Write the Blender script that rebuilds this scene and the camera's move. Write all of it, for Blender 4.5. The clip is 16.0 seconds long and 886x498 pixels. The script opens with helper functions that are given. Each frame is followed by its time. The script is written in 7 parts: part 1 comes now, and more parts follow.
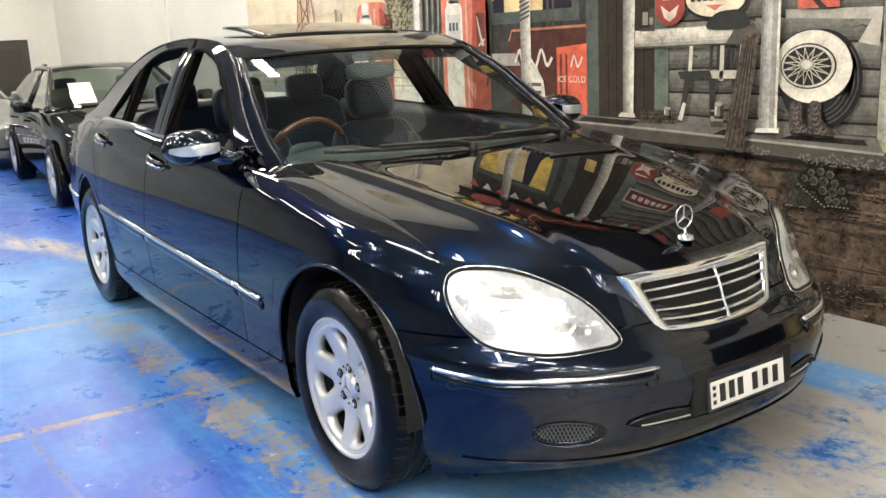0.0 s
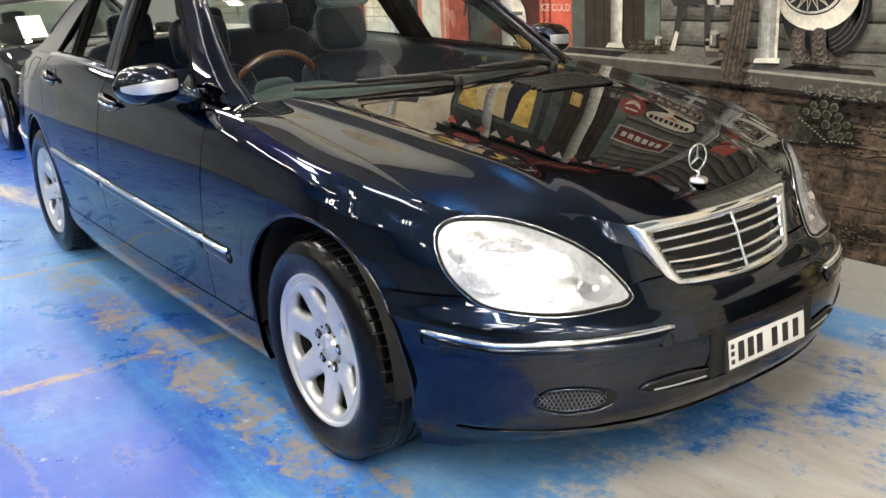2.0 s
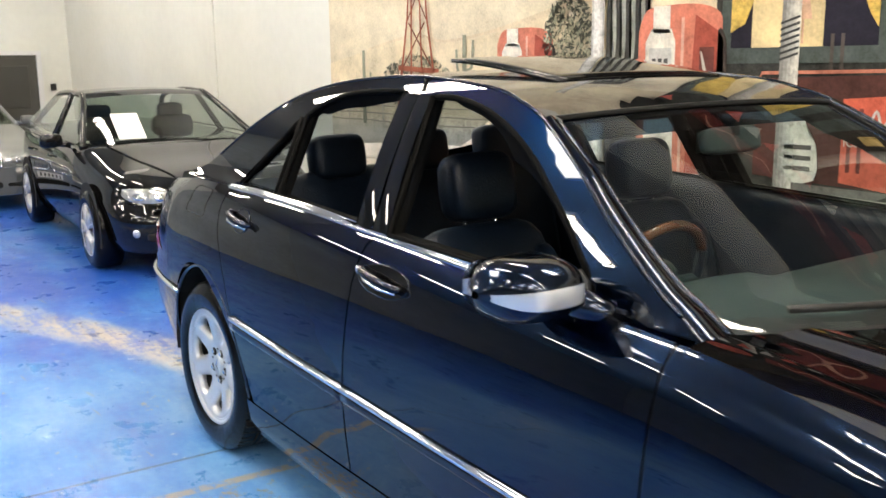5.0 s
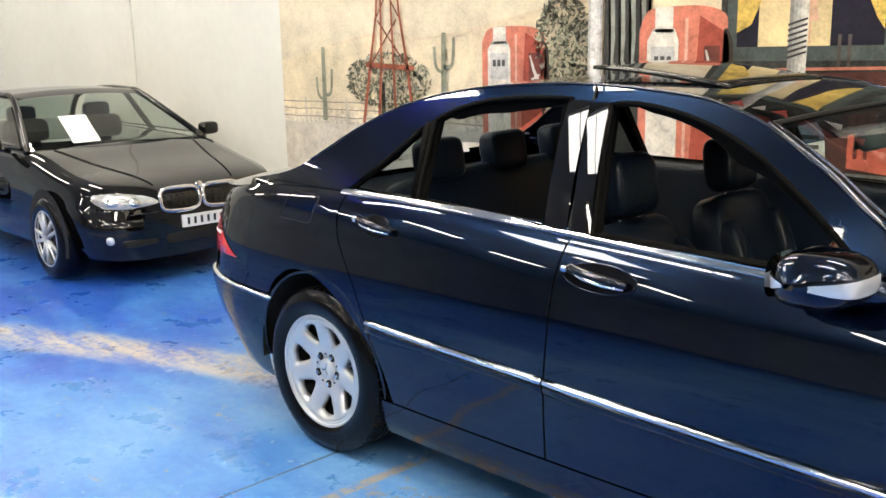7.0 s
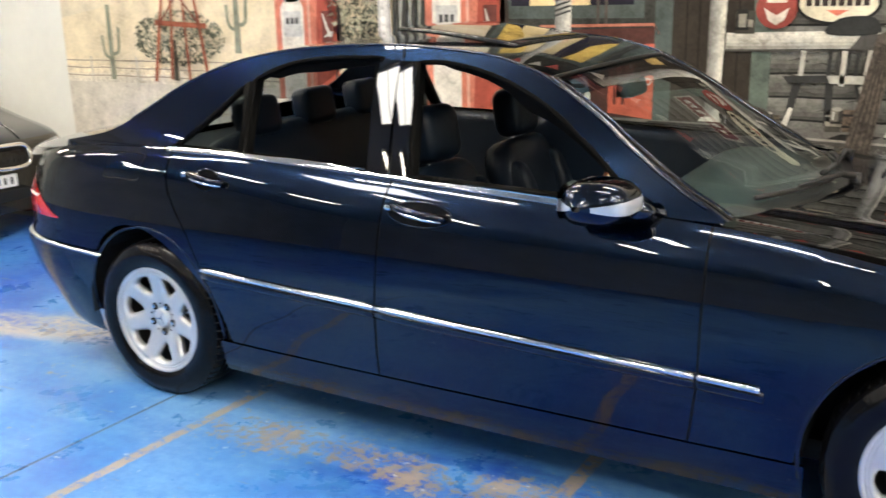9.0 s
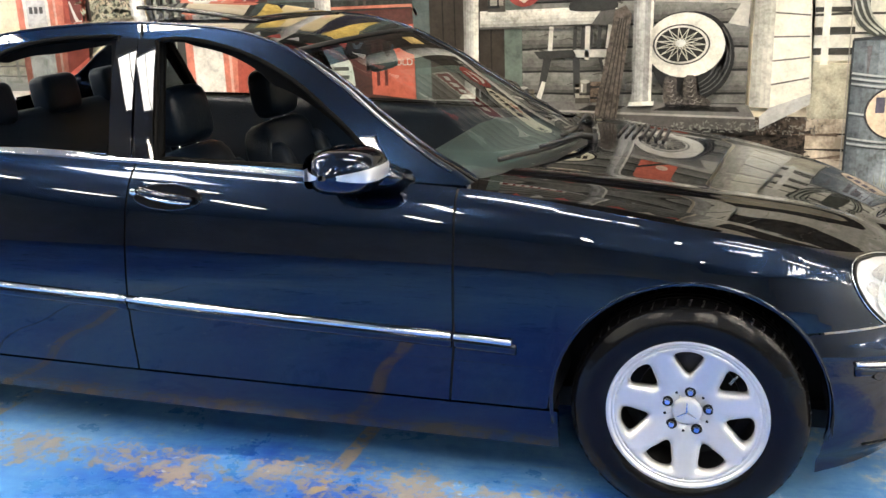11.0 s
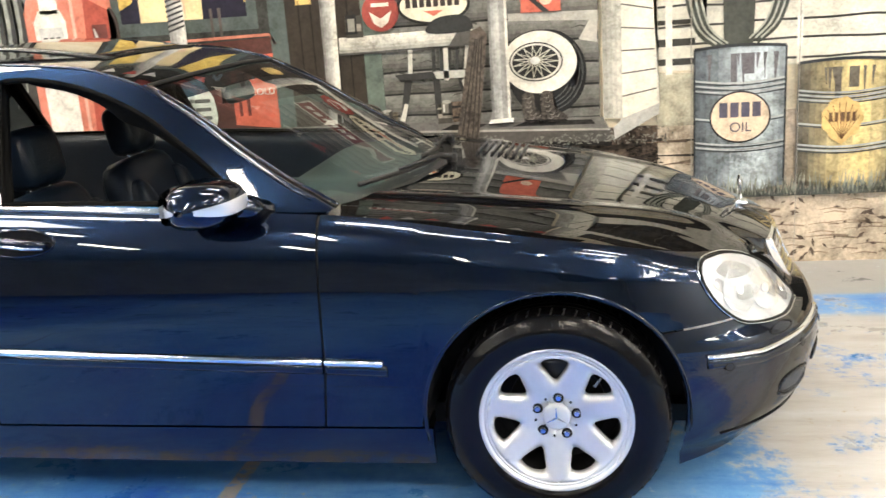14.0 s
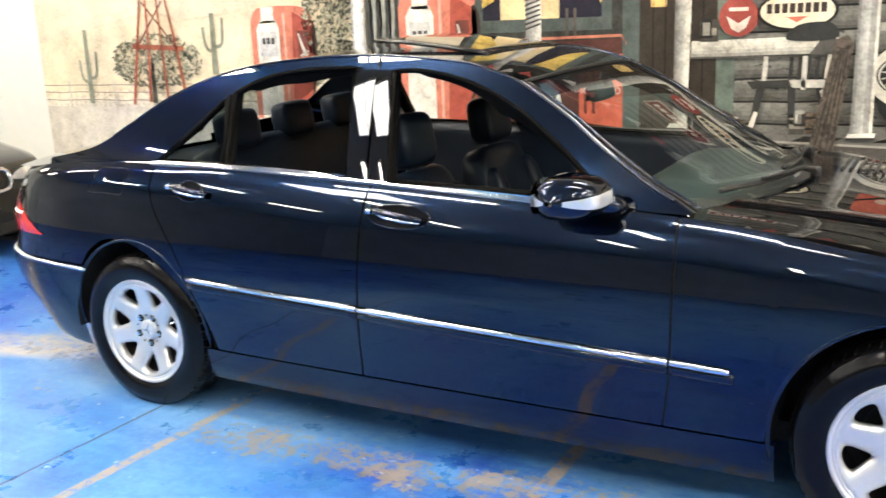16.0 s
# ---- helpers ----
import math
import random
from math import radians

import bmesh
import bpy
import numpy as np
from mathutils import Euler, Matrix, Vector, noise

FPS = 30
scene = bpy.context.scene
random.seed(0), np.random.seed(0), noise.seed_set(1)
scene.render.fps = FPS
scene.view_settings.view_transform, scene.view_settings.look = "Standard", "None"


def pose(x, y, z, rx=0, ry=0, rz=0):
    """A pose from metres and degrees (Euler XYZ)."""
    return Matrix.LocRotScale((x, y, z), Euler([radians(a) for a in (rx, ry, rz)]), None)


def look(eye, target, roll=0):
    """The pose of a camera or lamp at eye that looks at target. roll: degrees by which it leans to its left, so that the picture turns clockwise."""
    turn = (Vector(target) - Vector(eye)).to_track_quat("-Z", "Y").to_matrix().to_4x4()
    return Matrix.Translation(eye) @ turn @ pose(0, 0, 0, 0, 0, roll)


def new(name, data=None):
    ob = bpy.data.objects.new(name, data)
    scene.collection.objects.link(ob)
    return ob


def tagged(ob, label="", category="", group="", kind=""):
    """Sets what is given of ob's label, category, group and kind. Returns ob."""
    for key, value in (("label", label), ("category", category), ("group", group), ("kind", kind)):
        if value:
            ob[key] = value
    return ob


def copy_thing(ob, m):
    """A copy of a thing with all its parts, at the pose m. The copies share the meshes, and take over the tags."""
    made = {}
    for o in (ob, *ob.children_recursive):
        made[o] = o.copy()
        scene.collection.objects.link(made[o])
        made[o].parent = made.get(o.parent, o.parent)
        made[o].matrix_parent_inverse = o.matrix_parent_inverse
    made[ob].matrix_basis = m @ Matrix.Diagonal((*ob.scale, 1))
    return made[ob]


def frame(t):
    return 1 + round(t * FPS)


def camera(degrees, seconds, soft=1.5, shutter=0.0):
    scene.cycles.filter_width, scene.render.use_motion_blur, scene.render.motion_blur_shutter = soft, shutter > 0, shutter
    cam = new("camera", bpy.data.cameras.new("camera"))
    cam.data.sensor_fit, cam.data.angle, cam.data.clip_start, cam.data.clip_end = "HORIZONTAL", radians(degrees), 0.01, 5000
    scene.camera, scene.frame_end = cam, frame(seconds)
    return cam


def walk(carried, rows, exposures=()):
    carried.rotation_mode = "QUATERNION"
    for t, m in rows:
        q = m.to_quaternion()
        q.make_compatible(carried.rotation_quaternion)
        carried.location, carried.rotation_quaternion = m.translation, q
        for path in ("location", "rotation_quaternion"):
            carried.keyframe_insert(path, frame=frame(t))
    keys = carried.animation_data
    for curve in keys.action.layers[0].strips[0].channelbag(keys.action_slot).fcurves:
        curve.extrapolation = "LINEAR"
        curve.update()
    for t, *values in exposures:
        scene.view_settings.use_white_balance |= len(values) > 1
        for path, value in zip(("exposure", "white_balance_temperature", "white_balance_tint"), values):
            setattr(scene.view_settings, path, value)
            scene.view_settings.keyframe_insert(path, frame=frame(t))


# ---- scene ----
cam = camera(51.0, 16.0, shutter=0.4)
PATH = [
    (0, (2.500, -2.202, 1.414), (0.903, -1.084, 0.967), -2.74),
    (0.5, (2.498, -2.177, 1.414), (0.903, -1.069, 0.937), -3.20),
    (1, (2.460, -2.150, 1.405), (0.875, -1.041, 0.895), -3.34),
    (1.5, (2.376, -2.114, 1.396), (0.813, -0.996, 0.844), -3.38),
    (2, (2.236, -2.078, 1.384), (0.703, -0.934, 0.800), -3.08),
    (2.5, (2.022, -2.058, 1.396), (0.539, -0.859, 0.792), -1.66),
    (3, (1.780, -2.024, 1.387), (0.304, -0.813, 0.788), 0.08),
    (3.5, (1.537, -2.075, 1.453), (0.009, -0.865, 1.003), 1.26),
    (4, (1.208, -2.042, 1.479), (-0.371, -0.894, 1.046), 1.11),
    (4.5, (0.787, -2.113, 1.472), (-0.804, -0.974, 1.054), 0.23),
    (5, (0.409, -2.169, 1.501), (-1.164, -0.998, 1.105), -0.81),
    (5.2, (0.311, -2.204, 1.487), (-1.259, -1.023, 1.114), -1.30),
    (7.3, (-0.227, -3.214, 1.632), (-1.515, -1.751, 1.185), -1.46),
    (7.5, (-0.164, -3.307, 1.659), (-1.433, -1.833, 1.193), -1.83),
    (8, (-0.138, -3.425, 1.669), (-1.338, -1.903, 1.171), -2.12),
    (8.5, (-0.087, -3.529, 1.662), (-1.170, -1.928, 1.149), -1.72),
    (9, (-0.108, -3.464, 1.644), (-1.041, -1.778, 1.108), -1.29),
    (9.5, (-0.030, -3.395, 1.571), (-0.809, -1.631, 1.039), -1.22),
    (10, (0.021, -3.378, 1.545), (-0.607, -1.557, 1.006), -0.76),
    (10.2, (0.021, -3.384, 1.550), (-0.563, -1.551, 1.004), -0.42),
    (12.3, (0.087, -3.433, 1.570), (-0.362, -1.565, 1.013), -5.04),
    (12.5, (0.108, -3.433, 1.586), (-0.295, -1.555, 1.030), -5.06),
    (13, (0.115, -3.416, 1.574), (-0.152, -1.503, 1.053), -4.21),
    (13.5, (0.110, -3.412, 1.560), (-0.136, -1.495, 1.048), -4.15),
    (14, (0.097, -3.429, 1.569), (-0.203, -1.522, 1.048), -4.05),
    (14.5, (0.073, -3.430, 1.569), (-0.340, -1.542, 1.053), -3.52),
    (15, (0.017, -3.452, 1.571), (-0.557, -1.603, 1.067), -2.94),
    (15.5, (-0.028, -3.500, 1.607), (-0.789, -1.721, 1.102), -2.58),
    (16, (-0.052, -3.570, 1.594), (-0.951, -1.851, 1.105), -2.50),
]
walk(cam, [(t, look(eye, target, roll)) for t, eye, target, roll in PATH],
     exposures=[(0.0, -0.07), (3.0, -0.08), (4.5, -0.16), (9.0, -0.07), (10.0, 0.05), (12.5, 0.29), (16.0, 0.30)])

# ==== light ====
world = bpy.data.worlds.new("world")
scene.world = world
world.use_nodes = True
_bg = world.node_tree.nodes["Background"]
_sky = world.node_tree.nodes.new("ShaderNodeTexSky")
_sky.sky_type, _sky.sun_disc = "NISHITA", False
_sky.sun_elevation, _sky.sun_rotation = radians(45), radians(200)
world.node_tree.links.new(_sky.outputs[0], _bg.inputs[0])
_bg.inputs[1].default_value = 0.1
scene.view_settings.exposure = 0.0
CEIL = 4.6          # ceiling height
WALL_Y = 1.835      # painted wall
BACK_X = -14.2      # white wall at the far end

# ==== materials ====
def mat(name, color, rough=0.5, metal=0.0, coat=0.0, var=0.0, scale=6.0, bump=0.0, bscale=40.0, emit=0.0, spec=0.5):
    """Principled material with colour variation at two scales and fine relief."""
    m = bpy.data.materials.new(name)
    m.use_nodes = True
    nt = m.node_tree
    b = nt.nodes["Principled BSDF"]
    b.inputs["Base Color"].default_value = (*color, 1)
    b.inputs["Roughness"].default_value = rough
    b.inputs["Metallic"].default_value = metal
    b.inputs["Coat Weight"].default_value = coat
    b.inputs["Coat Roughness"].default_value = 0.02
    b.inputs["Specular IOR Level"].default_value = spec
    if emit:
        b.inputs["Emission Color"].default_value = (*color, 1)
        b.inputs["Emission Strength"].default_value = emit
    tc = nt.nodes.new("ShaderNodeTexCoord")
    if var:
        n1, n2 = nt.nodes.new("ShaderNodeTexNoise"), nt.nodes.new("ShaderNodeTexNoise")
        for n, s, d in ((n1, scale, 6), (n2, scale * 9, 4)):
            n.inputs["Scale"].default_value, n.inputs["Detail"].default_value = s, d
            nt.links.new(tc.outputs["Object"], n.inputs["Vector"])
        mix = nt.nodes.new("ShaderNodeMath")
        mix.operation, mix.inputs[1].default_value = "MULTIPLY_ADD", 0.5
        nt.links.new(n2.outputs[0], mix.inputs[0])
        nt.links.new(n1.outputs[0], mix.inputs[2])
        ramp = nt.nodes.new("ShaderNodeMapRange")
        ramp.inputs[1].default_value, ramp.inputs[2].default_value = 0.5, 1.0
        ramp.inputs[3].default_value, ramp.inputs[4].default_value = 1 - var, 1 + var
        nt.links.new(mix.outputs[0], ramp.inputs[0])
        mul = nt.nodes.new("ShaderNodeMix")
        mul.data_type, mul.blend_type = "RGBA", "MULTIPLY"
        mul.inputs[0].default_value = 1
        mul.inputs[6].default_value = (*color, 1)
        nt.links.new(ramp.outputs[0], mul.inputs[7])
        nt.links.new(mul.outputs[2], b.inputs["Base Color"])
    if bump:
        n3, bp = nt.nodes.new("ShaderNodeTexNoise"), nt.nodes.new("ShaderNodeBump")
        n3.inputs["Scale"].default_value, n3.inputs["Detail"].default_value = bscale, 5
        nt.links.new(tc.outputs["Object"], n3.inputs["Vector"])
        bp.inputs["Strength"].default_value, bp.inputs["Distance"].default_value = bump, 0.01
        nt.links.new(n3.outputs[0], bp.inputs["Height"])
        nt.links.new(bp.outputs[0], b.inputs["Normal"])
    return m


def glass_mat(name, tint, gloss=1.0, ior=1.5):
    """Thin clear pane: transparent with a Fresnel gloss on top."""
    m = bpy.data.materials.new(name)
    m.use_nodes = True
    nt = m.node_tree
    nt.nodes.clear()
    out, mix = nt.nodes.new("ShaderNodeOutputMaterial"), nt.nodes.new("ShaderNodeMixShader")
    tr, gl, fr = nt.nodes.new("ShaderNodeBsdfTransparent"), nt.nodes.new("ShaderNodeBsdfGlossy"), nt.nodes.new("ShaderNodeLayerWeight")
    power, blend = nt.nodes.new("ShaderNodeMath"), nt.nodes.new("ShaderNodeMapRange")
    tr.inputs[0].default_value = (*tint, 1)
    gl.inputs["Roughness"].default_value = 0.0
    gl.inputs[0].default_value = (gloss, gloss, gloss, 1)
    # gloss grows towards grazing angles alike from both sides of the thin pane
    fr.inputs[0].default_value = 0.5
    power.operation = "POWER"
    power.inputs[1].default_value = 5.0
    blend.inputs[3].default_value = ((ior - 1) / (ior + 1)) ** 2
    nt.links.new(fr.outputs["Facing"], power.inputs[0])
    nt.links.new(power.outputs[0], blend.inputs[0])
    nt.links.new(blend.outputs[0], mix.inputs[0])
    nt.links.new(tr.outputs[0], mix.inputs[1])
    nt.links.new(gl.outputs[0], mix.inputs[2])
    nt.links.new(mix.outputs[0], out.inputs[0])
    return m


def car_paint(name, color, flake, metal):
    """Deep clear-coated paint: dark base, faint metallic flake, mirror-like lacquer."""
    m = mat(name, color, 0.22, metal, 1.0, spec=0.0)
    b = m.node_tree.nodes["Principled BSDF"]
    b.inputs["Specular Tint"].default_value = (*flake, 1)
    b.inputs["Coat IOR"].default_value = 1.50
    b.inputs["Coat Roughness"].default_value = 0.004
    return m


M_PAINT = car_paint("navy_paint", (0.0045, 0.0105, 0.0265), (0.10, 0.16, 0.26), 1.0)
M_BLACKPAINT = car_paint("black_paint", (0.003, 0.003, 0.0035), (0.1, 0.1, 0.1), 0.0)
M_SILVERPAINT = mat("silver_paint", (0.25, 0.26, 0.26), 0.35, 0.7, 1.0)
M_CHROME = mat("chrome", (0.78, 0.79, 0.80), 0.06, 1.0)
M_ALLOY = mat("alloy", (0.63, 0.63, 0.625), 0.30, 0.5, 0.3, 0.05, 8)
M_RUBBER = mat("tyre_rubber", (0.0035, 0.0035, 0.004), 0.17, var=0.2, scale=8, bump=0.22, bscale=24, spec=0.2)
M_SEAL = mat("window_rubber", (0.003, 0.003, 0.003), 0.75, spec=0.05)
M_GAP = mat("black_gap", (0.002, 0.002, 0.002), 0.8)
M_PLASTIC = mat("black_plastic", (0.012, 0.012, 0.013), 0.5, bump=0.2, bscale=200)
M_LEATHER = mat("black_leather", (0.0045, 0.009, 0.018), 0.34, var=0.2, scale=9, bump=0.2, bscale=120, spec=0.25)
M_DASH = mat("dash_plastic", (0.024, 0.041, 0.042), 0.55, var=0.15, scale=7, bump=0.2, bscale=150)
M_WOOD = mat("walnut", (0.085, 0.028, 0.012), 0.2, 0, 0.8, 0.4, 14)
M_LININ = mat("headliner", (0.10, 0.10, 0.10), 0.9, var=0.1)
M_GLASS = glass_mat("windscreen_glass", (0.74, 0.84, 0.82), 1.0, 1.52)
M_GLASSD = glass_mat("tinted_glass", (0.40, 0.45, 0.46), 1.0, 1.1)
M_GLASSC = glass_mat("clear_side_glass", (0.88, 0.93, 0.89), 1.0, 1.15)
M_GLASSB = glass_mat("green_tinted_glass", (0.60, 0.67, 0.62), 1.0, 1.35)
M_LENS = glass_mat("lamp_lens", (0.95, 0.95, 0.95))
M_REFL = mat("lamp_reflector", (0.68, 0.70, 0.74), 0.24, 0.45, 0.5, var=0.28, scale=10, bump=0.8, bscale=9)
M_BOWL = mat("lamp_bowl_chrome", (0.78, 0.81, 0.86), 0.17, 0.75, 0.5, bump=0.7, bscale=9)
M_LAMPGREY = mat("smoked_lamp", (0.45, 0.46, 0.47), 0.14, 0.5, 0.6, var=0.4, scale=12, bump=0.5, bscale=14)
M_MESH = mat("grey_mesh_plastic", (0.11, 0.115, 0.12), 0.4)
M_RED = mat("red_lens", (0.55, 0.010, 0.010), 0.12, 0, 0.8)
M_WHITE = mat("white_plate", (0.75, 0.75, 0.73), 0.4)
M_INK = mat("black_ink", (0.01, 0.01, 0.01), 0.5)
M_PAPER = mat("paper", (0.8, 0.8, 0.78), 0.7)
M_WALL = mat("white_wall_paint", (0.72, 0.72, 0.67), 0.55, var=0.05, scale=1.2, bump=0.1, bscale=30)
M_HALLWALL = mat("grey_wall_paint", (0.40, 0.44, 0.45), 0.7, var=0.2, scale=0.8)
M_CEIL = mat("ceiling_sheet", (0.31, 0.315, 0.31), 0.7, var=0.06, scale=1.0)
M_TUBE = mat("light_diffuser", (1.0, 0.90, 0.745), 0.5, emit=76.0)
M_SKYLIGHT = mat("skylight_sheet", (1.0, 0.95, 0.87), 0.5, emit=26.0)
M_FIX = mat("fixture_white", (0.7, 0.7, 0.7), 0.4)


def floor_mat():
    """Blue floor paint worn through to tan concrete, with bay lines, a saw-cut joint and scuffs."""
    m = bpy.data.materials.new("blue_floor_paint")
    m.use_nodes = True
    nt = m.node_tree
    b = nt.nodes["Principled BSDF"]
    tc = nt.nodes.new("ShaderNodeTexCoord")
    sep = nt.nodes.new("ShaderNodeSeparateXYZ")
    nt.links.new(tc.outputs["Object"], sep.inputs[0])
    X, Y = sep.outputs[0], sep.outputs[1]

    def noise_node(scale, detail, rough=0.55, stretch=None, turn=0.0):
        n = nt.nodes.new("ShaderNodeTexNoise")
        n.inputs["Scale"].default_value, n.inputs["Detail"].default_value, n.inputs["Roughness"].default_value = scale, detail, rough
        if stretch:
            mp = nt.nodes.new("ShaderNodeMapping")
            mp.inputs["Scale"].default_value = stretch
            mp.inputs["Rotation"].default_value = (0, 0, turn)
            nt.links.new(tc.outputs["Object"], mp.inputs[0])
            nt.links.new(mp.outputs[0], n.inputs["Vector"])
        else:
            nt.links.new(tc.outputs["Object"], n.inputs["Vector"])
        return n.outputs[0]

    def op(kind, *args):
        n = nt.nodes.new("ShaderNodeMath")
        n.operation = kind
        for k, v in enumerate(args):
            if isinstance(v, (int, float)):
                n.inputs[k].default_value = v
            else:
                nt.links.new(v, n.inputs[k])
        return n.outputs[0]

    def step(v, lo, hi, a=0.0, c=1.0):
        n = nt.nodes.new("ShaderNodeMapRange")
        n.interpolation_type = "SMOOTHSTEP"
        nt.links.new(v, n.inputs[0])
        for k, w in ((1, lo), (2, hi), (3, a), (4, c)):
            n.inputs[k].default_value = w
        return n.outputs[0]

    def ramp(fac, stops):
        r = nt.nodes.new("ShaderNodeValToRGB")
        r.color_ramp.elements[0].position, r.color_ramp.elements[0].color = stops[0][0], (*stops[0][1], 1)
        r.color_ramp.elements[1].position, r.color_ramp.elements[1].color = stops[-1][0], (*stops[-1][1], 1)
        for p, c in stops[1:-1]:
            e = r.color_ramp.elements.new(p)
            e.color = (*c, 1)
        nt.links.new(fac, r.inputs[0])
        return r.outputs[0]

    def mixc(fac, a, c):
        x = nt.nodes.new("ShaderNodeMix")
        x.data_type = "RGBA"
        nt.links.new(fac, x.inputs[0])
        nt.links.new(a, x.inputs[6])
        nt.links.new(c, x.inputs[7])
        return x.outputs[2]

    big, mid, fine = noise_node(0.85, 5, 0.6), noise_node(3.2, 9, 0.72), noise_node(22, 7, 0.7)
    streak = noise_node(2.4, 8, 0.7, (0.55, 2.6, 1), 0.45)
    flake = op("ADD", op("MULTIPLY", mid, 0.6), op("MULTIPLY", fine, 0.4))
    # blue: deep where fresh, chalky where rubbed
    tone = op("ADD", op("MULTIPLY", big, 0.55), op("ADD", op("MULTIPLY", streak, 0.25), op("MULTIPLY", fine, 0.20)))
    tone = op("ADD", tone, step(X, -5.2, -3.2, -0.12, 0.0))
    # floor colour darkened to a deeper blue on the strip beside the bay
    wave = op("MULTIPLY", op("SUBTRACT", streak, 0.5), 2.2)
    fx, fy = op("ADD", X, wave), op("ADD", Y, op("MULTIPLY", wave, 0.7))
    dark_strip = op("MULTIPLY", op("MULTIPLY", step(fx, -3.0, -0.9), step(fx, 0.6, 2.2, 1.0, 0.0)), op("MULTIPLY", step(fy, -3.6, -1.7), step(fy, -1.25, -0.65, 1.0, 0.0)))
    tone = op("SUBTRACT", tone, op("MULTIPLY", dark_strip, 0.12))
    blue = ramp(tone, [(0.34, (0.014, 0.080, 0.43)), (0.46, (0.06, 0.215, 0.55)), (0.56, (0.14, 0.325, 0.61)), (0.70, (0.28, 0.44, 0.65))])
    worn = ramp(streak, [(0.30, (0.36, 0.32, 0.27)), (0.5, (0.49, 0.455, 0.40)), (0.7, (0.58, 0.565, 0.54))])
    # bare concrete in front of the bay
    front = op("MULTIPLY", step(op("ADD", X, op("MULTIPLY", Y, 0.35)), 0.0, 0.9, -0.02, 0.155), step(Y, -3.4, -1.6))
    patchy = op("ADD", op("MULTIPLY", big, 0.45), op("MULTIPLY", flake, 0.55))
    wear = step(op("ADD", patchy, front), 0.575, 0.645, 0.0, 0.90)
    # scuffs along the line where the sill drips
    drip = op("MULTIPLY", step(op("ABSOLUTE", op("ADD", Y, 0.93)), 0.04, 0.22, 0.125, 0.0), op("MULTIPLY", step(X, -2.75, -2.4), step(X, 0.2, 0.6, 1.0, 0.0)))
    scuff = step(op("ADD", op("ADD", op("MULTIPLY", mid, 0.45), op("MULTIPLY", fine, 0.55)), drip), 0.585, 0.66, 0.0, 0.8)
    # curved tan track behind the saloon's tail
    centre = op("ADD", op("MULTIPLY", X, 0.42), op("ADD", 1.36, op("MULTIPLY", step(X, -5.2, -3.6, 0.0, 1.0), -0.10)))
    dist = op("ABSOLUTE", op("SUBTRACT", Y, centre))
    track = op("MULTIPLY", step(op("ADD", dist, op("MULTIPLY", op("SUBTRACT", flake, 0.5), 0.45)), 0.08, 0.26, 1.0, 0.0), op("MULTIPLY", step(X, -7.2, -6.2), step(X, -3.4, -2.9, 1.0, 0.0)))
    track = op("MULTIPLY", track, step(op("ADD", op("MULTIPLY", streak, 0.6), op("MULTIPLY", fine, 0.4)), 0.42, 0.58, 0.1, 0.9))

    def bay_line(x0, slope, y0, y1, w, gaps):
        d = op("ABSOLUTE", op("SUBTRACT", op("SUBTRACT", X, x0), op("MULTIPLY", Y, slope)))
        d = op("ADD", d, op("MULTIPLY", op("SUBTRACT", fine, 0.5), w * 0.8))
        on = op("MULTIPLY", step(d, w * 0.45, w * 0.6, 1.0, 0.0), op("MULTIPLY", step(Y, y0, y0 + 0.1), step(Y, y1, y1 + 0.1, 1.0, 0.0)))
        return op("MULTIPLY", on, step(flake, gaps, gaps + 0.08))

    lines = op("MAXIMUM", bay_line(-1.070, 0.062, -2.1, 1.2, 0.056, 0.435), bay_line(-2.535, 0.085, -1.85, 1.2, 0.048, 0.44))
    joint = step(op("ABSOLUTE", op("SUBTRACT", op("ADD", X, 2.845), op("MULTIPLY", Y, 0.066))), 0.004, 0.010, 1.0, 0.0)
    strip_edge = op("ADD", Y, op("MULTIPLY", op("SUBTRACT", flake, 0.5), 0.10))
    bare = step(strip_edge, WALL_Y - 0.63, WALL_Y - 0.57)
    rim_blue = op("MULTIPLY", step(strip_edge, WALL_Y - 0.95, WALL_Y - 0.85), step(flake, 0.40, 0.52))
    tan = ramp(streak, [(0.35, (0.42, 0.34, 0.23)), (0.65, (0.54, 0.48, 0.38))])
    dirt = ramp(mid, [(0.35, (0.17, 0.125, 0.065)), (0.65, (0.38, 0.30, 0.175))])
    grey = ramp(mid, [(0.3, (0.24, 0.25, 0.25)), (0.7, (0.40, 0.40, 0.39))])
    black = ramp(mid, [(0.0, (0.02, 0.03, 0.06)), (1.0, (0.02, 0.03, 0.06))])
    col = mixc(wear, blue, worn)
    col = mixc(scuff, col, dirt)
    col = mixc(track, col, tan)
    col = mixc(rim_blue, col, blue)
    ochre = ramp(mid, [(0.35, (0.30, 0.20, 0.085)), (0.65, (0.47, 0.36, 0.19))])
    col = mixc(op("MULTIPLY", lines, 0.75), col, ochre)
    col = mixc(op("MULTIPLY", joint, 0.8), col, black)
    col = mixc(bare, col, grey)
    # a wandering crack with a rubbed pale edge
    wander = op("ADD", op("ADD", Y, 1.61), op("ADD", op("MULTIPLY", op("SUBTRACT", mid, 0.5), 0.20), op("MULTIPLY", op("SUBTRACT", fine, 0.5), 0.05)))
    along = op("MULTIPLY", step(X, -1.4, -1.2), step(X, 0.5, 0.9, 1.0, 0.0))
    rubbed = op("MULTIPLY", step(op("ABSOLUTE", wander), 0.004, 0.016, 0.16, 0.0), along)
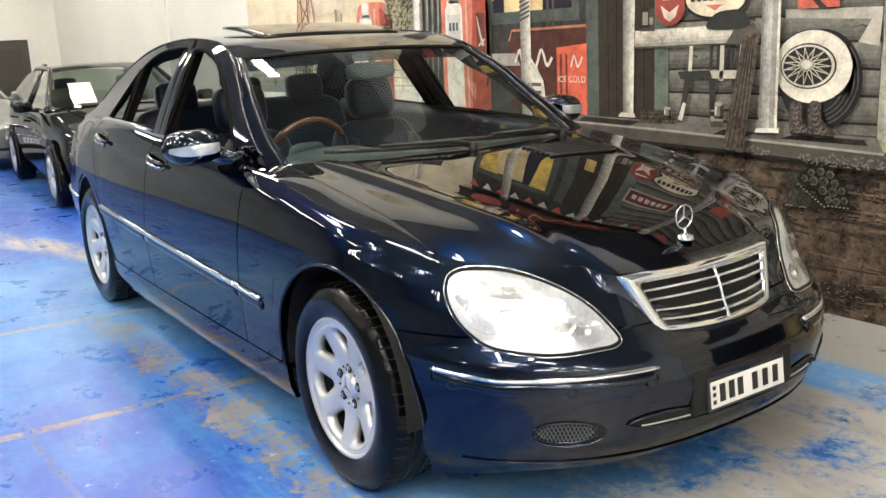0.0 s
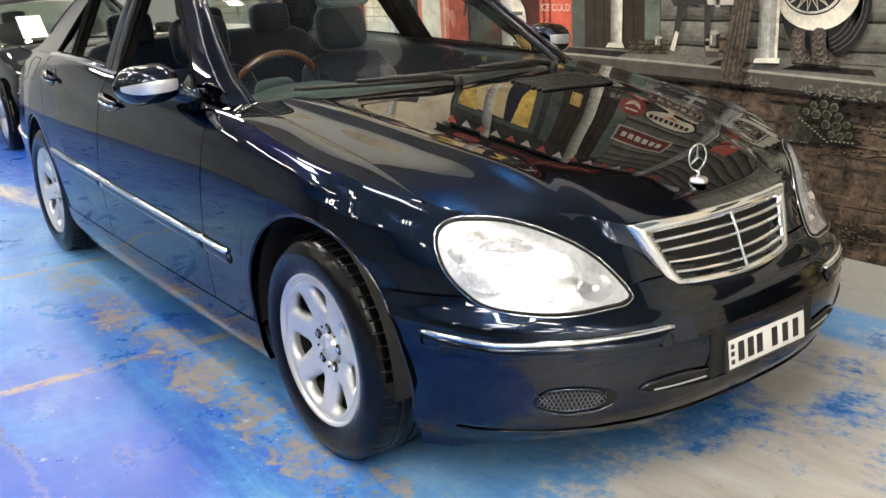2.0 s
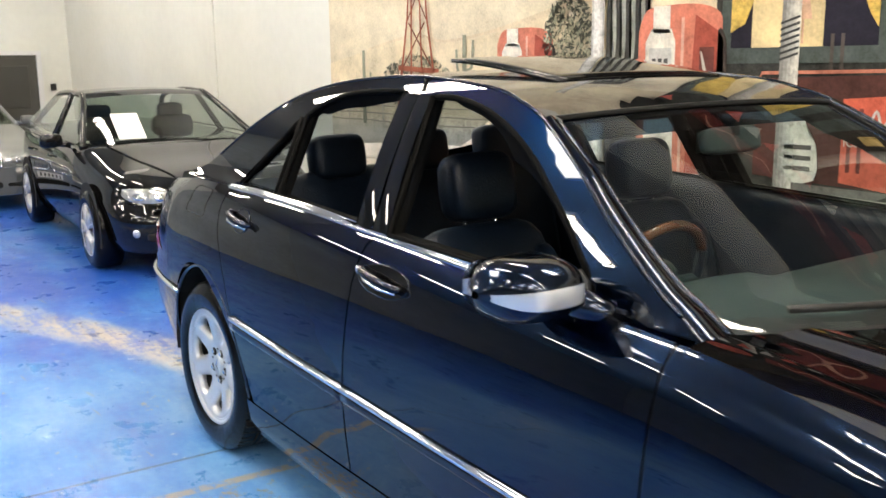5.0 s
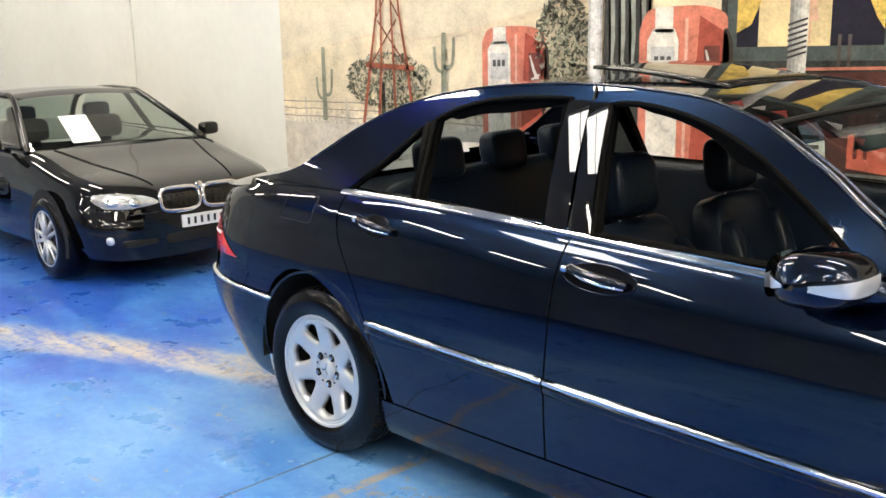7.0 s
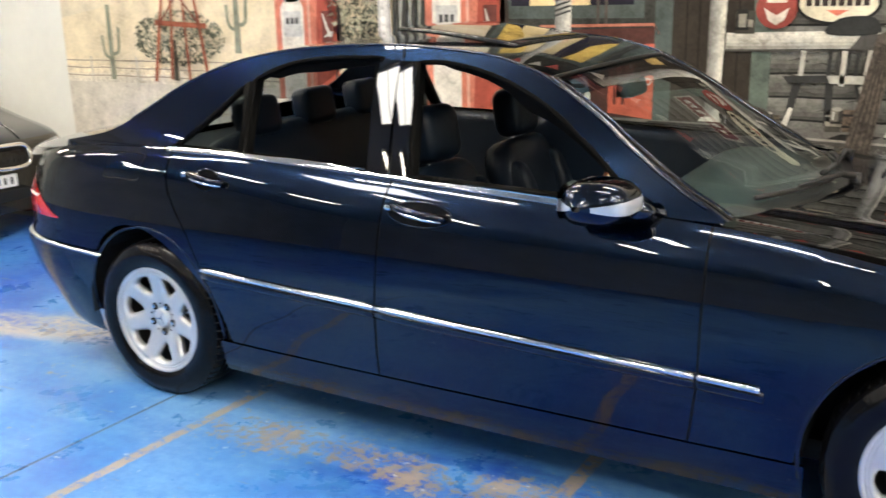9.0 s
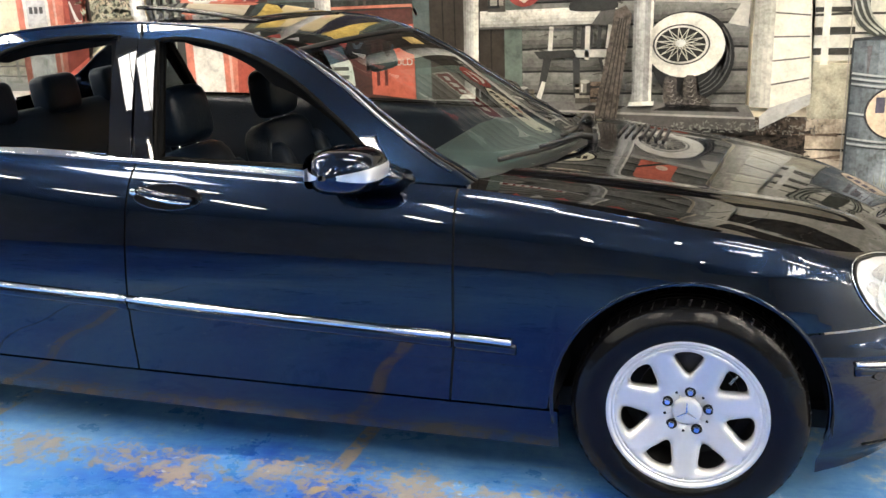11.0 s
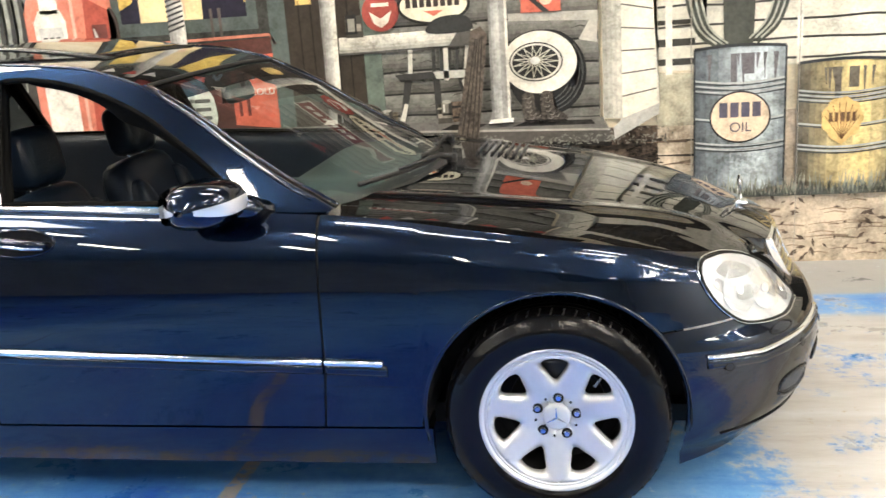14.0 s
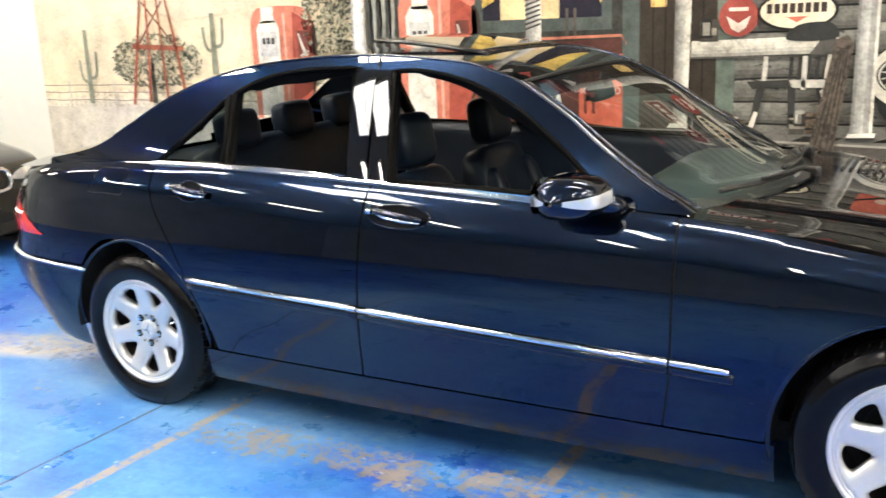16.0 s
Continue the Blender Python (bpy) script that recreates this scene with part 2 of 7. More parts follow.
    crack = op("MULTIPLY", step(op("ABSOLUTE", wander), 0.0015, 0.0045, 0.85, 0.0), op("MULTIPLY", along, step(big, 0.42, 0.52)))
    col = mixc(rubbed, col, tan)
    col = mixc(crack, col, black)
    spots = step(noise_node(15, 5, 0.6), 0.64, 0.72, 0.0, 0.6)
    pale = ramp(mid, [(0.3, (0.40, 0.50, 0.62)), (0.7, (0.60, 0.64, 0.68))])
    col = mixc(spots, col, pale)
    marks = step(noise_node(7, 4, 0.5, (0.5, 3.5, 1), -0.6), 0.66, 0.74, 0.0, 0.5)
    col = mixc(marks, col, dirt)
    nt.links.new(col, b.inputs["Base Color"])
    nt.links.new(step(mid, 0.25, 0.75, 0.20, 0.50), b.inputs["Roughness"])
    bp = nt.nodes.new("ShaderNodeBump")
    bp.inputs["Strength"].default_value, bp.inputs["Distance"].default_value = 0.10, 0.01
    nt.links.new(op("SUBTRACT", fine, op("ADD", joint, op("MULTIPLY", wear, 0.2))), bp.inputs["Height"])
    nt.links.new(bp.outputs[0], b.inputs["Normal"])
    return m


M_FLOOR = floor_mat()

# ==== building blocks ====
def part(name, bm, material, parent=None, label="", smooth=False):
    """Link a bmesh as one mesh object, under a thing or a part."""
    me = bpy.data.meshes.new(name)
    bmesh.ops.recalc_face_normals(bm, faces=bm.faces)
    bm.to_mesh(me)
    bm.free()
    me.materials.append(material)
    if smooth:
        for p in me.polygons:
            p.use_smooth = True
    ob = new(name, me)
    if parent:
        ob.parent = parent
    if label:
        ob["label"] = label
    return ob


def thing(name, m=None, label="", category="", group=""):
    ob = new(name)
    if m is not None:
        ob.matrix_basis = m
    return tagged(ob, label, category, group)


def box(bm, x0, y0, z0, x1, y1, z1, bevel=0.0, seg=2):
    vs = [bm.verts.new((x, y, z)) for x in (x0, x1) for y in (y0, y1) for z in (z0, z1)]
    fs = [bm.faces.new([vs[i] for i in q]) for q in ((0, 1, 3, 2), (4, 6, 7, 5), (0, 4, 5, 1), (2, 3, 7, 6), (0, 2, 6, 4), (1, 5, 7, 3))]
    if bevel:
        es = list({e for f in fs for e in f.edges})
        bmesh.ops.bevel(bm, geom=es, offset=bevel, segments=seg, affect="EDGES", profile=0.6)
    return bm


def boxes(*rows, bevel=0.0):
    bm = bmesh.new()
    for r in rows:
        box(bm, *r, bevel=bevel)
    return bm


def grid(bm, pts):
    """Quads over a 2D list of points."""
    vs = [[bm.verts.new(p) for p in row] for row in pts]
    for a, b in zip(vs, vs[1:]):
        for i in range(len(a) - 1):
            try:
                bm.faces.new((a[i], a[i + 1], b[i + 1], b[i]))
            except ValueError:
                pass
    return vs


def tube(bm, path, r, n=8, closed=False):
    """A round bar along a list of points."""
    path = [Vector(p) for p in path]
    rings, count = [], len(path)
    rad = r if isinstance(r, (list, tuple)) else [r] * count
    up = Vector((0.13, 0.21, 1)).normalized()
    for i, p in enumerate(path):
        a = path[(i - 1) % count] if (closed or i) else p
        b = path[(i + 1) % count] if (closed or i < count - 1) else p
        d = (b - a).normalized()
        s = d.cross(up)
        if s.length < 0.05:
            s = d.cross(Vector((1, 0.3, 0)))
        s.normalize()
        t = s.cross(d)
        rings.append([bm.verts.new(p + (s * math.cos(2 * math.pi * k / n) + t * math.sin(2 * math.pi * k / n)) * rad[i]) for k in range(n)])
    pairs = list(zip(rings, rings[1:])) + ([(rings[-1], rings[0])] if closed else [])
    for a, b in pairs:
        for k in range(n):
            bm.faces.new((a[k], a[(k + 1) % n], b[(k + 1) % n], b[k]))
    if not closed:
        bm.faces.new(rings[0][::-1])
        bm.faces.new(rings[-1])
    return bm


def lathe(bm, prof, n=48, axis="y", centre=(0, 0, 0)):
    """Turn a profile of (radius, along) about an axis."""
    rings = []
    for r, h in prof:
        ring = []
        for k in range(n):
            a = 2 * math.pi * k / n
            u, v = r * math.cos(a), r * math.sin(a)
            p = (u, h, v) if axis == "y" else (u, v, h)
            ring.append(bm.verts.new(Vector(p) + Vector(centre)))
        rings.append(ring)
    for a, b in zip(rings, rings[1:]):
        for k in range(n):
            bm.faces.new((a[k], a[(k + 1) % n], b[(k + 1) % n], b[k]))
    return rings


def lerp(x, pts):
    return float(np.interp(x, [p[0] for p in pts], [p[1] for p in pts]))


def smooth_curve(pts, per=8, closed=False):
    """Catmull-Rom through points of any dimension."""
    P = [np.array(p, float) for p in pts]
    n, out = len(P), []
    for i in range(n if closed else n - 1):
        if closed:
            p0, p1, p2, p3 = P[i - 1], P[i], P[(i + 1) % n], P[(i + 2) % n]
        else:
            p0, p1, p2, p3 = P[max(i - 1, 0)], P[i], P[i + 1], P[min(i + 2, n - 1)]
        for k in range(per):
            t = k / per
            out.append(0.5 * (2 * p1 + (p2 - p0) * t + (2 * p0 - 5 * p1 + 4 * p2 - p3) * t * t + (3 * p1 - p0 - 3 * p2 + p3) * t ** 3))
    if not closed:
        out.append(P[-1])
    return out


# ==== the hall ====
X0, X1, Y0 = BACK_X, 11.0, -17.0
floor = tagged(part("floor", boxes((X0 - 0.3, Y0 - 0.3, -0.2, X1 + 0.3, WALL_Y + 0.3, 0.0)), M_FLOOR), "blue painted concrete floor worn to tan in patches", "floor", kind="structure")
wall_north = tagged(part("wall_north", boxes((X0 - 0.3, WALL_Y, 0, X1 + 0.3, WALL_Y + 0.25, CEIL)), M_WALL), "white wall carrying the painted mural", "wall", kind="structure")
wall_west = tagged(part("wall_west", boxes((X0 - 0.25, -1.6, 0, X0, WALL_Y, CEIL)), M_WALL), "plain white painted end wall", "wall", kind="structure")
# unseen walls; hall grey and east white are picked for the car's reflections
wall_hall = tagged(part("wall_hall", boxes((X0 - 0.25, Y0, 0, X0, -1.6, CEIL)), M_HALLWALL), "plain grey end wall of the open hall", "wall", kind="structure")
wall_east = tagged(part("wall_east", boxes((X1, Y0, 0, X1 + 0.25, WALL_Y, CEIL)), M_WALL), "plain white painted wall", "wall", kind="structure")
wall_south = tagged(part("wall_south", boxes((X0, Y0 - 0.25, 0, X1, Y0, CEIL)), M_HALLWALL), "plain grey wall across the hall", "wall", kind="structure")
ceiling = tagged(part("ceiling", boxes((X0 - 0.3, Y0 - 0.3, CEIL, X1 + 0.3, WALL_Y + 0.3, CEIL + 0.15)), M_CEIL), "pale sheeted ceiling", "ceiling", kind="structure")


def fluorescent(x, y, along="x", z=CEIL - 0.35):
    """A hanging twin-tube fitting."""
    f = thing("ceiling_light", pose(x, y, z, 0, 0, 0 if along == "x" else 90), "white twin-tube fluorescent ceiling light, lit", "light", "ceiling lights")
    part("housing", boxes((-0.75, -0.09, 0.03, 0.75, 0.09, 0.10), bevel=0.012), M_FIX, f)
    part("diffuser", boxes((-0.72, -0.075, -0.02, 0.72, 0.075, 0.03), bevel=0.015), M_TUBE, f, "glowing opal diffuser")
    for s in (-1, 1):
        part("end_cap", boxes((s * 0.615 - 0.015, -0.085, -0.024, s * 0.615 + 0.015, 0.085, 0.03), bevel=0.004), M_FIX, f)
        part("rod", tube(bmesh.new(), [(s * 0.6, 0, 0.1), (s * 0.6, 0, 0.35)], 0.006, 6), M_FIX, f)
    return f


# two rows run along the painted wall, two more point into the hall
_f = fluorescent(-11.8, -1.5)
# fittings at x 7.8 and 10.2 are added, unseen, to light the car's nose
for _x in (-9.0, -6.2, -3.4, -0.6, 2.2, 5.0, 7.8, 10.2):
    copy_thing(_f, pose(_x, -1.5, CEIL - 0.35))
for _x in (-11.8, -9.0, -6.2, -3.4, -0.6, 2.2, 5.0, 7.8, 10.2):      # past x 1 this unseen row shifts hallward, lighting the bay's front, not the mural
    copy_thing(_f, pose(_x, -2.9 if _x > 1 else 0.5, CEIL - 0.35))
for _y, _xs in ((-5.0, (-10.6, -7.8, -5.0, -2.2, 0.6, 3.4, 6.2, 9.0)), (-9.0, (-9.2, -6.4, -3.6, -0.8, 2.0, 4.8))):
    for _x in _xs:
        copy_thing(_f, pose(_x, _y, CEIL - 0.35, 0, 0, 90))

# translucent roof sheets let daylight in
# sheets at x 3.0 and 6.6 are added, unseen, to brighten floor and nose
for _x, _y, _s in ((-4.55, -2.85, 1.0), (3.0, -4.4, 0.85), (6.6, -4.6, 0.9)):
    sl = thing("skylight", pose(_x, _y, CEIL - 0.012) @ Matrix.Diagonal((_s, _s, 1, 1)), "unseen bright translucent skylight sheet in the ceiling", "skylight", "skylights")
    part("sheet", boxes((-0.56, -0.73, 0.0, 0.56, 0.73, 0.008)), M_SKYLIGHT, sl, "glowing daylight sheet")
    part("frame", boxes((-0.61, -0.78, -0.02, 0.61, -0.73, 0.01), (-0.61, 0.73, -0.02, 0.61, 0.78, 0.01), (-0.61, -0.73, -0.02, -0.56, 0.73, 0.01), (0.56, -0.73, -0.02, 0.61, 0.73, 0.01), (-0.015, -0.73, -0.02, 0.015, 0.73, -0.001)), M_FIX, sl)

# ---- end wall window and wall joint
def end_door():
    """Dark door in a white frame, with a key box beside it."""
    d = thing("door_1", pose(BACK_X, 0.45, 0), "dark panelled door in a white frame, closed", "door")
    leaf = part("door_leaf", boxes((0.0, 0.06, 0.0, 0.03, 0.90, 1.67), bevel=0.004), mat("dark_door_paint", (0.06, 0.058, 0.05), 0.35, var=0.15, scale=4), d)
    for z0, z1 in ((0.15, 0.75), (0.92, 1.52)):
        part("door_panel", boxes((0.03, 0.18, z0, 0.042, 0.78, z1), bevel=0.006), mat("dark_door_panel", (0.05, 0.048, 0.042), 0.3), leaf)
    part("door_knob", tube(bmesh.new(), [(0.03, 0.14, 0.85), (0.06, 0.14, 0.85), (0.075, 0.14, 0.85)], [0.012, 0.028, 0.018], 10), M_CHROME, leaf, "", True)
    part("door_frame", boxes((0.0, 0.0, 0.0, 0.06, 0.06, 1.73), (0.0, 0.90, 0.0, 0.06, 0.97, 1.73), (0.0, 0.06, 1.67, 0.06, 0.90, 1.73)), M_FIX, d)
    key = tagged(part("key_box", boxes((BACK_X, 1.53, 1.16, BACK_X + 0.05, 1.60, 1.26), bevel=0.004), M_PLASTIC), "small black key box on the white wall", "box")


end_door()
tagged(part("trim", boxes((-8.96, WALL_Y - 0.02, 0, -8.84, WALL_Y, CEIL), bevel=0.004), M_WALL), "white cover strip on the wall joint", "trim", kind="structure")

# ==== the navy saloon ====
CAR = pose(0, -0.86, 0, 0, 0, -1.34) @ pose(0, 0.86, 0)
car = thing("saloon_car", CAR, "dark navy four-door luxury saloon with chrome trim and open windows", "car")
# plan outline at the widest height, from the nose's middle round the side to the tail's middle
PLAN = smooth_curve([(0.885, 0.0), (0.876, 0.2), (0.84, 0.38), (0.765, 0.55), (0.65, 0.69), (0.51, 0.79), (0.33, 0.862), (0.12, 0.9), (-0.15, 0.914),
                     (-0.6, 0.922), (-1.5, 0.927), (-2.3, 0.924), (-2.8, 0.912), (-3.2, 0.892), (-3.55, 0.86), (-3.80, 0.805), (-3.96, 0.71), (-4.035, 0.52), (-4.055, 0.28), (-4.06, 0.0)], 12)
NQ = len(PLAN) - 1
BULGE = [(0.18, 0.050), (0.22, 0.033), (0.27, 0.026), (0.34, 0.02), (0.44, 0.008), (0.56, 0.0), (0.66, 0.003), (0.76, 0.013), (0.86, 0.03), (0.95, 0.050), (1.04, 0.074)]
NOSE = [(0.18, 0.12), (0.22, 0.07), (0.28, 0.03), (0.36, 0.008), (0.41, 0.0), (0.45, 0.002), (0.47, 0.007), (0.49, 0.017), (0.51, 0.021), (0.535, 0.036), (0.558, 0.085), (0.60, 0.118), (0.62, 0.130), (0.68, 0.17), (0.75, 0.225), (0.8, 0.28)]
TAIL = [(0.18, 0.52), (0.24, 0.38), (0.30, 0.25), (0.36, 0.14), (0.42, 0.07), (0.48, 0.025), (0.54, 0.0), (0.58, 0.008), (0.6, 0.035), (0.64, 0.065), (0.8, 0.095), (0.95, 0.15)]
ROUND = [(0.0, 0.050), (0.008, 0.036), (0.02, 0.025), (0.04, 0.015), (0.08, 0.006), (0.14, 0.001), (0.2, 0.0)]
BELT = smooth_curve([(0.885, 0.752), (0.66, 0.765), (0.51, 0.783), (0.40, 0.803), (0.28, 0.828), (0.1, 0.862), (-0.2, 0.905), (-0.62, 0.964), (-1.175, 0.990), (-1.75, 1.018), (-2.4, 1.042), (-2.8, 1.045), (-3.3, 1.028), (-3.8, 0.985), (-4.17, 0.945)], 6)
_bx, _bz = [p[0] for p in BELT][::-1], [p[1] for p in BELT][::-1]


def q_of(x):
    """Position along the plan outline at which the side stands at x."""
    lo, hi = 0.0, float(NQ)
    for _ in range(40):
        mid = (lo + hi) / 2
        if plan(mid)[0] > x:
            lo = mid
        else:
            hi = mid
    return lo


def plan(q):
    q = min(max(q, 0.0), NQ - 1e-6)
    i = int(q)
    return PLAN[i] * (1 - (q - i)) + PLAN[i + 1] * (q - i)


def belt(x):
    return float(np.interp(x, _bx, _bz))


def skin(q, z, out=0.0, side=1):
    """A point of the body's side skin."""
    q = min(max(q, 0.01), NQ - 0.01)
    p, d = plan(q), plan(q + 0.3) - plan(q - 0.3)
    n = np.array([-d[1], d[0]]) / np.hypot(*d)
    n = -n if n[1] < 0 or (q < 6 and n[0] < 0) else n
    if q > NQ - 6 and n[0] > 0:
        n = -n
    f, r = max(0.0, n[0]) ** 1.3, max(0.0, -n[0]) ** 1.3
    inset = lerp(z, BULGE) * (1 - f - r) + lerp(z, NOSE) * f + lerp(z, TAIL) * r
    inset += lerp(belt(p[0]) - z, ROUND) * (1 - 0.5 * f) - out
    w = p - n * inset
    return (w[0], side * w[1], z)


def side_at(x, z, out=0.0, side=1):
    """A point of the side skin at that x and height."""
    return skin(q_of(x), z, out, side)


def panel(name, parent, q0, q1, low, high, side=1, nq=24, nz=16, mater=None, label="", out=0.0, thick=0.02):
    """A piece of the skin between two outline positions; low and high: heights as functions of x; q0, q1 may depend on height."""
    bm, rows = bmesh.new(), []
    for i in range(nq + 1):
        row = []
        for k in range(nz + 1):
            v = k / nz
            a = i / nq
            qm = (q0(0.5) if callable(q0) else q0) * (1 - a) + (q1(0.5) if callable(q1) else q1) * a
            x = plan(qm)[0]
            z = low(x) * (1 - v) + high(x) * v
            qa = q0(z) if callable(q0) else q0
            qb = q1(z) if callable(q1) else q1
            row.append(skin(qa * (1 - a) + qb * a, z, out, side))
        rows.append(row)
    grid(bm, rows)
    # returned edges, with their own corners so that the face stays crisp
    inner = [[Vector(p) - Vector((0, side * thick, 0)) for p in row] for row in rows]
    for edge, back in ((rows[0], inner[0]), (rows[-1], inner[-1]), ([r[0] for r in rows], [r[0] for r in inner]), ([r[-1] for r in rows], [r[-1] for r in inner])):
        grid(bm, [edge, back])
    return part(name, bm, mater or M_PAINT, parent, label, True)


RA, WZ, AZ = 0.392, 0.33, 0.343          # wheel arch radius, hub height, arch centre
AXLES = (0.0, -2.965)


def arch(x, base):
    """Lower edge of the skin, rising over the wheels."""
    for c in AXLES:
        if abs(x - c) < RA:
            return max(base, AZ + math.sqrt(RA ** 2 - (x - c) ** 2) * 1.0)
    return base


def sill(x):
    return 0.316


CUT_F = [(0.2, -0.72), (0.3, -0.708), (0.52, -0.682), (0.87, -0.682), (1.03, -0.685)]      # front edge of the front door
CUT_M = [(0.2, -1.826), (0.33, -1.822), (0.56, -1.815), (0.88, -1.804), (1.0, -1.792), (1.05, -1.788)]       # between the doors
CUT_R = [(0.28, -2.52), (0.42, -2.56), (0.60, -2.645), (0.73, -2.718), (0.82, -2.785), (0.89, -2.835), (0.96, -2.860), (1.05, -2.862)]
GAPW = 0.0035
_qc = {}


def qx(x):
    k = round(x, 4)
    if k not in _qc:
        _qc[k] = q_of(k)
    return _qc[k]


def cut(tab, off):
    return lambda z: qx(lerp(z, tab) + off)


def arch_x(z, c, way):
    """Where the arch's edge stands at a height, ahead of (1) or behind (-1) the axle c."""
    return c + way * math.sqrt(max(RA ** 2 - (max(z, AZ - 0.06) - AZ) ** 2, 0.0))


QN, QT = qx(0.503), qx(-3.93)
for S in (-1, 1):
    # front wing: lamp to the front door
    panel("front_wing", car, QN, cut(CUT_F, GAPW), lambda x: arch(x, 0.597 if x > 0 else 0.316), belt, S, 110, 26)
    fd = panel("front_door", car, cut(CUT_F, -GAPW), cut(CUT_M, GAPW), sill, belt, S, 40, 26)
    rd = panel("rear_door", car, cut(CUT_M, -GAPW), cut(CUT_R, GAPW), lambda x: max(sill(x), arch(x, 0.316) + 0.012 if x < -2.6 else 0.316), belt, S, 34, 26)
    panel("rear_wing", car, cut(CUT_R, -GAPW), QT, lambda x: arch(x, 0.60 if x < -3.1 else 0.316), belt, S, 70, 26)
    panel("sill", car, qx(-0.372), qx(-2.59), lambda x: 0.178, lambda x: 0.309, S, 40, 6)


def end_panel(name, start, zlo, zhi, tail=False, nz=14, nq=26, label="", mater=None, fit=None, dip=None):
    """Bumper or face across the car from one side's start to the other's."""
    bm, rows = bmesh.new(), []
    for k in range(nz + 1):
        z = zlo + (zhi - zlo) * k / nz
        qa = start(z)
        qs = [qa * (1 - i / nq) + (NQ if tail else 0) * i / nq for i in range(nq + 1)]
        zq = [z if fit is None else zlo + (fit(q) - zlo) * k / nz for q in qs]
        if dip:
            zq = [dip(q) + (zhi - dip(q)) * k / nz for q in qs]
        rows.append([skin(q, v, 0, -1) for q, v in zip(qs, zq)] + [skin(q, v, 0, 1) for q, v in list(zip(qs, zq))[-2::-1]])
    grid(bm, rows)
    return part(name, bm, mater or M_PAINT, car, label, True)


end_panel("front_bumper", lambda z: qx(arch_x(z, 0.0, 1)), 0.20, 0.591, nz=24, nq=40, dip=lambda q: lerp(q, [(0, 0.20), (42, 0.195), (58, 0.165), (72, 0.135)]))
end_panel("front_panel", lambda z: QN, 0.596, 0.752, fit=lambda q: belt(plan(q)[0]))
end_panel("rear_bumper", lambda z: qx(arch_x(z, -2.965, -1)), 0.20, 0.594, True, 24, 40)
end_panel("boot_lid", lambda z: QT, 0.6, 0.93, True)

# ---- bonnet and wings' tops
ZC = smooth_curve([(0.78, 0.738), (0.74, 0.756), (0.69, 0.773), (0.62, 0.793), (0.486, 0.832), (0.194, 0.892), (-0.21, 0.955), (-0.42, 0.978), (-0.66, 0.995)], 6)
_zx, _zz = [p[0] for p in ZC][::-1], [p[1] for p in ZC][::-1]


_rim = sorted(skin(q, belt(plan(q)[0])) for q in np.linspace(20, qx(-0.75), 160))


def edge_at(x):
    """Half-width and height of the side skin's upper edge."""
    return float(np.interp(x, [r[0] for r in _rim], [r[1] for r in _rim])), float(np.interp(x, [r[0] for r in _rim], [r[2] for r in _rim]))


def top(x, y):
    """Height of the bonnet and wings at a place."""
    zc = float(np.interp(x, _zx, _zz))
    ye, ze = edge_at(min(x, 0.12))
    ze -= max(0.0, x - 0.12) * 0.22
    u = abs(y) / ye
    ridge = lerp(x, [(-0.65, 0.60), (0.1, 0.50), (0.7, 0.36)])
    r = 0.011 * math.exp(-((abs(y) - ridge) / 0.042) ** 2) * min(1, max(0, (0.72 - x) / 0.3))
    return zc - (zc - ze) * u ** 2.4 + r


EDGE = sorted((skin(q, belt(plan(q)[0]))[1], skin(q, belt(plan(q)[0]))[0], skin(q, belt(plan(q)[0]))[2]) for q in np.linspace(4, 76, 60))


def front_edge(y):
    """Where the bonnet ends above the lamps and the grille, and its height there."""
    y = abs(y)
    x, z = float(np.interp(y, [e[0] for e in EDGE], [e[1] for e in EDGE])), float(np.interp(y, [e[0] for e in EDGE], [e[2] for e in EDGE]))
    gx = 0.738 - 0.052 * (y / 0.323) ** 2
    g = min(1.0, max(0.0, (0.405 - y) / 0.075))
    g = g * g * (3 - 2 * g)
    return x + (gx - x) * g, z + (0.732 - z) * g


def bonnet_z(x, y):
    """Height of the bonnet, drawn down to its front edge."""
    xc = lerp(abs(y), [(0.0, -0.40), (0.4, -0.47), (0.62, -0.58), (0.72, -0.66)])
    fx, fz = front_edge(y)
    w = max(0.0, ((x - xc) / max(fx - xc, 0.01) - 0.72) / 0.28) ** 2.2
    return top(x, y) + (fz - top(fx, y)) * min(w, 1.0)


WX1 = front_edge(0.722)[0]


bm, rows = bmesh.new(), []
for i in range(97):
    b = -1 + 2 * i / 96
    row = []
    for k in range(41):
        a = k / 40
        yy = b * 0.715
        xc = lerp(abs(yy), [(0.0, -0.40), (0.4, -0.47), (0.62, -0.58), (0.72, -0.66)])
        fx, fz = front_edge(yy)
        x = xc + (fx - xc) * a
        y = yy
        row.append((x, y, bonnet_z(x, y)))
    rows.append(row)
grid(bm, rows)
bonnet = part("bonnet", bm, M_PAINT, car, "polished navy bonnet reflecting the mural", True)
for S in (-1, 1):
    bm, rows = bmesh.new(), []
    for k in range(41):
        x = -0.66 + (WX1 + 0.66) * k / 40
        y0 = 0.718
        y1, ze = edge_at(x)
        y1 = max(y1, y0 + 0.001)
        z0 = bonnet_z(min(x, front_edge(0.715)[0]), 0.715)
        rows.append([(x, S * (y0 + (y1 - y0) * j / 6), z0 + (ze - z0) * (j / 6) ** 1.5) for j in range(7)])
    grid(bm, rows)
    part("wing_top", bm, M_PAINT, car, "", True)

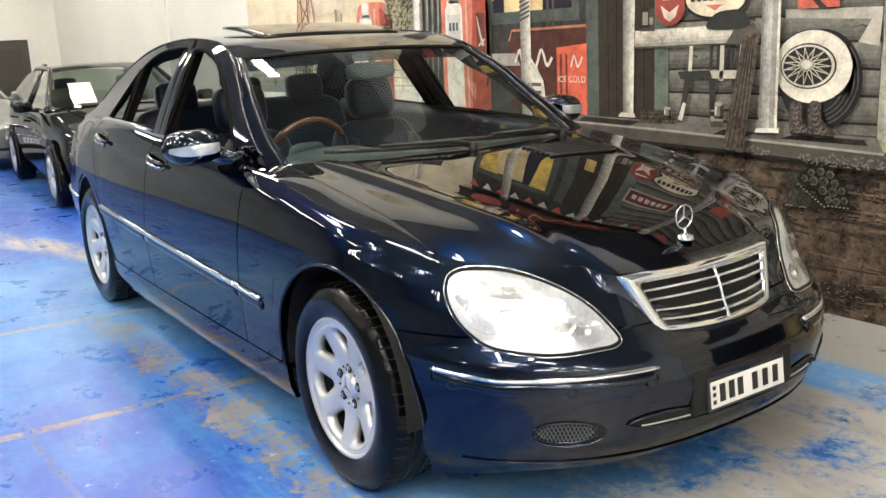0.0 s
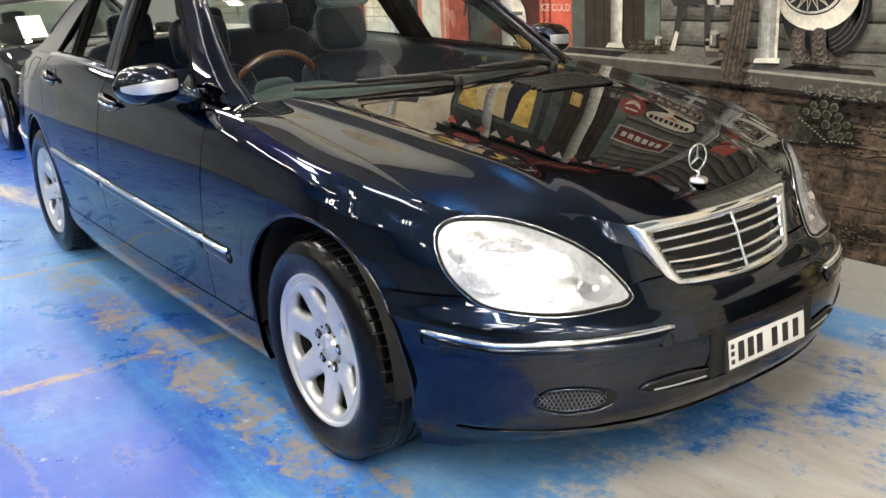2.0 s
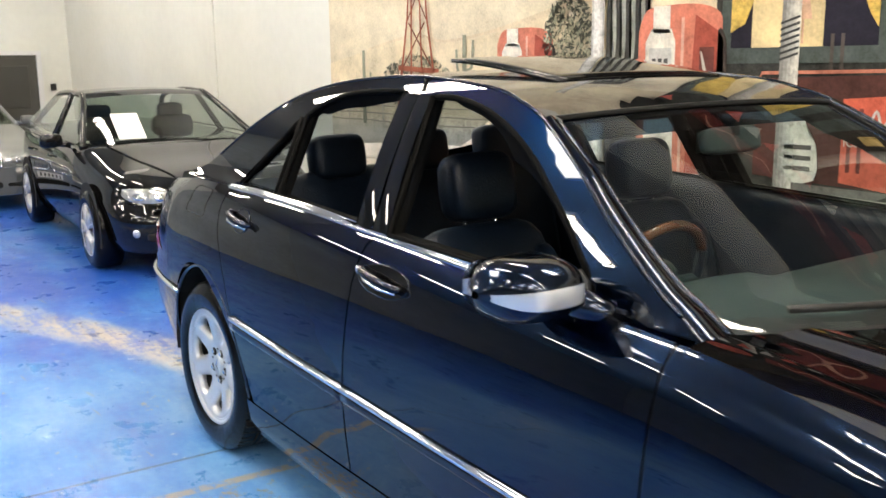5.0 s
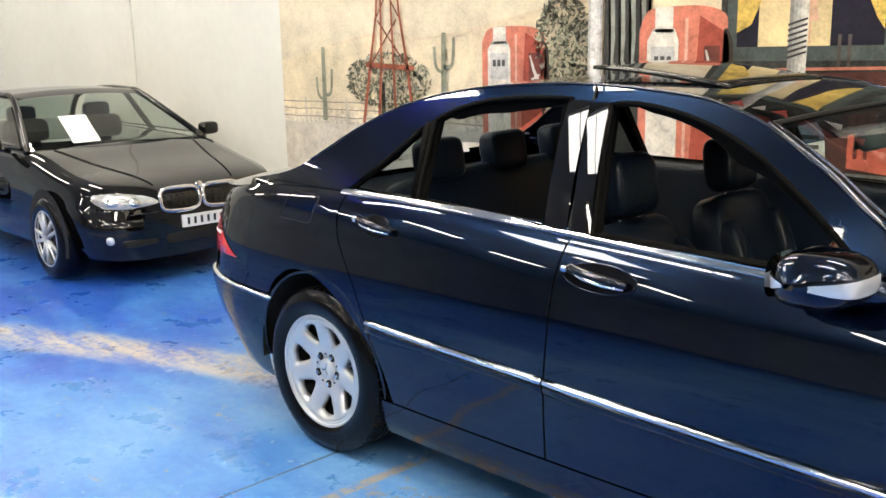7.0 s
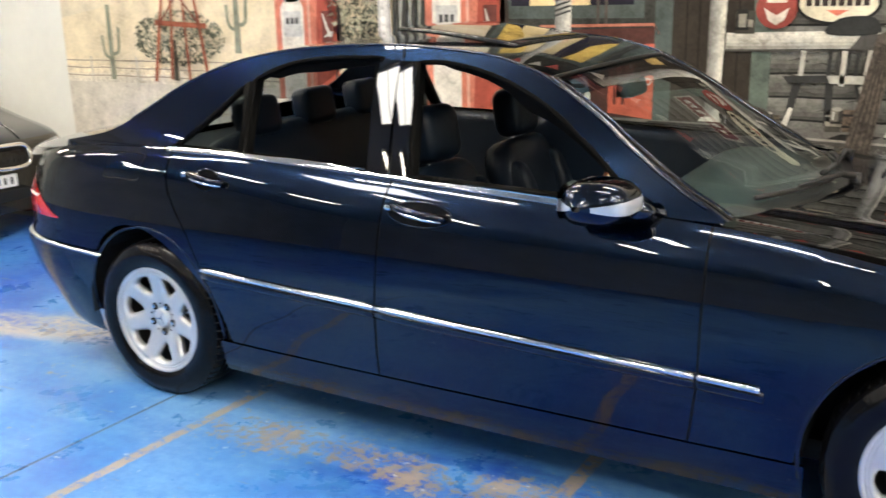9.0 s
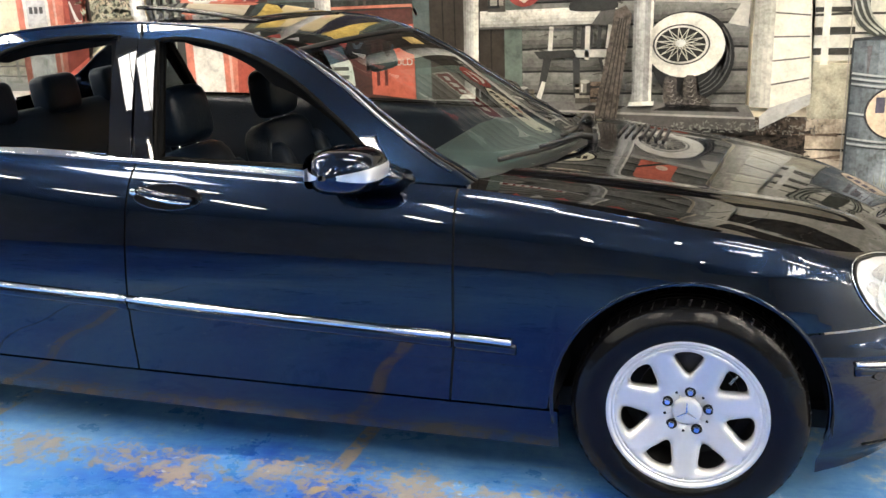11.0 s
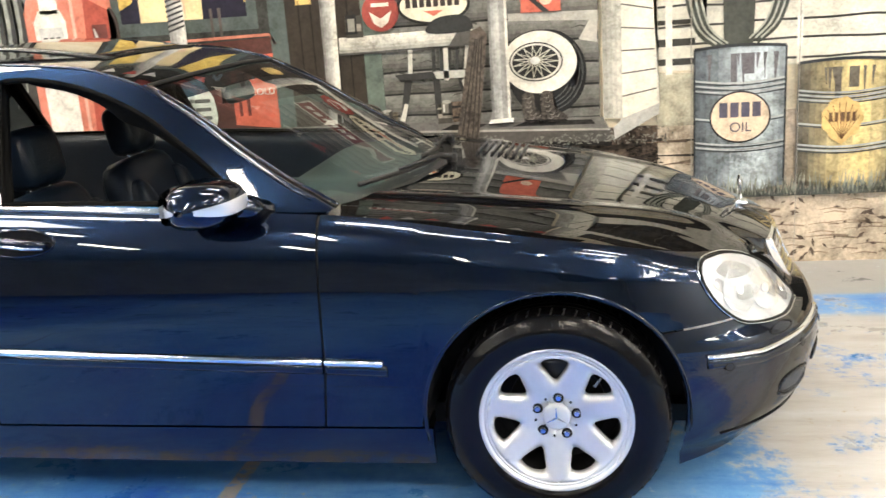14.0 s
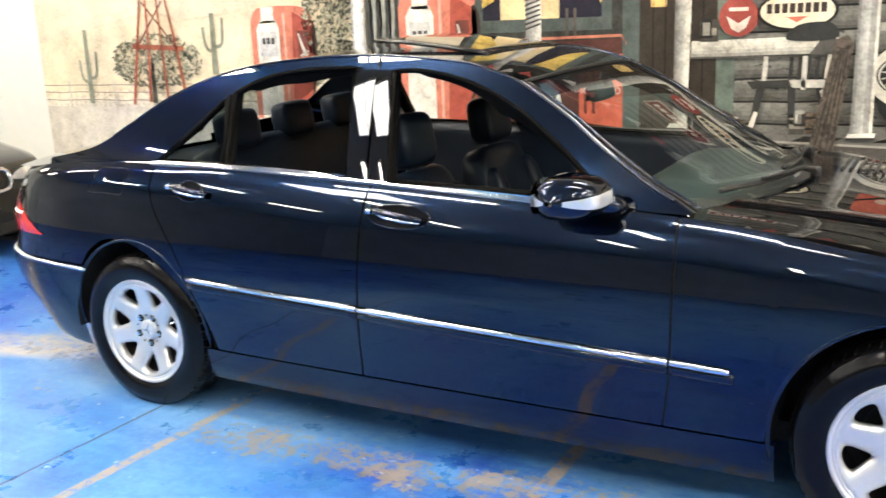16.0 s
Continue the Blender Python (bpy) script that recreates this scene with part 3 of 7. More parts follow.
# ---- boot deck
bm, rows = bmesh.new(), []
for i in range(25):
    b = -1 + 2 * i / 24
    row = []
    for k in range(17):
        x = -3.22 - 0.76 * k / 16
        e = side_at(x, belt(x))
        zc = lerp(x, [(-4.1, 0.985), (-3.98, 1.004), (-3.8, 1.028), (-3.5, 1.056), (-3.2, 1.085)])
        row.append((x, b * e[1], zc - (zc - e[2]) * abs(b) ** 2.6))
    rows.append(row)
grid(bm, rows)
part("boot_deck", bm, M_PAINT, car, "", True)

# ---- greenhouse
GB = [tuple(p) for p in smooth_curve([(-3.5, 0.735), (-3.15, 0.775), (-2.85, 0.786), (-2.5, 0.808), (-1.8, 0.832), (-1.2, 0.828), (-0.6, 0.775)], 8)]


def wide(x, z):
    """Half-width of the cabin at a height."""
    h = max(0.0, z - 0.97)
    return lerp(x, GB) - 0.40 * h - 0.34 * h * h


RAIL = smooth_curve([(-0.655, 0.966), (-0.72, 1.006), (-0.80, 1.050), (-0.98, 1.167), (-1.10, 1.252), (-1.28, 1.354), (-1.40, 1.397), (-1.55, 1.430), (-1.90, 1.456), (-2.2, 1.450), (-2.46, 1.428), (-2.67, 1.389), (-2.84, 1.335), (-2.985, 1.266), (-3.10, 1.197), (-3.20, 1.142), (-3.30, 1.099), (-3.41, 1.070), (-3.60, 1.036)], 4)
WIN_F = [np.array((-1.727, 1.026))] + smooth_curve([(-1.808, 1.398), (-1.70, 1.400), (-1.555, 1.378), (-1.41, 1.335), (-1.265, 1.268), (-1.15, 1.192), (-1.06, 1.125), (-0.985, 1.06)], 3) + [np.array((-0.93, 1.0))]
WIN_R = [np.array((-2.505, 1.046))] + smooth_curve([(-2.548, 1.318), (-2.465, 1.358), (-2.345, 1.391), (-2.18, 1.408), (-1.965, 1.412)], 4) + [np.array((-1.912, 1.030))]
WIN_Q = [np.array((-2.90, 1.048))] + smooth_curve([(-2.775, 1.136), (-2.668, 1.226), (-2.588, 1.300)], 4) + [np.array((-2.532, 1.047))]


def on_side(p, side, out=0.0):
    return Vector((p[0], side * (wide(p[0], p[1]) + out), p[1]))


def plate_with_holes(outer, holes, side, out=0.0):
    """A flat-filled side piece with openings."""
    from mathutils.geometry import tessellate_polygon
    loops = [[Vector((p[0], p[1], 0)) for p in loop] for loop in [outer] + holes]
    tris = tessellate_polygon(loops)
    flat = [p for loop in [outer] + holes for p in loop]
    bm = bmesh.new()
    vs = [bm.verts.new(on_side(p, side, out)) for p in flat]
    for t in tris:
        try:
            bm.faces.new([vs[i] for i in t])
        except ValueError:
            pass
    return bm


def solid(ob, th, off=-1):
    m = ob.modifiers.new("solid", "SOLIDIFY")
    m.thickness, m.offset = th, off
    return ob


for S in (-1, 1):
    low = [np.array((x, belt(x) - 0.012)) for x in np.linspace(-3.60, -0.66, 42)]
    outer = low + RAIL[:]
    frame_bm = plate_with_holes(outer, [list(WIN_F), list(WIN_R), list(WIN_Q)], S)
    fr = part("cabin_side", frame_bm, M_PAINT, car, "", True)
    norms = []
    for v in fr.data.vertices:
        x, z = v.co.x, v.co.z
        n = Vector((-(wide(x + 0.01, z) - wide(x - 0.01, z)) / 0.02, 1.0, -(wide(x, z + 0.005) - wide(x, z - 0.005)) / 0.01)).normalized()
        # the rear quarter runs into the wing and the deck with no crease
        f = min(1.0, max(0.0, (-2.72 - x) / 0.28)) * min(1.0, max(0.0, (1.16 - z) / 0.11))
        n = (n * (1 - f) + Vector((0.0, 0.42, 0.90)) * f).normalized()
        norms.append((n.x, n.y * S, n.z))
    fr.data.normals_split_custom_set_from_vertices(norms)
    # roof skin from rail to rail is made below; window trims
    for nm, loop in (("window_seal", WIN_F), ("window_seal", WIN_R), ("window_seal", WIN_Q)):
        part(nm, tube(bmesh.new(), [on_side(p, S, -0.004) for p in loop], 0.010, 6, True), M_SEAL, fr, "", True)
        # black reveal that steps back inside each opening
        mid = (np.min(np.array(loop), axis=0) + np.max(np.array(loop), axis=0)) / 2
        deep = 0.010 if loop is WIN_Q else 0.038
        bm, rows = bmesh.new(), []
        for p in list(loop) + [loop[0]]:
            w = mid - np.array(p)
            d = deep if p[1] > 1.06 and not (loop is WIN_R and p[0] < -2.50) and not (loop is WIN_F and p[0] < -1.72) else 0.009
            q = np.array(p) + w / np.hypot(*w) * d * 1.25
            rows.append([on_side(p, S, -0.002), on_side(p, S, -0.016), on_side(q, S, -0.022), on_side(q, S, -0.045)])
        grid(bm, rows)
        part("window_reveal", bm, M_SEAL, fr, "black window frame", True)
    # chrome strip along the window sills
    bm, rows = bmesh.new(), []
    for x in np.linspace(-2.90, -0.96, 60):
        e = side_at(x, belt(x))
        z = belt(x)
        rows.append([(x, S * (e[1] + 0.006), z - 0.008), (x, S * (e[1] + 0.0075), z + 0.000), (x, S * (e[1] + 0.003), z + 0.007), (x, S * (e[1] - 0.006), z + 0.013), (x, S * (wide(x, z + 0.016) + 0.003), z + 0.017)])
    grid(bm, rows)
    part("sill_trim", bm, M_CHROME, fr, "chrome strip under the side windows", True)

# roof skin, windscreen and rear window span the two rails
def rail_between(x0, x1):
    return [p for p in RAIL if x1 <= p[0] <= x0]


def span(points, crown, ahead, n=20, inset=0.0):
    """Surface across the car between mirrored rail points; crown lifts the middle, ahead pushes it forward."""
    rows = []
    for i, p in enumerate(points):
        c = crown(i / (len(points) - 1))
        a = ahead(i / (len(points) - 1))
        w = wide(p[0], p[1]) - inset
        row = []
        for k in range(n + 1):
            u = -1 + 2 * k / n
            g = 1 - abs(u) ** 2.2
            row.append((p[0] + a * g, u * w, p[1] + c * g))
        rows.append(row)
    return rows


ROOFPTS = [np.array(p) for p in smooth_curve([(-1.29, 1.359), (-1.40, 1.397), (-1.55, 1.430), (-1.90, 1.456), (-2.2, 1.450), (-2.46, 1.428), (-2.67, 1.389)], 5)]
bm = bmesh.new()
grid(bm, span(ROOFPTS, lambda t: 0.016 + 0.002 * min(1, t * 3), lambda t: 0.05 * (1 - t) - 0.06 * t))
roof = part("roof", bm, M_PAINT, car, "", True)
SCREEN = [np.array(p) for p in smooth_curve([(-1.292, 1.356), (-1.10, 1.248), (-0.98, 1.163), (-0.80, 1.046), (-0.72, 1.002), (-0.655, 0.962)], 4)]


def screen_inset(t):
    return 0.045 + 0.045 * t


def screen_point(t, u, out=0.0):
    """A point of the windscreen; t 0 at the roof to 1 at the scuttle, u -1..1 across."""
    f = t * (len(SCREEN) - 1)
    i = min(int(f), len(SCREEN) - 2)
    p = SCREEN[i] * (1 - (f - i)) + SCREEN[i + 1] * (f - i)
    w = wide(p[0], p[1]) - screen_inset(t)
    g = 1 - abs(u) ** 2.2
    return Vector((p[0] + (0.05 + 0.15 * t) * g + out * 0.55, u * w, p[1] + (0.018 - 0.004 * t) * g + out * 0.8))


bm = bmesh.new()
grid(bm, [[screen_point(t, u) for u in np.linspace(-1, 1, 25)] for t in np.linspace(0, 1, 21)])
screen = part("windscreen", bm, M_GLASS, car, "laminated windscreen reflecting the mural", True)
screen.visible_shadow = False
for S in (-1, 1):
    # painted pillar between the door frame and the glass
    bm, rows = bmesh.new(), []
    for t in np.linspace(0, 1, 21):
        e = screen_point(t, S, 0.004)
        f = t * (len(SCREEN) - 1)
        i = min(int(f), len(SCREEN) - 2)
        p = SCREEN[i] * (1 - (f - i)) + SCREEN[i + 1] * (f - i)
        o = on_side(p, S, 0.0)
        bow = Vector((0.35, S * 0.5, 0.75)) * 0.013
        rows.append([e - Vector((0.01, 0, 0.012))] + [e * (1 - k / 6) + o * (k / 6) + bow * math.sin(math.pi * (k / 6) ** 0.8) for k in range(7)] + [o - Vector((0, 0, 0.012)) + Vector((-0.008, S * 0.002, 0))])
    grid(bm, rows)
    part("screen_pillar", bm, M_PAINT, car, "", True)
    part("pillar_lip", tube(bmesh.new(), [screen_point(t, S * 1.012, 0.009) for t in np.linspace(0.02, 1, 20)], 0.009, 10), M_PAINT, car, "", True)
    part("roof_drip_edge", tube(bmesh.new(), [on_side(p, S, -0.002) for p in rail_between(-0.72, -3.22)], 0.006, 8), M_PAINT, car, "", True)
    part("screen_seal", tube(bmesh.new(), [screen_point(t, S, 0.004) for t in np.linspace(0, 1, 16)], 0.006, 6), M_GAP, car)
part("screen_head_seal", tube(bmesh.new(), [screen_point(0, u, 0.004) for u in np.linspace(-1, 1, 20)], 0.007, 6), M_GAP, car)
bm = bmesh.new()
grid(bm, [[screen_point(t, u, -0.004) for u in np.linspace(-0.98, 0.98, 15)] for t in (0.0, 0.05, 0.10)])
_band = part("screen_band", bm, glass_mat("tint_band", (0.10, 0.16, 0.24), 0.0), car, "blue tinted band at the windscreen's top", True)
_band.visible_shadow = False
REAR = [np.array(p) for p in smooth_curve([(-2.66, 1.391), (-2.84, 1.335), (-2.985, 1.266), (-3.125, 1.193), (-3.26, 1.122), (-3.36, 1.078)], 4)]
bm = bmesh.new()
grid(bm, span(REAR, lambda t: 0.024 + 0.014 * t, lambda t: -0.06 - 0.10 * t, 20, 0.05))
rear_screen = part("rear_window", bm, M_GLASSD, car, "tinted rear window", True)
rear_screen.visible_shadow = False

# ---- wheels
def wheel(parent, x, y, side, turn):
    """Seven-spoke alloy wheel with tyre; side: -1 faces -y."""
    root = new("wheel")
    root.parent = parent
    root.matrix_basis = pose(x, y, WZ, 0, turn, 0 if side < 0 else 180)
    R, RR, W = 0.339, 0.233, 0.215
    bm = bmesh.new()
    prof = [(RR - 0.01, -0.095), (RR + 0.004, -0.106), (RR + 0.02, -0.112), (RR + 0.05, -0.117), (0.300, -0.112), (0.318, -0.100), (0.333, -0.092), (R, -0.074), (R, 0.074), (0.333, 0.092), (0.300, 0.112), (RR, 0.106), (RR - 0.01, 0.095)]
    lathe(bm, prof, 72)
    # tread grooves
    ty = part("tyre", bm, M_RUBBER, root, "black road tyre", True)
    bm = bmesh.new()
    for k in range(60):
        a = 2 * math.pi * k / 60
        for sy in (-1, 1):
            m = pose(0, 0, 0, 0, -math.degrees(a), 0)
            vs = [m @ Vector(p) for p in ((R + 0.001, sy * 0.046, -0.0035), (R + 0.001, sy * 0.046, 0.0035), (R + 0.0008, sy * 0.074, 0.0060), (0.3342, sy * 0.0925, 0.0075), (0.3342, sy * 0.0925, 0.0015), (R + 0.0008, sy * 0.074, -0.0005))]
            bm.faces.new([bm.verts.new(v) for v in vs])
    for gy in (-0.03, 0.0, 0.03):
        lathe(bm, [(R + 0.0012, gy - 0.004), (R + 0.0012, gy + 0.004)], 72)
    part("tread_groove", bm, M_GAP, ty)
    bm = bmesh.new()
    lathe(bm, [(RR, -0.098), (RR - 0.004, -0.104), (RR - 0.012, -0.1), (RR - 0.02, -0.088), (RR - 0.03, -0.06)], 64)
    rim = part("rim", bm, M_ALLOY, root, "silver seven-spoke alloy rim", True)
    # disc face with seven windows
    bm = bmesh.new()
    N = 7
    def depth(r, hole=0.0):
        return lerp(r, [(0, -0.058), (0.06, -0.062), (0.09, -0.07), (0.15, -0.082), (0.19, -0.092), (0.208, -0.095)]) + 0.014 * hole

    def at(r, ph, hole=0.0):
        a = 2 * math.pi * ph / N
        return (r * math.sin(a), depth(r, hole), r * math.cos(a))

    # window outline in radius and turn, and the cell round it
    win = smooth_curve([(0.114, 0.0), (0.122, 0.10), (0.144, 0.185), (0.168, 0.250), (0.183, 0.240), (0.191, 0.12), (0.193, 0.0), (0.191, -0.12), (0.183, -0.240), (0.168, -0.250), (0.144, -0.185), (0.122, -0.10)], 4, True)
    cell = []
    for r, ph in win:
        dr, dp = (r - 0.150) / (0.058 if r > 0.150 else 0.108), ph / 0.5
        g = 1 / max(abs(dr), abs(dp), 1e-6)
        cell.append((0.150 + (0.058 if r > 0.150 else 0.108) * dr * g, 0.5 * dp * g))
    for k in range(N):
        rows = []
        for s in (0.0, 0.0, 0.12, 0.3, 0.6, 1.0):
            drop = (2.2, 1.0, 0.45, 0.12, 0.0, 0.0)[len(rows)]
            row = [at(w[0] + (c[0] - w[0]) * s, k + w[1] + (c[1] - w[1]) * s, drop) for w, c in zip(win, cell)]
            rows.append(row + [row[0]])
        grid(bm, rows)
    lathe(bm, [(0.0, depth(0)), (0.02, depth(0.02)), (0.042, depth(0.042))], N * 12)
    lathe(bm, [(0.208, depth(0.208)), (0.216, -0.0955), (0.221, -0.092)], N * 24)
    bmesh.ops.remove_doubles(bm, verts=bm.verts, dist=1e-5)
    face = part("spoke_face", bm, M_ALLOY, rim, "", True)
    sol = face.modifiers.new("solid", "SOLIDIFY")
    sol.thickness, sol.offset = 0.02, -1
    # hub cap, bolts, dark brake behind
    bm = bmesh.new()
    lathe(bm, [(0.0, -0.074), (0.034, -0.074), (0.041, -0.070), (0.044, -0.055)], 32)
    cap = part("hub_cap", bm, M_ALLOY, root, "round hub cap with star relief", True)
    bm = bmesh.new()
    for k in range(3):
        a = 2 * math.pi * k / 3
        tube(bm, [(0, -0.0755, 0), (0.032 * math.sin(a), -0.0755, 0.032 * math.cos(a))], [0.004, 0.0015], 6)
    part("star_relief", bm, M_CHROME, cap)
    for k in range(5):
        a = 2 * math.pi * (k + 0.1) / 5
        bm = bmesh.new()
        cx, cz = 0.062 * math.sin(a), 0.062 * math.cos(a)
        lathe(bm, [(0.0, -0.074), (0.0085, -0.074), (0.0085, -0.05)], 6, centre=(cx, 0, cz))
        bolt = part("wheel_bolt", bm, M_CHROME, root)
        bm = bmesh.new()
        lathe(bm, [(0.0090, -0.0665), (0.0165, -0.0660), (0.0165, -0.055)], 14, centre=(cx, 0, cz))
        part("bolt_well", bm, M_GAP, bolt)
        bm = bmesh.new()
        lathe(bm, [(0.0, -0.0665), (0.0042, -0.0665), (0.0042, -0.055)], 10, centre=(0.064 * math.sin(a + 0.63), 0, 0.064 * math.cos(a + 0.63)))
        part("pin_hole", bm, M_GAP, bolt)
    bm = bmesh.new()
    lathe(bm, [(0.0, 0.0), (0.15, 0.0), (0.15, 0.02)], 40)
    part("brake_disc", bm, mat("brake_iron", (0.022, 0.021, 0.020), 0.5, 0.8), root)
    part("brake_caliper", boxes((-0.06, -0.03, 0.09, 0.06, 0.04, 0.17), bevel=0.01), M_PLASTIC, root)
    # alloy barrel coloured black, standing in for shade inside the wheel
    bm = bmesh.new()
    lathe(bm, [(0.0, 0.06), (RR - 0.03, 0.06)], 40)
    lathe(bm, [(RR - 0.03, -0.06), (RR - 0.035, 0.06)], 48)
    part("inner_barrel", bm, M_PLASTIC, root)
    part("valve", tube(bmesh.new(), [(0.135, -0.07, 0.125), (0.115, -0.085, 0.105)], 0.004, 6), M_CHROME, root)
    return root


for _x in AXLES:
    for S in (-1, 1):
        w = wheel(car, _x, S * 0.782, S, 0 if _x == 0 else 24)
# dark wheel housings and underside
for _x in AXLES:
    for S in (-1, 1):
        bm = bmesh.new()
        rows = []
        for k in range(25):
            a = math.pi * (-0.03 + 1.06 * k / 24)
            rows.append([(_x + (RA + 0.004) * math.cos(a), S * y, AZ + (RA + 0.004) * math.sin(a)) for y in (0.52, 0.62, 0.72, 0.82, 0.875)])
        grid(bm, rows)
        bm.faces.new([bm.verts.new((_x + 0.41 * math.cos(a), S * 0.53, WZ + 0.41 * math.sin(a))) for a in np.linspace(0, 2 * math.pi, 24, endpoint=False)])
        part("wheel_housing", bm, M_GAP, car)
        # rounded lip round the arch
        pts = []
        for k in range(31):
            a = math.pi * (-0.06 + 1.12 * k / 30) if _x == 0 else math.pi * (-0.02 + 1.04 * k / 30)
            x, z = _x + RA * math.cos(a), AZ + RA * math.sin(a)
            p = side_at(x, max(z, 0.2), -0.006, S)
            pts.append((x, p[1], z))
        part("arch_lip", tube(bmesh.new(), pts, 0.008, 8), M_PAINT, car, "", True)
# the lowest box is an added, unseen block against light from the far side
part("underside", boxes((-3.7, -0.6, 0.20, 0.45, 0.6, 0.26), (-2.5, -0.8, 0.19, -0.42, 0.8, 0.23), (-3.4, -0.50, 0.14, 0.30, 0.50, 0.21)), M_GAP, car)

# ---- outside details of the saloon
def strip(name, pts, w, out, mater, parent, side, label=""):
    """A rounded moulding that follows the skin through (q, z) points; w: its height."""
    bm, rows = bmesh.new(), []
    for q, z in pts:
        rows.append([skin(q, z + w * a, o * out + 0.0005, side) for a, o in ((-0.5, 0.0), (-0.42, 0.7), (-0.2, 1.0), (0.2, 1.0), (0.42, 0.7), (0.5, 0.0))])
    grid(bm, rows)
    bm.verts.ensure_lookup_table()
    bm.faces.new([bm.verts[i] for i in range(6)])
    bm.faces.new([bm.verts[i] for i in range(len(bm.verts) - 6, len(bm.verts))])
    return part(name, bm, mater, parent, label, True)


def patch(loop, out, side, rings=6):
    """A patch of the skin inside an outline of (q, z) points."""
    bm = bmesh.new()
    cq, cz = np.mean([p[0] for p in loop]), np.mean([p[1] for p in loop])
    mid = bm.verts.new(skin(cq, cz, out(0.0), side))
    prev = None
    for r in range(1, rings + 1):
        t = r / rings
        ring = [bm.verts.new(skin(cq + (q - cq) * t, cz + (z - cz) * t, out(t), side)) for q, z in loop]
        n = len(ring)
        for k in range(n):
            if prev is None:
                bm.faces.new((mid, ring[k], ring[(k + 1) % n]))
            else:
                bm.faces.new((prev[k], ring[k], ring[(k + 1) % n], prev[(k + 1) % n]))
        prev = ring
    return bm


LAMP = smooth_curve([(63.2, 0.725), (61.8, 0.765), (56.5, 0.769), (49.0, 0.757), (42.3, 0.734), (34.5, 0.690), (29.9, 0.645), (26.3, 0.580), (27.5, 0.560), (31.4, 0.556), (40.5, 0.552), (49.3, 0.563), (55.3, 0.588), (60.6, 0.650)], 4, True)
for S in (-1, 1):
    hl = part("headlight", patch(LAMP, lambda t: 0.010 - 0.004 * t ** 4, S, 8), M_LENS, car, "large clear oval headlight", True)
    hl.visible_shadow = False
    part("lamp_surround", tube(bmesh.new(), [skin(q, z, 0.006, S) for q, z in LAMP], 0.004, 6, True), M_GAP, hl, "black seal", True)
    part("reflector_panel", patch(LAMP, lambda t: 0.0045, S, 8), M_REFL, hl, "pale silver reflector", True)
    for (q, z, rq, rz) in ((52.5, 0.665, 6.2, 0.062), (41.5, 0.635, 6.8, 0.058), (32.5, 0.598, 3.4, 0.03)):
        loop = [(q + rq * math.cos(a), z + rz * math.sin(a)) for a in np.linspace(0, 2 * math.pi, 28, endpoint=False)]
        part("reflector_bowl", patch(loop, lambda t: 0.0075 - 0.0025 * (1 - t * t) + 0.0010 * t, S, 6), M_BOWL, hl, "", True)
        part("bulb", patch([(q + 0.22 * (a - q), z + 0.22 * (b - z)) for a, b in loop], lambda t: 0.0085, S, 3), M_WHITE, hl, "", True)
    part("chrome_edge", tube(bmesh.new(), [skin(45.5 + (q - 45.5) * 1.03, 0.66 + (z - 0.66) * 1.05, 0.003, S) for q, z in LAMP], 0.0022, 6, True), M_CHROME, hl, "", True)
    for loop in ([(59, 0.735), (54, 0.748), (48, 0.728), (44, 0.700), (47, 0.692), (55, 0.704)], [(54.5, 0.648), (50, 0.668), (45, 0.656), (44.5, 0.640), (50, 0.630)], [(41, 0.628), (36.5, 0.626), (33, 0.604), (34, 0.590), (39, 0.600)], [(61, 0.700), (59.5, 0.716), (57.5, 0.700), (58.5, 0.672)]):
        part("shade_blade", patch(smooth_curve(loop, 3, True), lambda t: 0.0088 - 0.0012 * t, S, 3), M_LAMPGREY, hl, "grey inner blade", True)
    # bumper mouldings with chrome upper edge, sensors, washer flaps
    side_pts = [(q, lerp(q, [(21, 0.498), (38, 0.492), (51, 0.488), (64.5, 0.506)])) for q in np.linspace(20.5, 64.5, 40)]
    strip("bumper_trim", side_pts, 0.013, 0.011, M_CHROME, car, S, "chrome bumper strip")
    strip("bumper_moulding", [(q, z - 0.022) for q, z in side_pts], 0.030, 0.006, M_PAINT, car, S)
    for q, z in ((37.1, 0.457), (22.3, 0.462), (60.0, 0.466)):
        loop = [(q + 1.0 * math.cos(a), z + 0.011 * math.sin(a)) for a in np.linspace(0, 2 * math.pi, 16, endpoint=False)]
        part("parking_sensor", patch(loop, lambda t: 0.0075, S, 2), M_PAINT, car)
        part("sensor_ring", tube(bmesh.new(), [skin(a, b, 0.007, S) for a, b in loop], 0.0014, 5, True), M_GAP, car)
    loop = [(43 + 4.2 * math.cos(a), 0.528 + 0.014 * math.sin(a)) for a in np.linspace(0, 2 * math.pi, 20, endpoint=False)]
    part("washer_flap", tube(bmesh.new(), [skin(a, b, 0.001, S) for a, b in loop], 0.0016, 5, True), M_GAP, car)
    # oval vents low in the bumper
    loop = [(38.3 + 5.7 * math.copysign(abs(math.cos(a)) ** 0.8, math.cos(a)), 0.337 + 0.032 * math.sin(a)) for a in np.linspace(0, 2 * math.pi, 32, endpoint=False)]
    vent = part("bumper_vent", patch(loop, lambda t: 0.0015 - 0.001 * (1 - t), S, 4), M_GAP, car, "black oval mesh vent", True)
    part("vent_rim", tube(bmesh.new(), [skin(a, b, 0.002, S) for a, b in loop], 0.0045, 6, True), M_PAINT, vent, "", True)
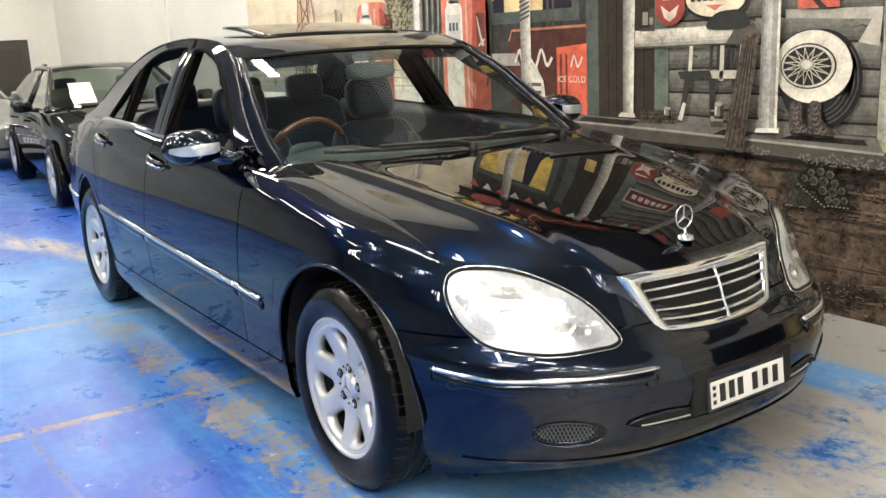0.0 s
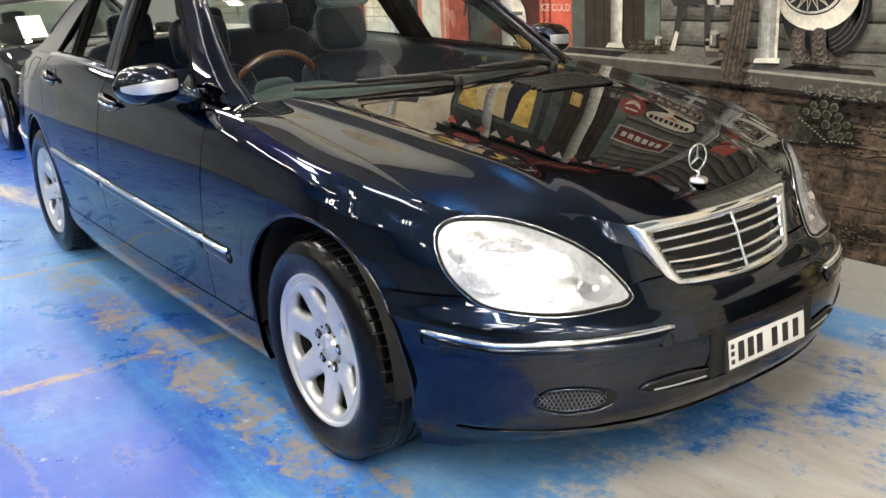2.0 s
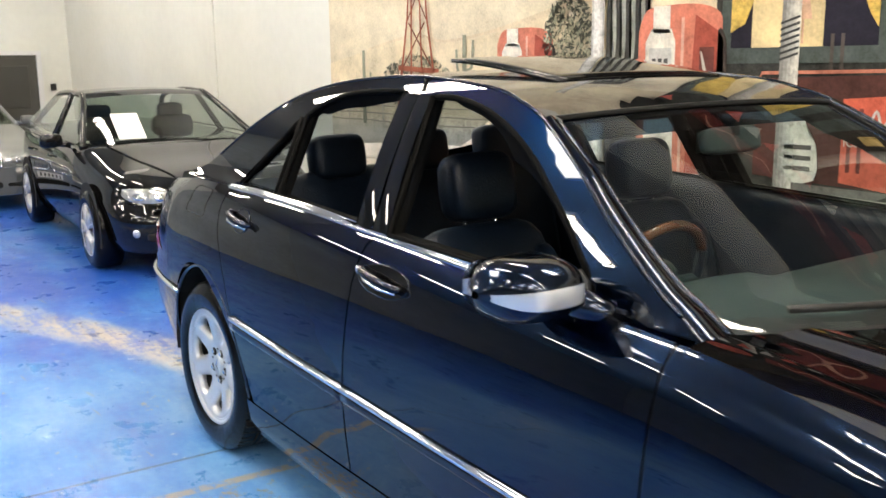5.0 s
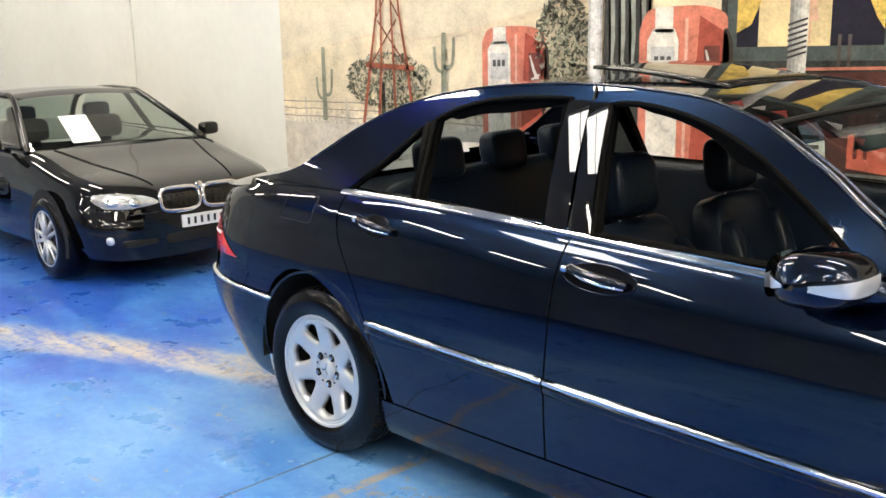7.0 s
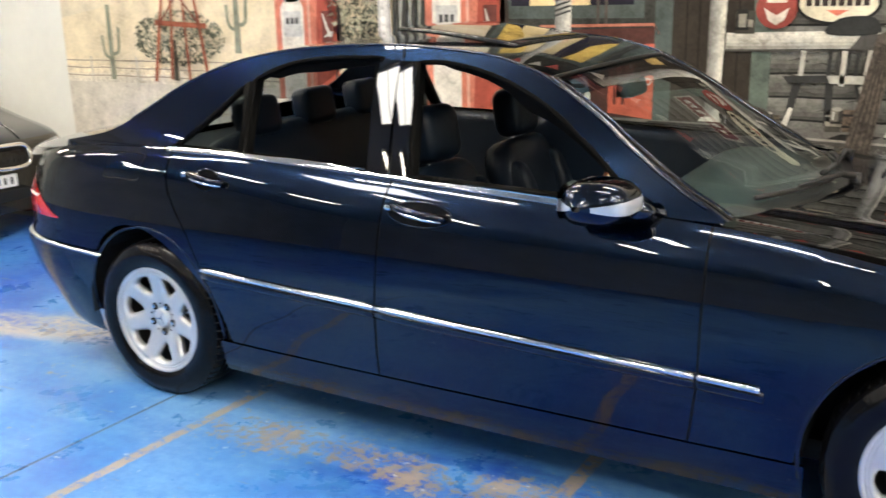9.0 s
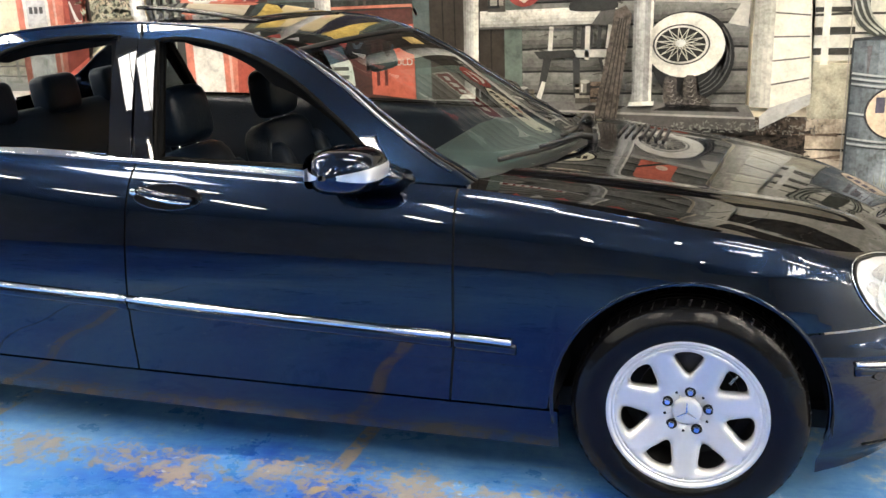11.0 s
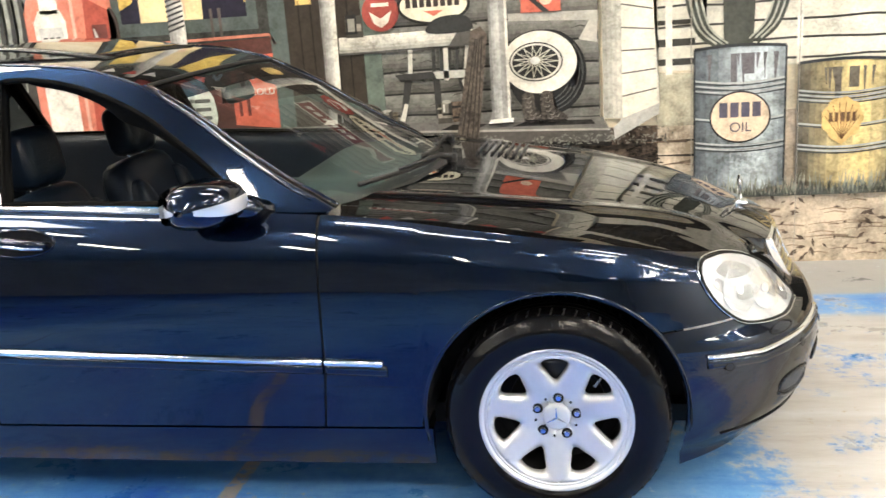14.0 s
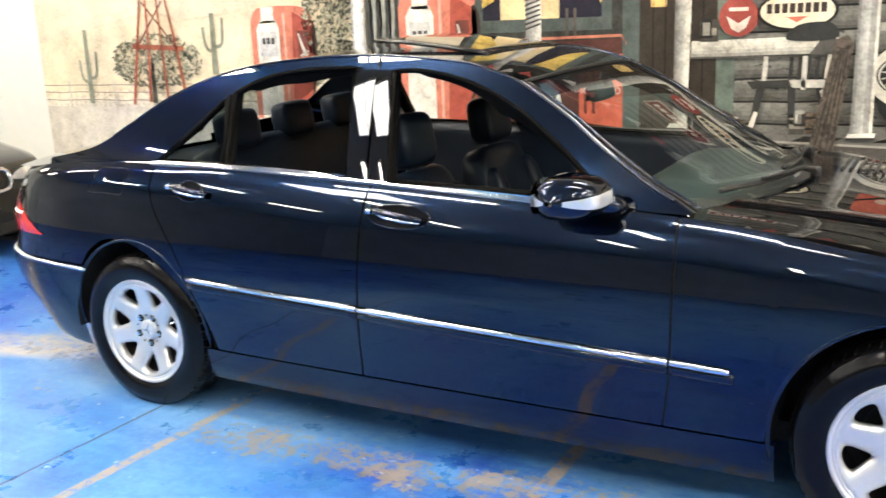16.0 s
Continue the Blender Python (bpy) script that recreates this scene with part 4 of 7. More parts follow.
    hollow = [(37.6 + 7.0 * math.copysign(abs(math.cos(a)) ** 0.8, math.cos(a)), 0.332 + 0.040 * math.sin(a)) for a in np.linspace(0, 2 * math.pi, 32, endpoint=False)]
    part("vent_hollow", patch(hollow, lambda t: 0.0008, S, 4), M_GAP, vent, "", True)
    part("vent_ledge", tube(bmesh.new(), [skin(a, b, 0.001, S) for a, b in hollow[18:31]], [0.003] + [0.006] * 11 + [0.003], 6), M_PAINT, vent, "", True)
    for k in range(14):
        q = 33.4 + 9.8 * k / 13
        h = 0.03 * math.sqrt(max(0, 1 - ((q - 38.3) / 5.7) ** 2))
        part("mesh_bar", tube(bmesh.new(), [skin(q - 0.8, 0.337 - h * 0.95, 0.003, S), skin(q + 0.8, 0.337 + h * 0.95, 0.004, S)], 0.0014, 4), M_MESH, vent)
        part("mesh_bar", tube(bmesh.new(), [skin(q + 0.8, 0.337 - h * 0.95, 0.003, S), skin(q - 0.8, 0.337 + h * 0.95, 0.004, S)], 0.0014, 4), M_MESH, vent)
    # rubbing strip along the doors
    zs = [(-2.64, 0.606), (-1.81, 0.578), (-0.68, 0.538), (-0.5, 0.530)]
    for a, b in ((-2.635, -1.820), (-1.810, -0.690), (-0.680, -0.505)):
        strip("rub_strip", [(qx(x), lerp(x, zs)) for x in np.linspace(a, b, 24)], 0.021, 0.014, M_CHROME, car, S, "chrome-faced rubbing strip")
        strip("strip_base", [(qx(x), lerp(x, zs) - 0.024) for x in np.linspace(a, b + (0.012 if b > -0.6 else 0), 24)], 0.034, 0.009, M_PAINT, car, S)
    # dark seams behind the door gaps and along the sill
    for tab, za, zb in ((CUT_F, 0.316, 1.0), (CUT_M, 0.316, 1.03), (CUT_R, 0.60, 1.04)):
        bm, rows = bmesh.new(), []
        for z in np.linspace(za, min(zb, belt(lerp(zb, tab)) - 0.004), 24):
            x = lerp(z, tab)
            rows.append([side_at(x - 0.007, z, -0.006, S), side_at(x + 0.007, z, -0.006, S)])
        grid(bm, rows)
        part("door_seam", bm, M_GAP, car)
    # handles: cup and chrome grip
    for x, z in ((-1.648, 0.920), (-2.63, 0.956)):
        q = qx(x)
        loop = [(q + 1.75 * math.cos(a), z + 0.040 * math.sin(a)) for a in np.linspace(0, 2 * math.pi, 32, endpoint=False)]
        hd = part("door_handle", patch(loop, lambda t: 0.003 - 0.002 * (1 - t), S, 6), M_BLACKPAINT, car, "chrome door handle in a dark cup", True)
        part("cup_rim", tube(bmesh.new(), [skin(a, b, 0.0015, S) for a, b in loop], 0.0028, 5, True), M_PAINT, hd, "", True)
        d = qx(x + 0.1) - q
        part("grip", tube(bmesh.new(), [skin(q + d * t, z + 0.008 - 0.012 * t, o, S) for t, o in ((-1.05, 0.006), (-0.85, 0.022), (-0.3, 0.032), (0.4, 0.032), (0.9, 0.022), (1.05, 0.006))], [0.010, 0.013, 0.014, 0.014, 0.012, 0.009], 10), M_PAINT, hd, "", True)
        part("grip_chrome", tube(bmesh.new(), [skin(q + d * t, z - 0.002 - 0.012 * t, o, S) for t, o in ((-0.95, 0.020), (-0.3, 0.041), (0.4, 0.041), (0.95, 0.020))], 0.005, 8), M_CHROME, hd, "", True)
        part("lock", tube(bmesh.new(), [skin(q - d * 1.25, z + 0.012, 0.0, S), skin(q - d * 1.25, z + 0.012, 0.012, S)], 0.011, 10), M_CHROME, hd, "", True)
    # tail lamps
    loop = [(187.5, 0.882), (192, 0.892), (203, 0.880), (208, 0.80), (206, 0.72), (196, 0.700), (182, 0.700), (169.0, 0.704), (170.5, 0.724), (176.5, 0.79), (182.5, 0.845)]
    tl = part("tail_lamp", patch(smooth_curve(loop, 3, True), lambda t: 0.008 - 0.005 * t ** 3, S, 6), M_RED, car, "red tail lamp", True)
    strip("lamp_band", [(q, 0.785) for q in np.linspace(177.5, 206, 16)], 0.014, 0.011, M_WHITE, tl, S)
    rz = [(156, 0.592), (175, 0.60), (200, 0.625)]
    strip("rear_bumper_trim", [(q, lerp(q, rz) - 0.012) for q in np.linspace(158, 222, 40)], 0.016, 0.012, M_CHROME, car, S, "chrome bumper strip")
    # fuel flap outline
    if S < 0:
        pts = [(qx(-3.12 + 0.105 * u), 0.972 + 0.050 * v) for u, v in ((-1.12, -1), (-0.2, -1.02), (0.88, -1), (0.95, 0), (1, 0.92), (0.1, 1.0), (-0.86, 0.92), (-1.0, 0))]
        part("fuel_flap", tube(bmesh.new(), [skin(q, z, -0.0005, S) for q, z in smooth_curve(pts, 4, True)], 0.0022, 5, True), M_GAP, car)

# ---- grille, star, plate
def gpt(u, v, d=0.0):
    """A point of the grille's leaning face; u -1..1 across, v 0..1 up."""
    return Vector((0.818 - 0.076 * v - 0.052 * u * u + d, u * (0.245 + 0.078 * v), 0.566 + 0.160 * v + 0.006 * (1 - u * u) * (1 if v > 0.5 else -1)))


grille = new("grille")
grille.parent = car
part("grille_back", (lambda b: (grid(b, [[gpt(u, v, -0.02) for u in np.linspace(-1, 1, 17)] for v in np.linspace(0, 1, 5)]), b)[1])(bmesh.new()), M_GAP, grille)
loop = [(-1, 0.10), (-1, 0.9), (-0.93, 1.0), (-0.5, 1.0), (0, 1.0), (0.5, 1.0), (0.93, 1.0), (1, 0.9), (1, 0.10), (0.9, 0.0), (0.5, 0.0), (0, 0.0), (-0.5, 0.0), (-0.9, 0.0)]
bm, rows = bmesh.new(), []
for u, v in smooth_curve(loop, 3, True):
    top_w = 0.13 if v > 0.8 else 0.07
    c = gpt(u, v)
    cen = gpt(u * 0.875, 0.5 + (v - 0.5) * (1 - 2 * (0.16 if v > 0.5 else 0.085)))
    rows.append([gpt(u * 1.02, 0.5 + (v - 0.5) * 1.06, -0.03), gpt(u, v, 0.004), c * 0.6 + cen * 0.4 + Vector((0.010, 0, 0)), cen + Vector((0.004, 0, 0)), cen + Vector((-0.02, 0, 0))])
rows.append(rows[0])
grid(bm, rows)
part("grille_frame", bm, M_CHROME, grille, "chrome grille surround", True)
for k in range(4):
    v = 0.20 + 0.165 * k
    bm = bmesh.new()
    for a in (-1, 1):
        us = np.linspace(0.02, 0.93, 10)
        grid(bm, [[gpt(a * u, v - 0.020, -0.010), gpt(a * u, v - 0.016, 0.001), gpt(a * u, v + 0.012, 0.0), gpt(a * u, v + 0.018, -0.012)] for u in us])
    part("slat", bm, M_CHROME, grille, "", True)
part("centre_bar", tube(bmesh.new(), [gpt(0, v, 0.002) for v in np.linspace(0.06, 0.9, 6)], 0.006, 6), M_CHROME, grille, "", True)
sx, sz = 0.645, 0.783
# bodywork that runs from the lamps to the grille's sides
def skin_at_y(y, z):
    lo, hi = 0.0, 60.0
    for _ in range(30):
        mid = (lo + hi) / 2
        lo, hi = (mid, hi) if skin(mid, z)[1] < y else (lo, mid)
    return Vector(skin(lo, z))


for S in (-1, 1):
    bm, rows = bmesh.new(), []
    for v in np.linspace(-0.02, 1.0, 9):
        G = gpt(1.015, v, -0.012)
        row = []
        for s in np.linspace(0, 1, 9):
            y = G.y + (0.415 - G.y) * s
            if v > 0.99:
                fx, fz = front_edge(y)
                p = Vector((fx, y, fz - 0.001))
                if s == 0:
                    p = Vector((G.x, G.y, p.z))
            else:
                K = skin_at_y(0.415, G.z)
                p = G * (1 - s) + K * s
                p.x += -0.02 * math.sin(math.pi * s) * (1 - v)
            row.append((p.x, S * p.y, p.z))
        rows.append(row)
    grid(bm, rows)
    part("grille_cheek", bm, M_PAINT, car, "", True)
star = new("bonnet_star")
star.parent = car
bm = bmesh.new()
lathe(bm, [(0.0, 0.012), (0.012, 0.011), (0.022, 0.006), (0.026, 0.0), (0.026, -0.006)], 20, "z", (sx, 0, sz))
part("star_base", bm, M_CHROME, star, "", True)
part("star_stem", tube(bmesh.new(), [(sx, 0, sz + 0.01), (sx - 0.003, 0, sz + 0.026)], 0.005, 8), M_CHROME, star, "", True)
_c = Vector((sx - 0.006, 0, sz + 0.062))
part("star_ring", tube(bmesh.new(), [_c + Vector((0, 0.036 * math.cos(a), 0.036 * math.sin(a))) for a in np.linspace(0, 2 * math.pi, 36, endpoint=False)], 0.0028, 6, True), M_CHROME, star, "chrome ring", True)
bm = bmesh.new()
for k in range(3):
    a = math.pi / 2 + 2 * math.pi * k / 3
    tube(bm, [_c, _c + Vector((0, 0.035 * math.cos(a), 0.035 * math.sin(a)))], [0.005, 0.0015], 6)
part("star_spokes", bm, M_CHROME, star)

PLATE = pose(0.884, 0.0, 0.384, 90, 0, 90)
plate = new("number_plate")
plate.parent = car
plate.matrix_basis = PLATE @ pose(0, 0, 0, -6)
part("plate_frame", boxes((-0.172, -0.050, -0.03, 0.172, 0.050, 0.004), bevel=0.006), M_PLASTIC, plate, "black plate holder")
part("plate_face", boxes((-0.163, -0.040, 0.003, 0.163, 0.038, 0.0065), bevel=0.002), M_WHITE, plate, "white plate with dark character bars")
for x in (-0.115, -0.075, -0.037, 0.028, 0.075, 0.122):
    part("character_bar", boxes((x - 0.012, -0.026, 0.006, x + 0.012, 0.026, 0.0078)), M_INK, plate)
for z in (-0.022, 0.0, 0.02):
    part("small_bar", boxes((-0.156, z - 0.006, 0.006, -0.143, z + 0.006, 0.0078)), M_INK, plate)
part("plate_recess", boxes((0.82, -0.22, 0.33, 0.879, 0.22, 0.452), bevel=0.01), M_GAP, car)
# long low intake
for S in (-1, 1):
    loop = smooth_curve([(26.5, 0.350), (20, 0.368), (9, 0.352), (0.5, 0.345), (0.5, 0.318), (9, 0.318), (20, 0.324), (25, 0.332)], 4, True)
    it = part("low_intake", patch(loop, lambda t: 0.002, S, 4), M_GAP, car, "long black lower intake", True)
    part("intake_rim", tube(bmesh.new(), [skin(a, b, 0.003, S) for a, b in loop], 0.005, 6, True), M_PAINT, it, "", True)
    strip("intake_mesh", [(q, 0.335) for q in np.linspace(3, 24, 20)], 0.004, 0.006, M_ALLOY, it, S)
    strip("bumper_lip", [(q, 0.232) for q in np.linspace(0.5, 60, 40)], 0.006, 0.005, M_PAINT, car, S)

# ---- mirrors
def mirror(side):
    mr = new("door_mirror")
    mr.parent = car
    bm = bmesh.new()
    rows = []
    # shell from inner foot to outer end
    for t in np.linspace(0, 1, 15):
        y = 0.845 + 0.200 * t
        f = (1 - abs(2 * t - 0.95) ** 3.2) ** 0.5 if abs(2 * t - 0.95) < 1 else 0.06
        f = max(f, 0.12)
        row = []
        for a in np.linspace(0, 2 * math.pi, 24, endpoint=False):
            dx, dz = math.cos(a), math.sin(a)
            x = -0.985 + (0.125 if dx > 0 else 0.075) * math.copysign(abs(dx) ** 0.75, dx) * f - 0.04 * t
            z = 1.045 + 0.068 * math.copysign(abs(dz) ** 0.8, dz) * f - 0.012 * t
            row.append((x, side * y, z))
        rows.append(row + [row[0]])
    grid(bm, rows)
    bmesh.ops.remove_doubles(bm, verts=bm.verts, dist=1e-5)
    sh = part("mirror_shell", bm, M_PAINT, mr, "navy mirror housing", True)
    # indicator band across the front
    bm, rows = bmesh.new(), []
    for t in np.linspace(0.10, 0.99, 18):
        y = 0.845 + 0.200 * t
        f = max((1 - abs(2 * t - 0.95) ** 3.2) ** 0.5 if abs(2 * t - 0.95) < 1 else 0.06, 0.12)
        row = []
        for a in np.radians([-15, -12, -6, 2, 8, 12]):
            dx, dz = math.cos(a), math.sin(a)
            x = -0.985 + 0.1265 * abs(dx) ** 0.75 * f - 0.04 * t + 0.002
            z = 1.045 + 0.068 * math.copysign(abs(dz) ** 0.8, dz) * f - 0.012 * t
            row.append((x, side * y, z))
        rows.append(row)
    grid(bm, rows)
    part("indicator_band", bm, mat("indicator_lens", (0.62, 0.63, 0.66), 0.14, 0.5, 0.6), mr, "pale indicator lens", True)
    bm, rows = bmesh.new(), []
    for t in np.linspace(0.50, 0.99, 12):
        y = 0.845 + 0.200 * t
        f = max((1 - abs(2 * t - 0.95) ** 3.2) ** 0.5 if abs(2 * t - 0.95) < 1 else 0.06, 0.12)
        row = []
        for a in np.radians([195, 192, 186, 178, 172, 168]):
            dx, dz = math.cos(a), math.sin(a)
            row.append((-0.985 - 0.0765 * abs(dx) ** 0.75 * f - 0.04 * t - 0.001, side * (y + 0.001), 1.045 + 0.068 * math.copysign(abs(dz) ** 0.8, dz) * f - 0.012 * t))
        rows.append(row)
    grid(bm, rows)
    part("indicator_end", bm, M_REFL, mr, "", True)
    part("mirror_foot", tube(bmesh.new(), [(-0.86, side * 0.79, 0.985), (-0.88, side * 0.83, 0.992), (-0.93, side * 0.88, 1.02)], [0.032, 0.030, 0.036], 12), M_PAINT, mr, "", True)
    bm = bmesh.new()
    bm.faces.new([bm.verts.new((-1.085, side * (0.945 + 0.085 * math.copysign(abs(math.cos(a)) ** 0.6, math.cos(a))), 1.038 + 0.052 * math.copysign(abs(math.sin(a)) ** 0.6, math.sin(a)))) for a in np.linspace(0, 2 * math.pi, 28, endpoint=False)])
    part("mirror_glass", bm, M_CHROME, mr, "mirror glass")
    tri = [on_side(p, side, 0.004) for p in ((-0.935, 1.0), (-1.02, 1.0), (-0.985, 1.055), (-0.955, 1.035))]
    bm = bmesh.new()
    bm.faces.new([bm.verts.new(v) for v in tri])
    solid(part("mirror_sail", bm, M_PLASTIC, mr), 0.01)


for S in (-1, 1):
    mirror(S)
    # glossy centre-pillar covers and their seam
    for a, b, w in (((-1.862, 1.03), (-1.928, 1.408), 0.044), ((-1.766, 1.03), (-1.846, 1.404), 0.036)):
        c0, c1 = np.array(a), np.array(b)
        bm = bmesh.new()
        grid(bm, [[on_side((c0 + (c1 - c0) * t) + np.array((dx, 0)), S, 0.003 + 0.0012 * (1 - (dx / w) ** 2)) for dx in (-w, -w * 0.6, 0, w * 0.6, w)] for t in np.linspace(0, 1, 12)])
        part("pillar_cover", bm, M_BLACKPAINT, car, "gloss black centre-pillar cover", True)
    part("pillar_seam", tube(bmesh.new(), [on_side((-1.810, 1.03), S, 0.002), on_side((-1.886, 1.45), S, 0.002)], 0.004, 5), M_GAP, car)
    # divider of the rear side window
    part("window_divider", tube(bmesh.new(), [on_side((-2.518, 1.045), S, 0.002), on_side((-2.568, 1.312), S, 0.002)], 0.011, 8), M_SEAL, car, "", True)
    bm = bmesh.new()
    bm.faces.new([bm.verts.new(on_side(p, S, -0.012)) for p in WIN_Q])
    qg = part("quarter_glass", bm, M_GLASSD, car, "small tinted quarter window")
    qg.visible_shadow = False

# ---- cowl, wipers, aerial dot, tilted sunroof
bm, rows = bmesh.new(), []
for u in np.linspace(-1, 1, 31):
    y = u * 0.69
    xs = lerp(abs(y), [(0.0, -0.415), (0.4, -0.485), (0.62, -0.59), (0.72, -0.66)])
    zt = top(min(xs, -0.40), y)
    rows.append([(xs + 0.03, y, zt - 0.012), (xs - 0.02, y, zt - 0.016), (xs - 0.07, y, zt - 0.010), (xs - 0.11, y, zt - 0.004)])
grid(bm, rows)
part("cowl", bm, M_PLASTIC, car, "black plastic scuttle panel", True)
for k in range(7):
    x = -0.33 + 0.028 * k
    part("scuttle_slat", tube(bmesh.new(), [(x, y, top(x, y) + 0.004) for y in np.linspace(0.16, 0.50, 8)], 0.006, 6), M_PLASTIC, car, "", True)


def wiper(y0, y1, lift):
    wp = new("wiper")
    wp.parent = car
    pts = [screen_point(0.96 - lift * t, (y0 + (y1 - y0) * t) / 0.74, 0.016) for t in np.linspace(0, 1, 9)]
    part("wiper_blade", tube(bmesh.new(), pts, 0.009, 6), M_PLASTIC, wp, "black rubber blade", True)
    part("wiper_arm", tube(bmesh.new(), [pts[0] + Vector((0.06, 0.02, 0.0)), pts[1] + Vector((0.035, 0, 0.02)), pts[5] + Vector((0.008, 0, 0.014))], [0.014, 0.010, 0.006], 8), M_PLASTIC, wp, "", True)
    part("wiper_pivot", tube(bmesh.new(), [pts[0] + Vector((0.06, 0.02, -0.03)), pts[0] + Vector((0.06, 0.02, 0.012))], 0.02, 10), M_PLASTIC, wp, "", True)


wiper(0.52, -0.10, 0.08)
wiper(-0.05, -0.60, 0.10)
bm = bmesh.new()
_sr = []
for i in range(9):
    x = -1.54 - 0.50 * i / 8
    row = []
    for k in range(13):
        u = -1 + 2 * k / 12
        y = 0.36 * u
        p = np.interp(-x, [-q[0] for q in ROOFPTS], [q[1] for q in ROOFPTS])
        row.append((x, y, p + 0.022 * (1 - abs(y / 0.6) ** 2.2) + 0.004 + 0.034 * i / 8))
    _sr.append(row)
grid(bm, _sr)
sunroof = solid(part("sunroof_panel", bm, M_BLACKPAINT, car, "dark glass sunroof tilted open", True), 0.012)

# ---- inside the saloon
def pillow(bm, cx, cy, cz, hx, hy, hz, e=0.45, tilt=0.0, n=10):
    """A padded block: superellipsoid, leaned back by tilt degrees."""
    m = Matrix.Rotation(radians(-tilt), 4, "Y")
    rows = []
    for i in range(n + 1):
        v = -math.pi / 2 + math.pi * i / n
        row = []
        for k in range(2 * n):
            u = 2 * math.pi * k / (2 * n)
            f = lambda a: math.copysign(abs(a) ** e, a)
            row.append(m @ Vector((hx * f(math.cos(v)) * f(math.cos(u)), hy * f(math.cos(v)) * f(math.sin(u)), hz * f(math.sin(v)))) + Vector((cx, cy, cz)))
        rows.append(row + [row[0]])
    grid(bm, rows)
    bmesh.ops.remove_doubles(bm, verts=bm.verts, dist=1e-5)
    return bm


M_SEAM = mat("seat_stitch", (0.03, 0.03, 0.032), 0.6)


def front_seat(y):
    st = new("front_seat")
    st.parent = car
    sx, sz = -0.065, -0.105
    part("cushion", pillow(bmesh.new(), -1.46, y, 0.42, 0.27, 0.25, 0.09, 0.4, -6), M_LEATHER, st, "black leather cushion", True)
    part("backrest", pillow(bmesh.new(), -1.74 + sx, y, 0.80 + sz, 0.085, 0.245, 0.31, 0.42, 18), M_LEATHER, st, "black leather backrest", True)
    for s in (-1, 1):
        part("side_bolster", pillow(bmesh.new(), -1.675 + sx, y + s * 0.185, 0.78 + sz, 0.075, 0.055, 0.25, 0.6, 18), M_LEATHER, st, "", True)
        part("headrest_post", tube(bmesh.new(), [(-1.80 + sx, y + s * 0.06, 1.05 + sz), (-1.825 + sx, y + s * 0.06, 1.15 + sz)], 0.008, 8), M_CHROME, st, "chrome headrest post", True)
    for s in (-0.09, 0.0, 0.09):
        part("stitch_line", tube(bmesh.new(), [(-1.655 + sx - (z - 0.62) * 0.325, y + s, z + sz) for z in np.linspace(0.62, 0.98, 8)], 0.004, 5), M_SEAM, st)
    part("headrest", pillow(bmesh.new(), -1.825 + sx, y, 1.215 + sz, 0.068, 0.130, 0.110, 0.5, 10), M_LEATHER, st, "padded leather headrest", True)


front_seat(-0.37)
front_seat(0.37)
bench = new("rear_bench")
bench.parent = car
part("bench_cushion", pillow(bmesh.new(), -2.38, 0, 0.52, 0.27, 0.64, 0.10, 0.3), M_LEATHER, bench, "", True)
part("bench_back", pillow(bmesh.new(), -2.72, 0, 0.82, 0.10, 0.66, 0.28, 0.3, 20), M_LEATHER, bench, "", True)
for y in (-0.40, 0.0, 0.40):
    part("rear_headrest", pillow(bmesh.new(), -2.75, y, 1.143, 0.052, 0.116, 0.086, 0.42, 10), M_LEATHER, bench, "", True)
    for s in (-1, 1):
        part("headrest_post", tube(bmesh.new(), [(-2.76, y + s * 0.06, 1.0), (-2.765, y + s * 0.06, 1.12)], 0.007, 6), M_CHROME, bench)
part("parcel_shelf", boxes((-3.25, -0.66, 0.98, -2.78, 0.66, 1.02), bevel=0.01), M_LEATHER, car, "black parcel shelf")
# dashboard as a swept section
bm, rows = bmesh.new(), []
for u in np.linspace(-1, 1, 25):
    y = u * 0.74
    b = 0.10 * (1 - u * u)
    hood = 0.035 * math.exp(-((y + 0.37) / 0.19) ** 4)
    rows.append([(-0.62 + b, y, 0.93), (-0.80 + b * 0.6, y, 0.955 + hood * 0.3), (-0.95, y, 0.950 + hood), (-1.03, y, 0.925 + hood), (-1.06, y, 0.87), (-1.03, y, 0.72), (-0.95, y, 0.55)])
grid(bm, rows)
part("dashboard", bm, M_DASH, car, "dark grey dashboard", True)
part("wood_trim", boxes((-1.052, -0.70, 0.80, -1.040, 0.70, 0.84), bevel=0.004), M_WOOD, car, "polished walnut strip")
part("centre_console", boxes((-1.62, -0.11, 0.35, -0.98, 0.11, 0.60), bevel=0.03), M_LEATHER, car)
# steering wheel, driver sits on the -y side
sw = new("steering_wheel")
sw.parent = car
sw.matrix_basis = pose(-1.17, -0.37, 0.915, 0, -66, 0)
ring = [(0.19 * math.cos(a), 0.19 * math.sin(a), 0) for a in np.linspace(0, 2 * math.pi, 48, endpoint=False)]
part("rim_leather", tube(bmesh.new(), [p for p in ring], 0.0135, 10, True), M_LEATHER, sw, "", True)
part("rim_wood", tube(bmesh.new(), [(0.19 * math.cos(a), 0.19 * math.sin(a), 0.001) for a in np.radians(np.linspace(-58, 58, 24))], 0.0148, 10), M_WOOD, sw, "polished wood arc of the rim", True)
part("airbag_boss", pillow(bmesh.new(), 0, 0, 0.005, 0.075, 0.085, 0.03, 0.5), M_DASH, sw, "grey airbag boss", True)
